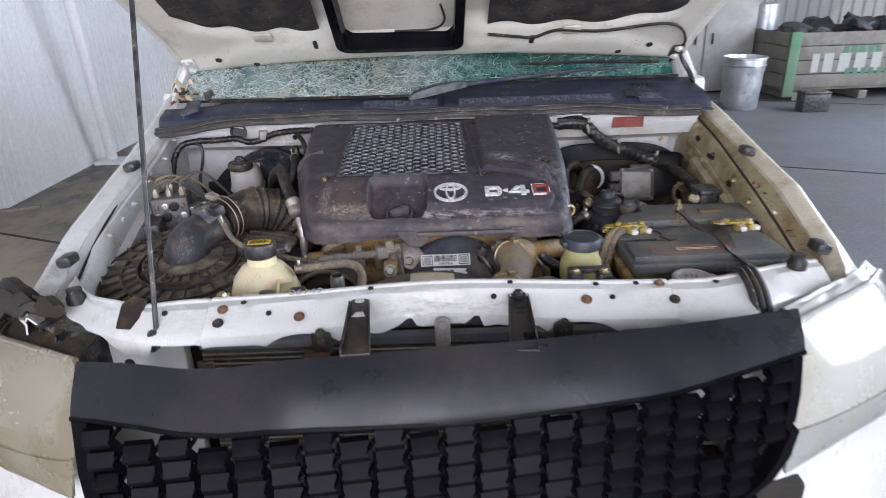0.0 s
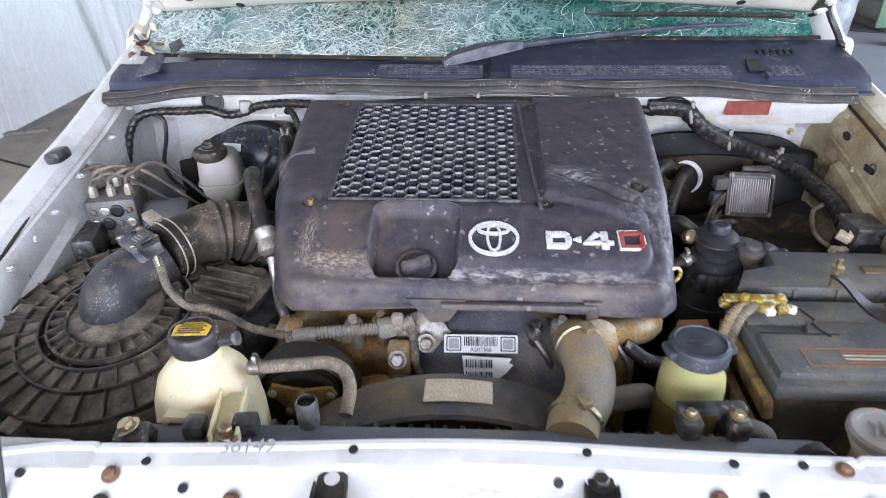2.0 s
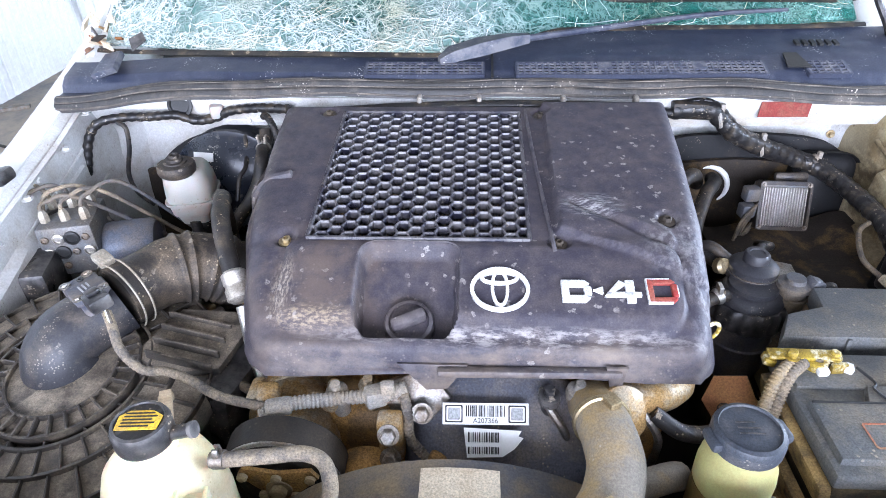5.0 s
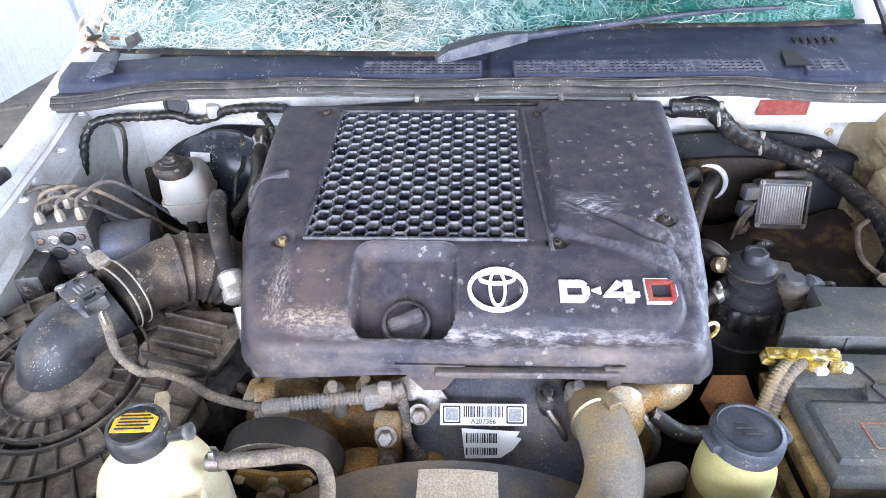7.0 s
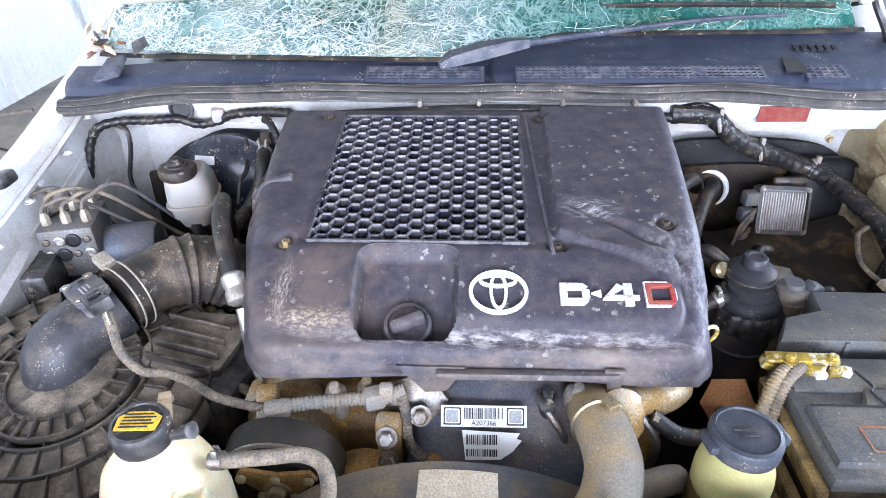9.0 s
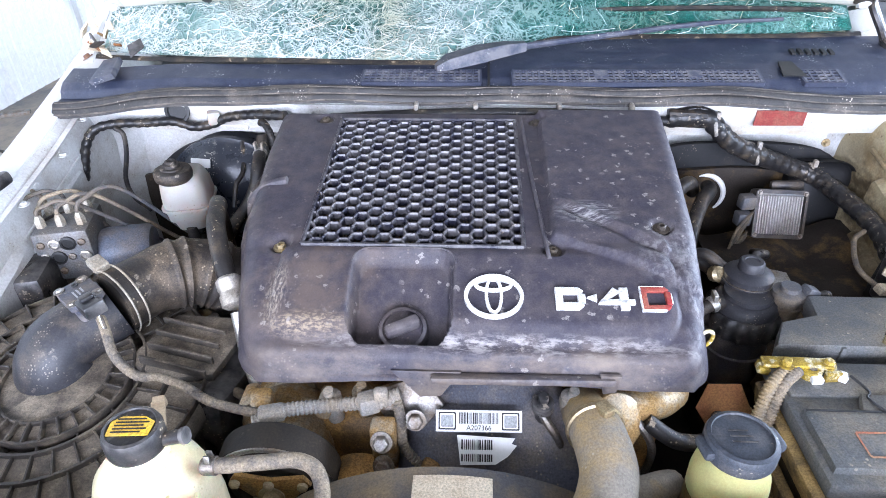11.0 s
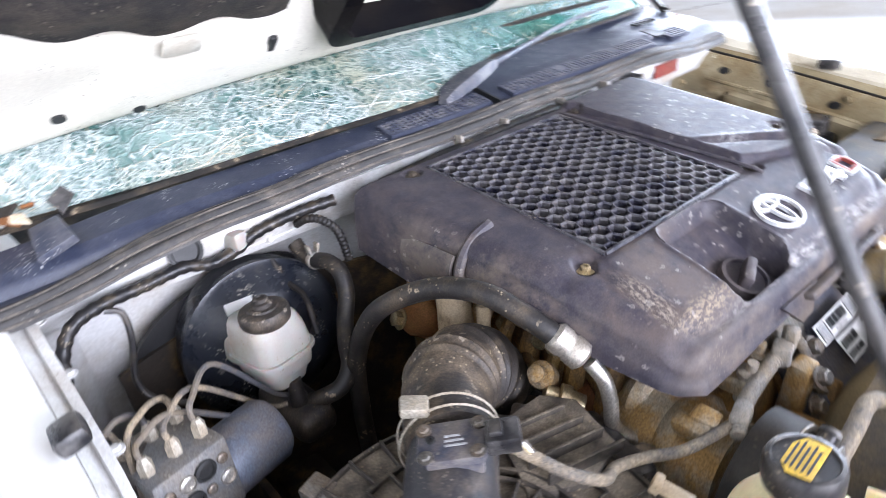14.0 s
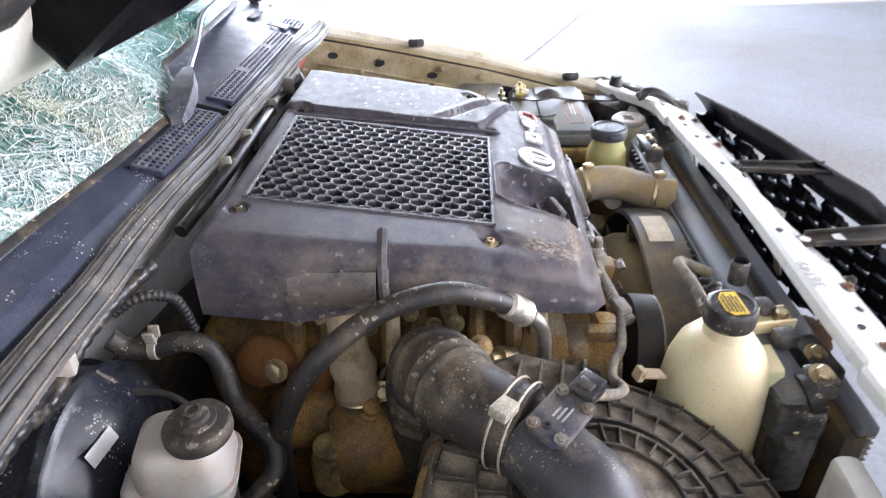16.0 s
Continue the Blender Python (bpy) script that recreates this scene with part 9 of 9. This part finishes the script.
        part("strand", b, ("rubber", "tape", "tape")[k], t)
    for p in ((0.413, 1.699, 1.118), (0.503, 1.716, 1.057), (0.620, 1.735, 1.014)):
        b = B()
        lathe(b, [(0.0185, -0.003), (0.020, 0.0), (0.0185, 0.003)], at(*p, 0, 75, -10), 16, cap=(False, False))
        box(b, (0.008, 0.01, 0.014), at(p[0], p[1] - 0.005, p[2] + 0.02), 0.002)
        part("clip", b, "connector", t)


def far_corner():
    """Fuel filter, control unit, grommet and loose plugs in the rear corner on the driver's side."""
    t = thing("fuel_filter", (0.40, 1.40, 0.88), "black diesel fuel filter with ribbed ring and metal priming pump", "fuel filter")
    m = at(0.392, 1.385, 0)
    b = B()
    lathe(b, [(0.038, 0.84), (0.043, 0.86), (0.043, 0.895), (0.046, 0.897), (0.046, 0.903), (0.043, 0.905), (0.044, 0.940), (0.0, 0.940)], m, 36)
    part("bowl", b, "engine_grey", t)
    b = B()
    loops = []
    for z, r in ((0.938, 0.048), (0.942, 0.0515), (0.968, 0.0515), (0.974, 0.047)):
        loops.append([m @ Vector(((r + (0.0030 if k % 4 < 2 else 0)) * math.cos(2 * math.pi * k / 64), (r + (0.0030 if k % 4 < 2 else 0)) * math.sin(2 * math.pi * k / 64), z)) for k in range(64)])
    rings(b, loops)
    part("ring", b, "black", t)
    b = B()
    lathe(b, [(0.046, 0.972), (0.045, 0.980), (0.040, 0.988), (0.034, 0.990), (0.033, 0.997), (0, 0.998)], m, 36)
    part("head", b, "elbow", t)
    m2 = at(0.400, 1.415, 0)
    b = B()
    lathe(b, [(0.032, 0.985), (0.037, 0.990), (0.037, 0.998), (0.034, 1.000), (0.034, 1.008), (0.027, 1.014), (0.018, 1.016), (0.0175, 1.027), (0.015, 1.030), (0.010, 1.030), (0.009, 1.0285), (0, 1.0285)], m2, 32)
    pr = part("primer", b, "elbow", t)
    for k in range(12):
        q = B()
        a = 2 * math.pi * k / 12
        box(q, (0.014, 0.003, 0.006), m2 @ pose(0, 0, 0, 0, 0, math.degrees(a)) @ at(0.022, 0, 1.0095, 0, 20, 0), 0.001, 1)
        part("spoke", q, "steel", pr)
    q = B()
    lathe(q, [(0.026, 0.996), (0.036, 0.998), (0.036, 1.000), (0.026, 1.001)], m2, 32, cap=(False, False))
    part("rim", q, "steel", pr)
    for k, pts in enumerate((((0.372, 1.44, 1.0), (0.35, 1.455, 1.012), (0.335, 1.47, 1.0), (0.32, 1.50, 0.96)), ((0.42, 1.43, 0.995), (0.43, 1.47, 1.0), (0.46, 1.50, 0.985), (0.47, 1.56, 0.95)), ((0.46, 1.36, 0.985), (0.48, 1.345, 0.995), (0.49, 1.34, 0.97), (0.485, 1.34, 0.9)))):
        q = B()
        tube(q, pts, (0.009, 0.007, 0.005)[k], 10)
        part("fuel_pipe", q, ("rubber", "tape", "wire")[k], t)
    for x, y, z, r in ((0.36, 1.425, 0.998, 0.012), (0.425, 1.44, 0.992, 0.010)):
        q = B()
        lathe(q, [(r * 0.7, -0.012), (r, -0.008), (r, 0.004), (r * 0.6, 0.008), (0, 0.008)], at(x, y, z, 60, 0, 20), 14)
        part("banjo_bolt", q, "zinc", t)
    q = B()
    slab(q, [(-0.05, -0.02), (0.05, -0.03), (0.06, 0.03), (0.02, 0.05), (-0.05, 0.03)], 0.004, at(0.43, 1.43, 0.968, 8, 0, 10), 0.001)
    part("mount_plate", q, "steel", t)
    b = B()
    lathe(b, [(0.020, 0.965), (0.020, 0.980), (0.0225, 0.981), (0.0225, 0.986), (0.019, 0.987), (0.019, 0.997), (0.022, 0.998), (0.022, 1.006), (0.014, 1.009), (0.013, 1.015), (0, 1.015)], at(0.442, 1.375, 0), 22)
    box(b, (0.022, 0.020, 0.026), at(0.466, 1.372, 1.002, 0, 25, 15), 0.004)
    part("sensor", b, "shroud", t)
    b = B()
    tube(b, [(0.353, 1.372, 0.985), (0.325, 1.36, 0.985), (0.30, 1.345, 0.975), (0.27, 1.33, 0.95)], 0.0095, 12)
    part("fuel_hose", b, "rubber", t)
    b = B()
    lathe(b, [(0.011, -0.005), (0.0125, 0), (0.011, 0.005)], at(0.338, 1.366, 0.987, 0, 70, 25), 16, cap=(False, False))
    box(b, (0.006, 0.016, 0.014), at(0.338, 1.366, 1.0), 0.001)
    part("clamp", b, "alu_clean", t)
    b = B()
    tube(b, [(0.475, 1.37, 1.0), (0.495, 1.375, 1.0), (0.50, 1.38, 0.97), (0.495, 1.39, 0.9)], 0.006, 8)
    part("cable", b, "rubber", t)
    # finned control unit
    t = thing("control_unit", (0.57, 1.695, 0.88), "finned aluminium control unit with black bracket and plugs", "control unit")
    mm = at(0.547, 1.676, 0.960, -22, 3, 2)
    b = B()
    box(b, (0.092, 0.022, 0.084), mm, 0.004)
    bd = part("body", b, "steel_block", t)
    for k in range(17):
        b = B()
        box(b, (0.0022, 0.008, 0.070), mm @ at(-0.038 + 0.00475 * k, -0.013, -0.002), 0.0006, 1)
        part("fin", b, "alu_clean", bd)
    b = B()
    o, i = rounded(0.094, 0.088, 0.006, 3), rounded(0.084, 0.074, 0.003, 3)
    rings(b, [[mm @ Vector((px, py, pz)) for px, pz in l] for l, py in ((o, 0.002), (o, -0.019), (i, -0.019), (i, -0.010))], cap=(False, False))
    part("frame", b, "dark_steel", bd)
    for cx, cz in ((-0.041, 0.038), (0.041, 0.038), (-0.041, -0.038), (0.041, -0.038)):
        b = B()
        bolt(b, mm @ at(cx, -0.018, cz, 90, 0, 0), 0.003, 0.003, 1.4)
        part("screw", b, "steel", bd)
    b = B()
    box(b, (0.12, 0.035, 0.15), at(0.635, 1.708, 0.965, -14, 0, -4) @ at(0.004, 0.025, 0), 0.03, 4)
    part("bracket_cover", b, "pad", t)
    b = B()
    box(b, (0.060, 0.014, 0.018), at(0.568, 1.705, 1.002, -20, 0, 0), 0.006)
    part("bracket", b, "dark_steel", t)
    for k in range(2):
        b = B()
        box(b, (0.026, 0.022, 0.026), at(0.484, 1.660, 0.992 - 0.034 * k, 0, 0, 10), 0.004)
        pl = part("plug", b, "shroud", t)
        for j in range(3):
            b = B()
            z = 0.97 - 0.04 * k - 0.008 * j
            tube(b, [(0.50, 1.66, z), (0.485, 1.645, z - 0.005), (0.470, 1.64, z - 0.03 - 0.01 * j), (0.455, 1.62, 0.90)], 0.0028, 6)
            part("wire", b, "wire", pl)
    # heater pipes and the pale grommet ring
    b = B()
    gm = at(0.441, 1.755, 0.959, 80, 0, -8)
    tube(b, [gm @ Vector((0.036 * math.cos(a), 0.036 * math.sin(a), 0.004)) for a in [-0.9 + 0.27 * k for k in range(12)]], lambda t: 0.0012 + 0.0042 * math.sin(math.pi * t) ** 0.6, 8)
    solo("grommet_ring", b, "label", "thin white crescent of the heater pipe grommet", "grommet")
    for k, pts in enumerate((((0.425, 1.70, 1.0), (0.415, 1.66, 1.012), (0.39, 1.62, 1.01), (0.365, 1.57, 0.98), (0.35, 1.52, 0.92)), ((0.40, 1.70, 0.99), (0.375, 1.655, 1.03), (0.345, 1.62, 1.032), (0.335, 1.60, 1.01), (0.34, 1.56, 0.95)))):
        b = B()
        tube(b, pts, 0.0125, 12)
        solo("heater_hose", b, "rubber", "black rubber heater hose to the firewall", "hose", "heater hoses")
    b = B()
    tube(b, [(0.30, 1.50, 1.01), (0.33, 1.49, 1.0), (0.36, 1.46, 0.985), (0.39, 1.44, 0.97)], 0.010, 10)
    solo("fuel_line", b, "rubber", "black fuel line running to the filter", "hose")
    # dark relay box and dangling plugs on the side wall
    t = thing("relay_box", (0.655, 1.44, 0.93), "black relay box with dangling pale plugs", "relay box")
    b = B()
    box(b, (0.05, 0.09, 0.085), at(0.655, 1.455, 0.945, 0, 8, 0), 0.01)
    part("box", b, "pad", t)
    for p, r in (((0.605, 1.425, 0.975), 20), ((0.618, 1.44, 0.995), -35)):
        b = B()
        box(b, (0.022, 0.016, 0.013), at(*p, 10, 15, r), 0.002)
        box(b, (0.012, 0.012, 0.016), at(p[0] + 0.010, p[1], p[2], 10, 15, r), 0.002)
        part("plug", b, "cream", t, "pale loose plug")
    b = B()
    tube(b, [(0.60, 1.43, 0.975), (0.58, 1.46, 0.99), (0.60, 1.52, 1.0), (0.63, 1.55, 1.0)], 0.004, 8)
    part("cable", b, "wire", t)
    rnd = random.Random(77)
    # shelf coloured dark brown to take in the shadow lying on it
    b = B()
    sheet(b, lambda u, v: (0.42 + 0.27 * u, 1.33 + 0.36 * v, 0.905 + 0.015 * noise.noise(Vector((u * 4, v * 5, 7))) + 0.03 * v * u), 24, 24)
    thicken(b, 0.006)
    part("wing_shelf", b, "liner", truck, "rusty brown inner wing shelf with shadow in its colour")
    # washer filler
    t = thing("washer_filler", (0.44, 0.99, 0.93), "grey translucent washer filler neck with embossed cap", "washer filler")
    b = B()
    lathe(b, [(0.02, 0.86), (0.022, 0.97), (0.030, 0.985), (0.030, 0.995), (0, 0.995)], at(0.444, 0.988, 0), 28)
    part("neck", b, "tank", t)
    b = B()
    lathe(b, [(0.033, 0.994), (0.036, 0.997), (0.036, 1.004), (0.033, 1.007), (0.027, 1.007), (0.026, 1.0055), (0, 1.0055)], at(0.444, 0.988, 0), 36)
    box(b, (0.02, 0.018, 0.008), at(0.478, 0.992, 1.001, 0, 0, 10), 0.003)
    c = part("cap", b, "res_white", t)
    for k in range(3):
        b = B()
        tube(b, [(0.430 + 0.010 * k, 0.98, 1.0062), (0.436 + 0.008 * k, 0.992, 1.0068), (0.432 + 0.012 * k, 1.0, 1.0062)], 0.0014, 6, 4)
        part("emboss", b, "connector", c)
    # loose orange plastic scrap and hose beside the battery
    b = B()
    slab(b, [(-0.03, -0.025), (0.022, -0.03), (0.03, 0.02), (-0.005, 0.035), (-0.032, 0.015)], 0.004, at(0.312, 1.20, 0.955, 35, -25, 10), 0.001)
    solo("plastic_shard", b, "orange", "rust-orange shard lying beside the battery", "shard")
    b = B()
    tube(b, [(0.20, 1.15, 0.985), (0.235, 1.14, 0.965), (0.275, 1.15, 0.955), (0.30, 1.18, 0.95), (0.305, 1.22, 0.93)], 0.010, 10)
    solo("return_hose", b, "rubber", "black return hose curving round the engine front", "hose")


engine()
air_cleaner()
coolant_tank()
radiator()
ps_reservoir()
battery()
brake_parts()
pipes()
far_corner()
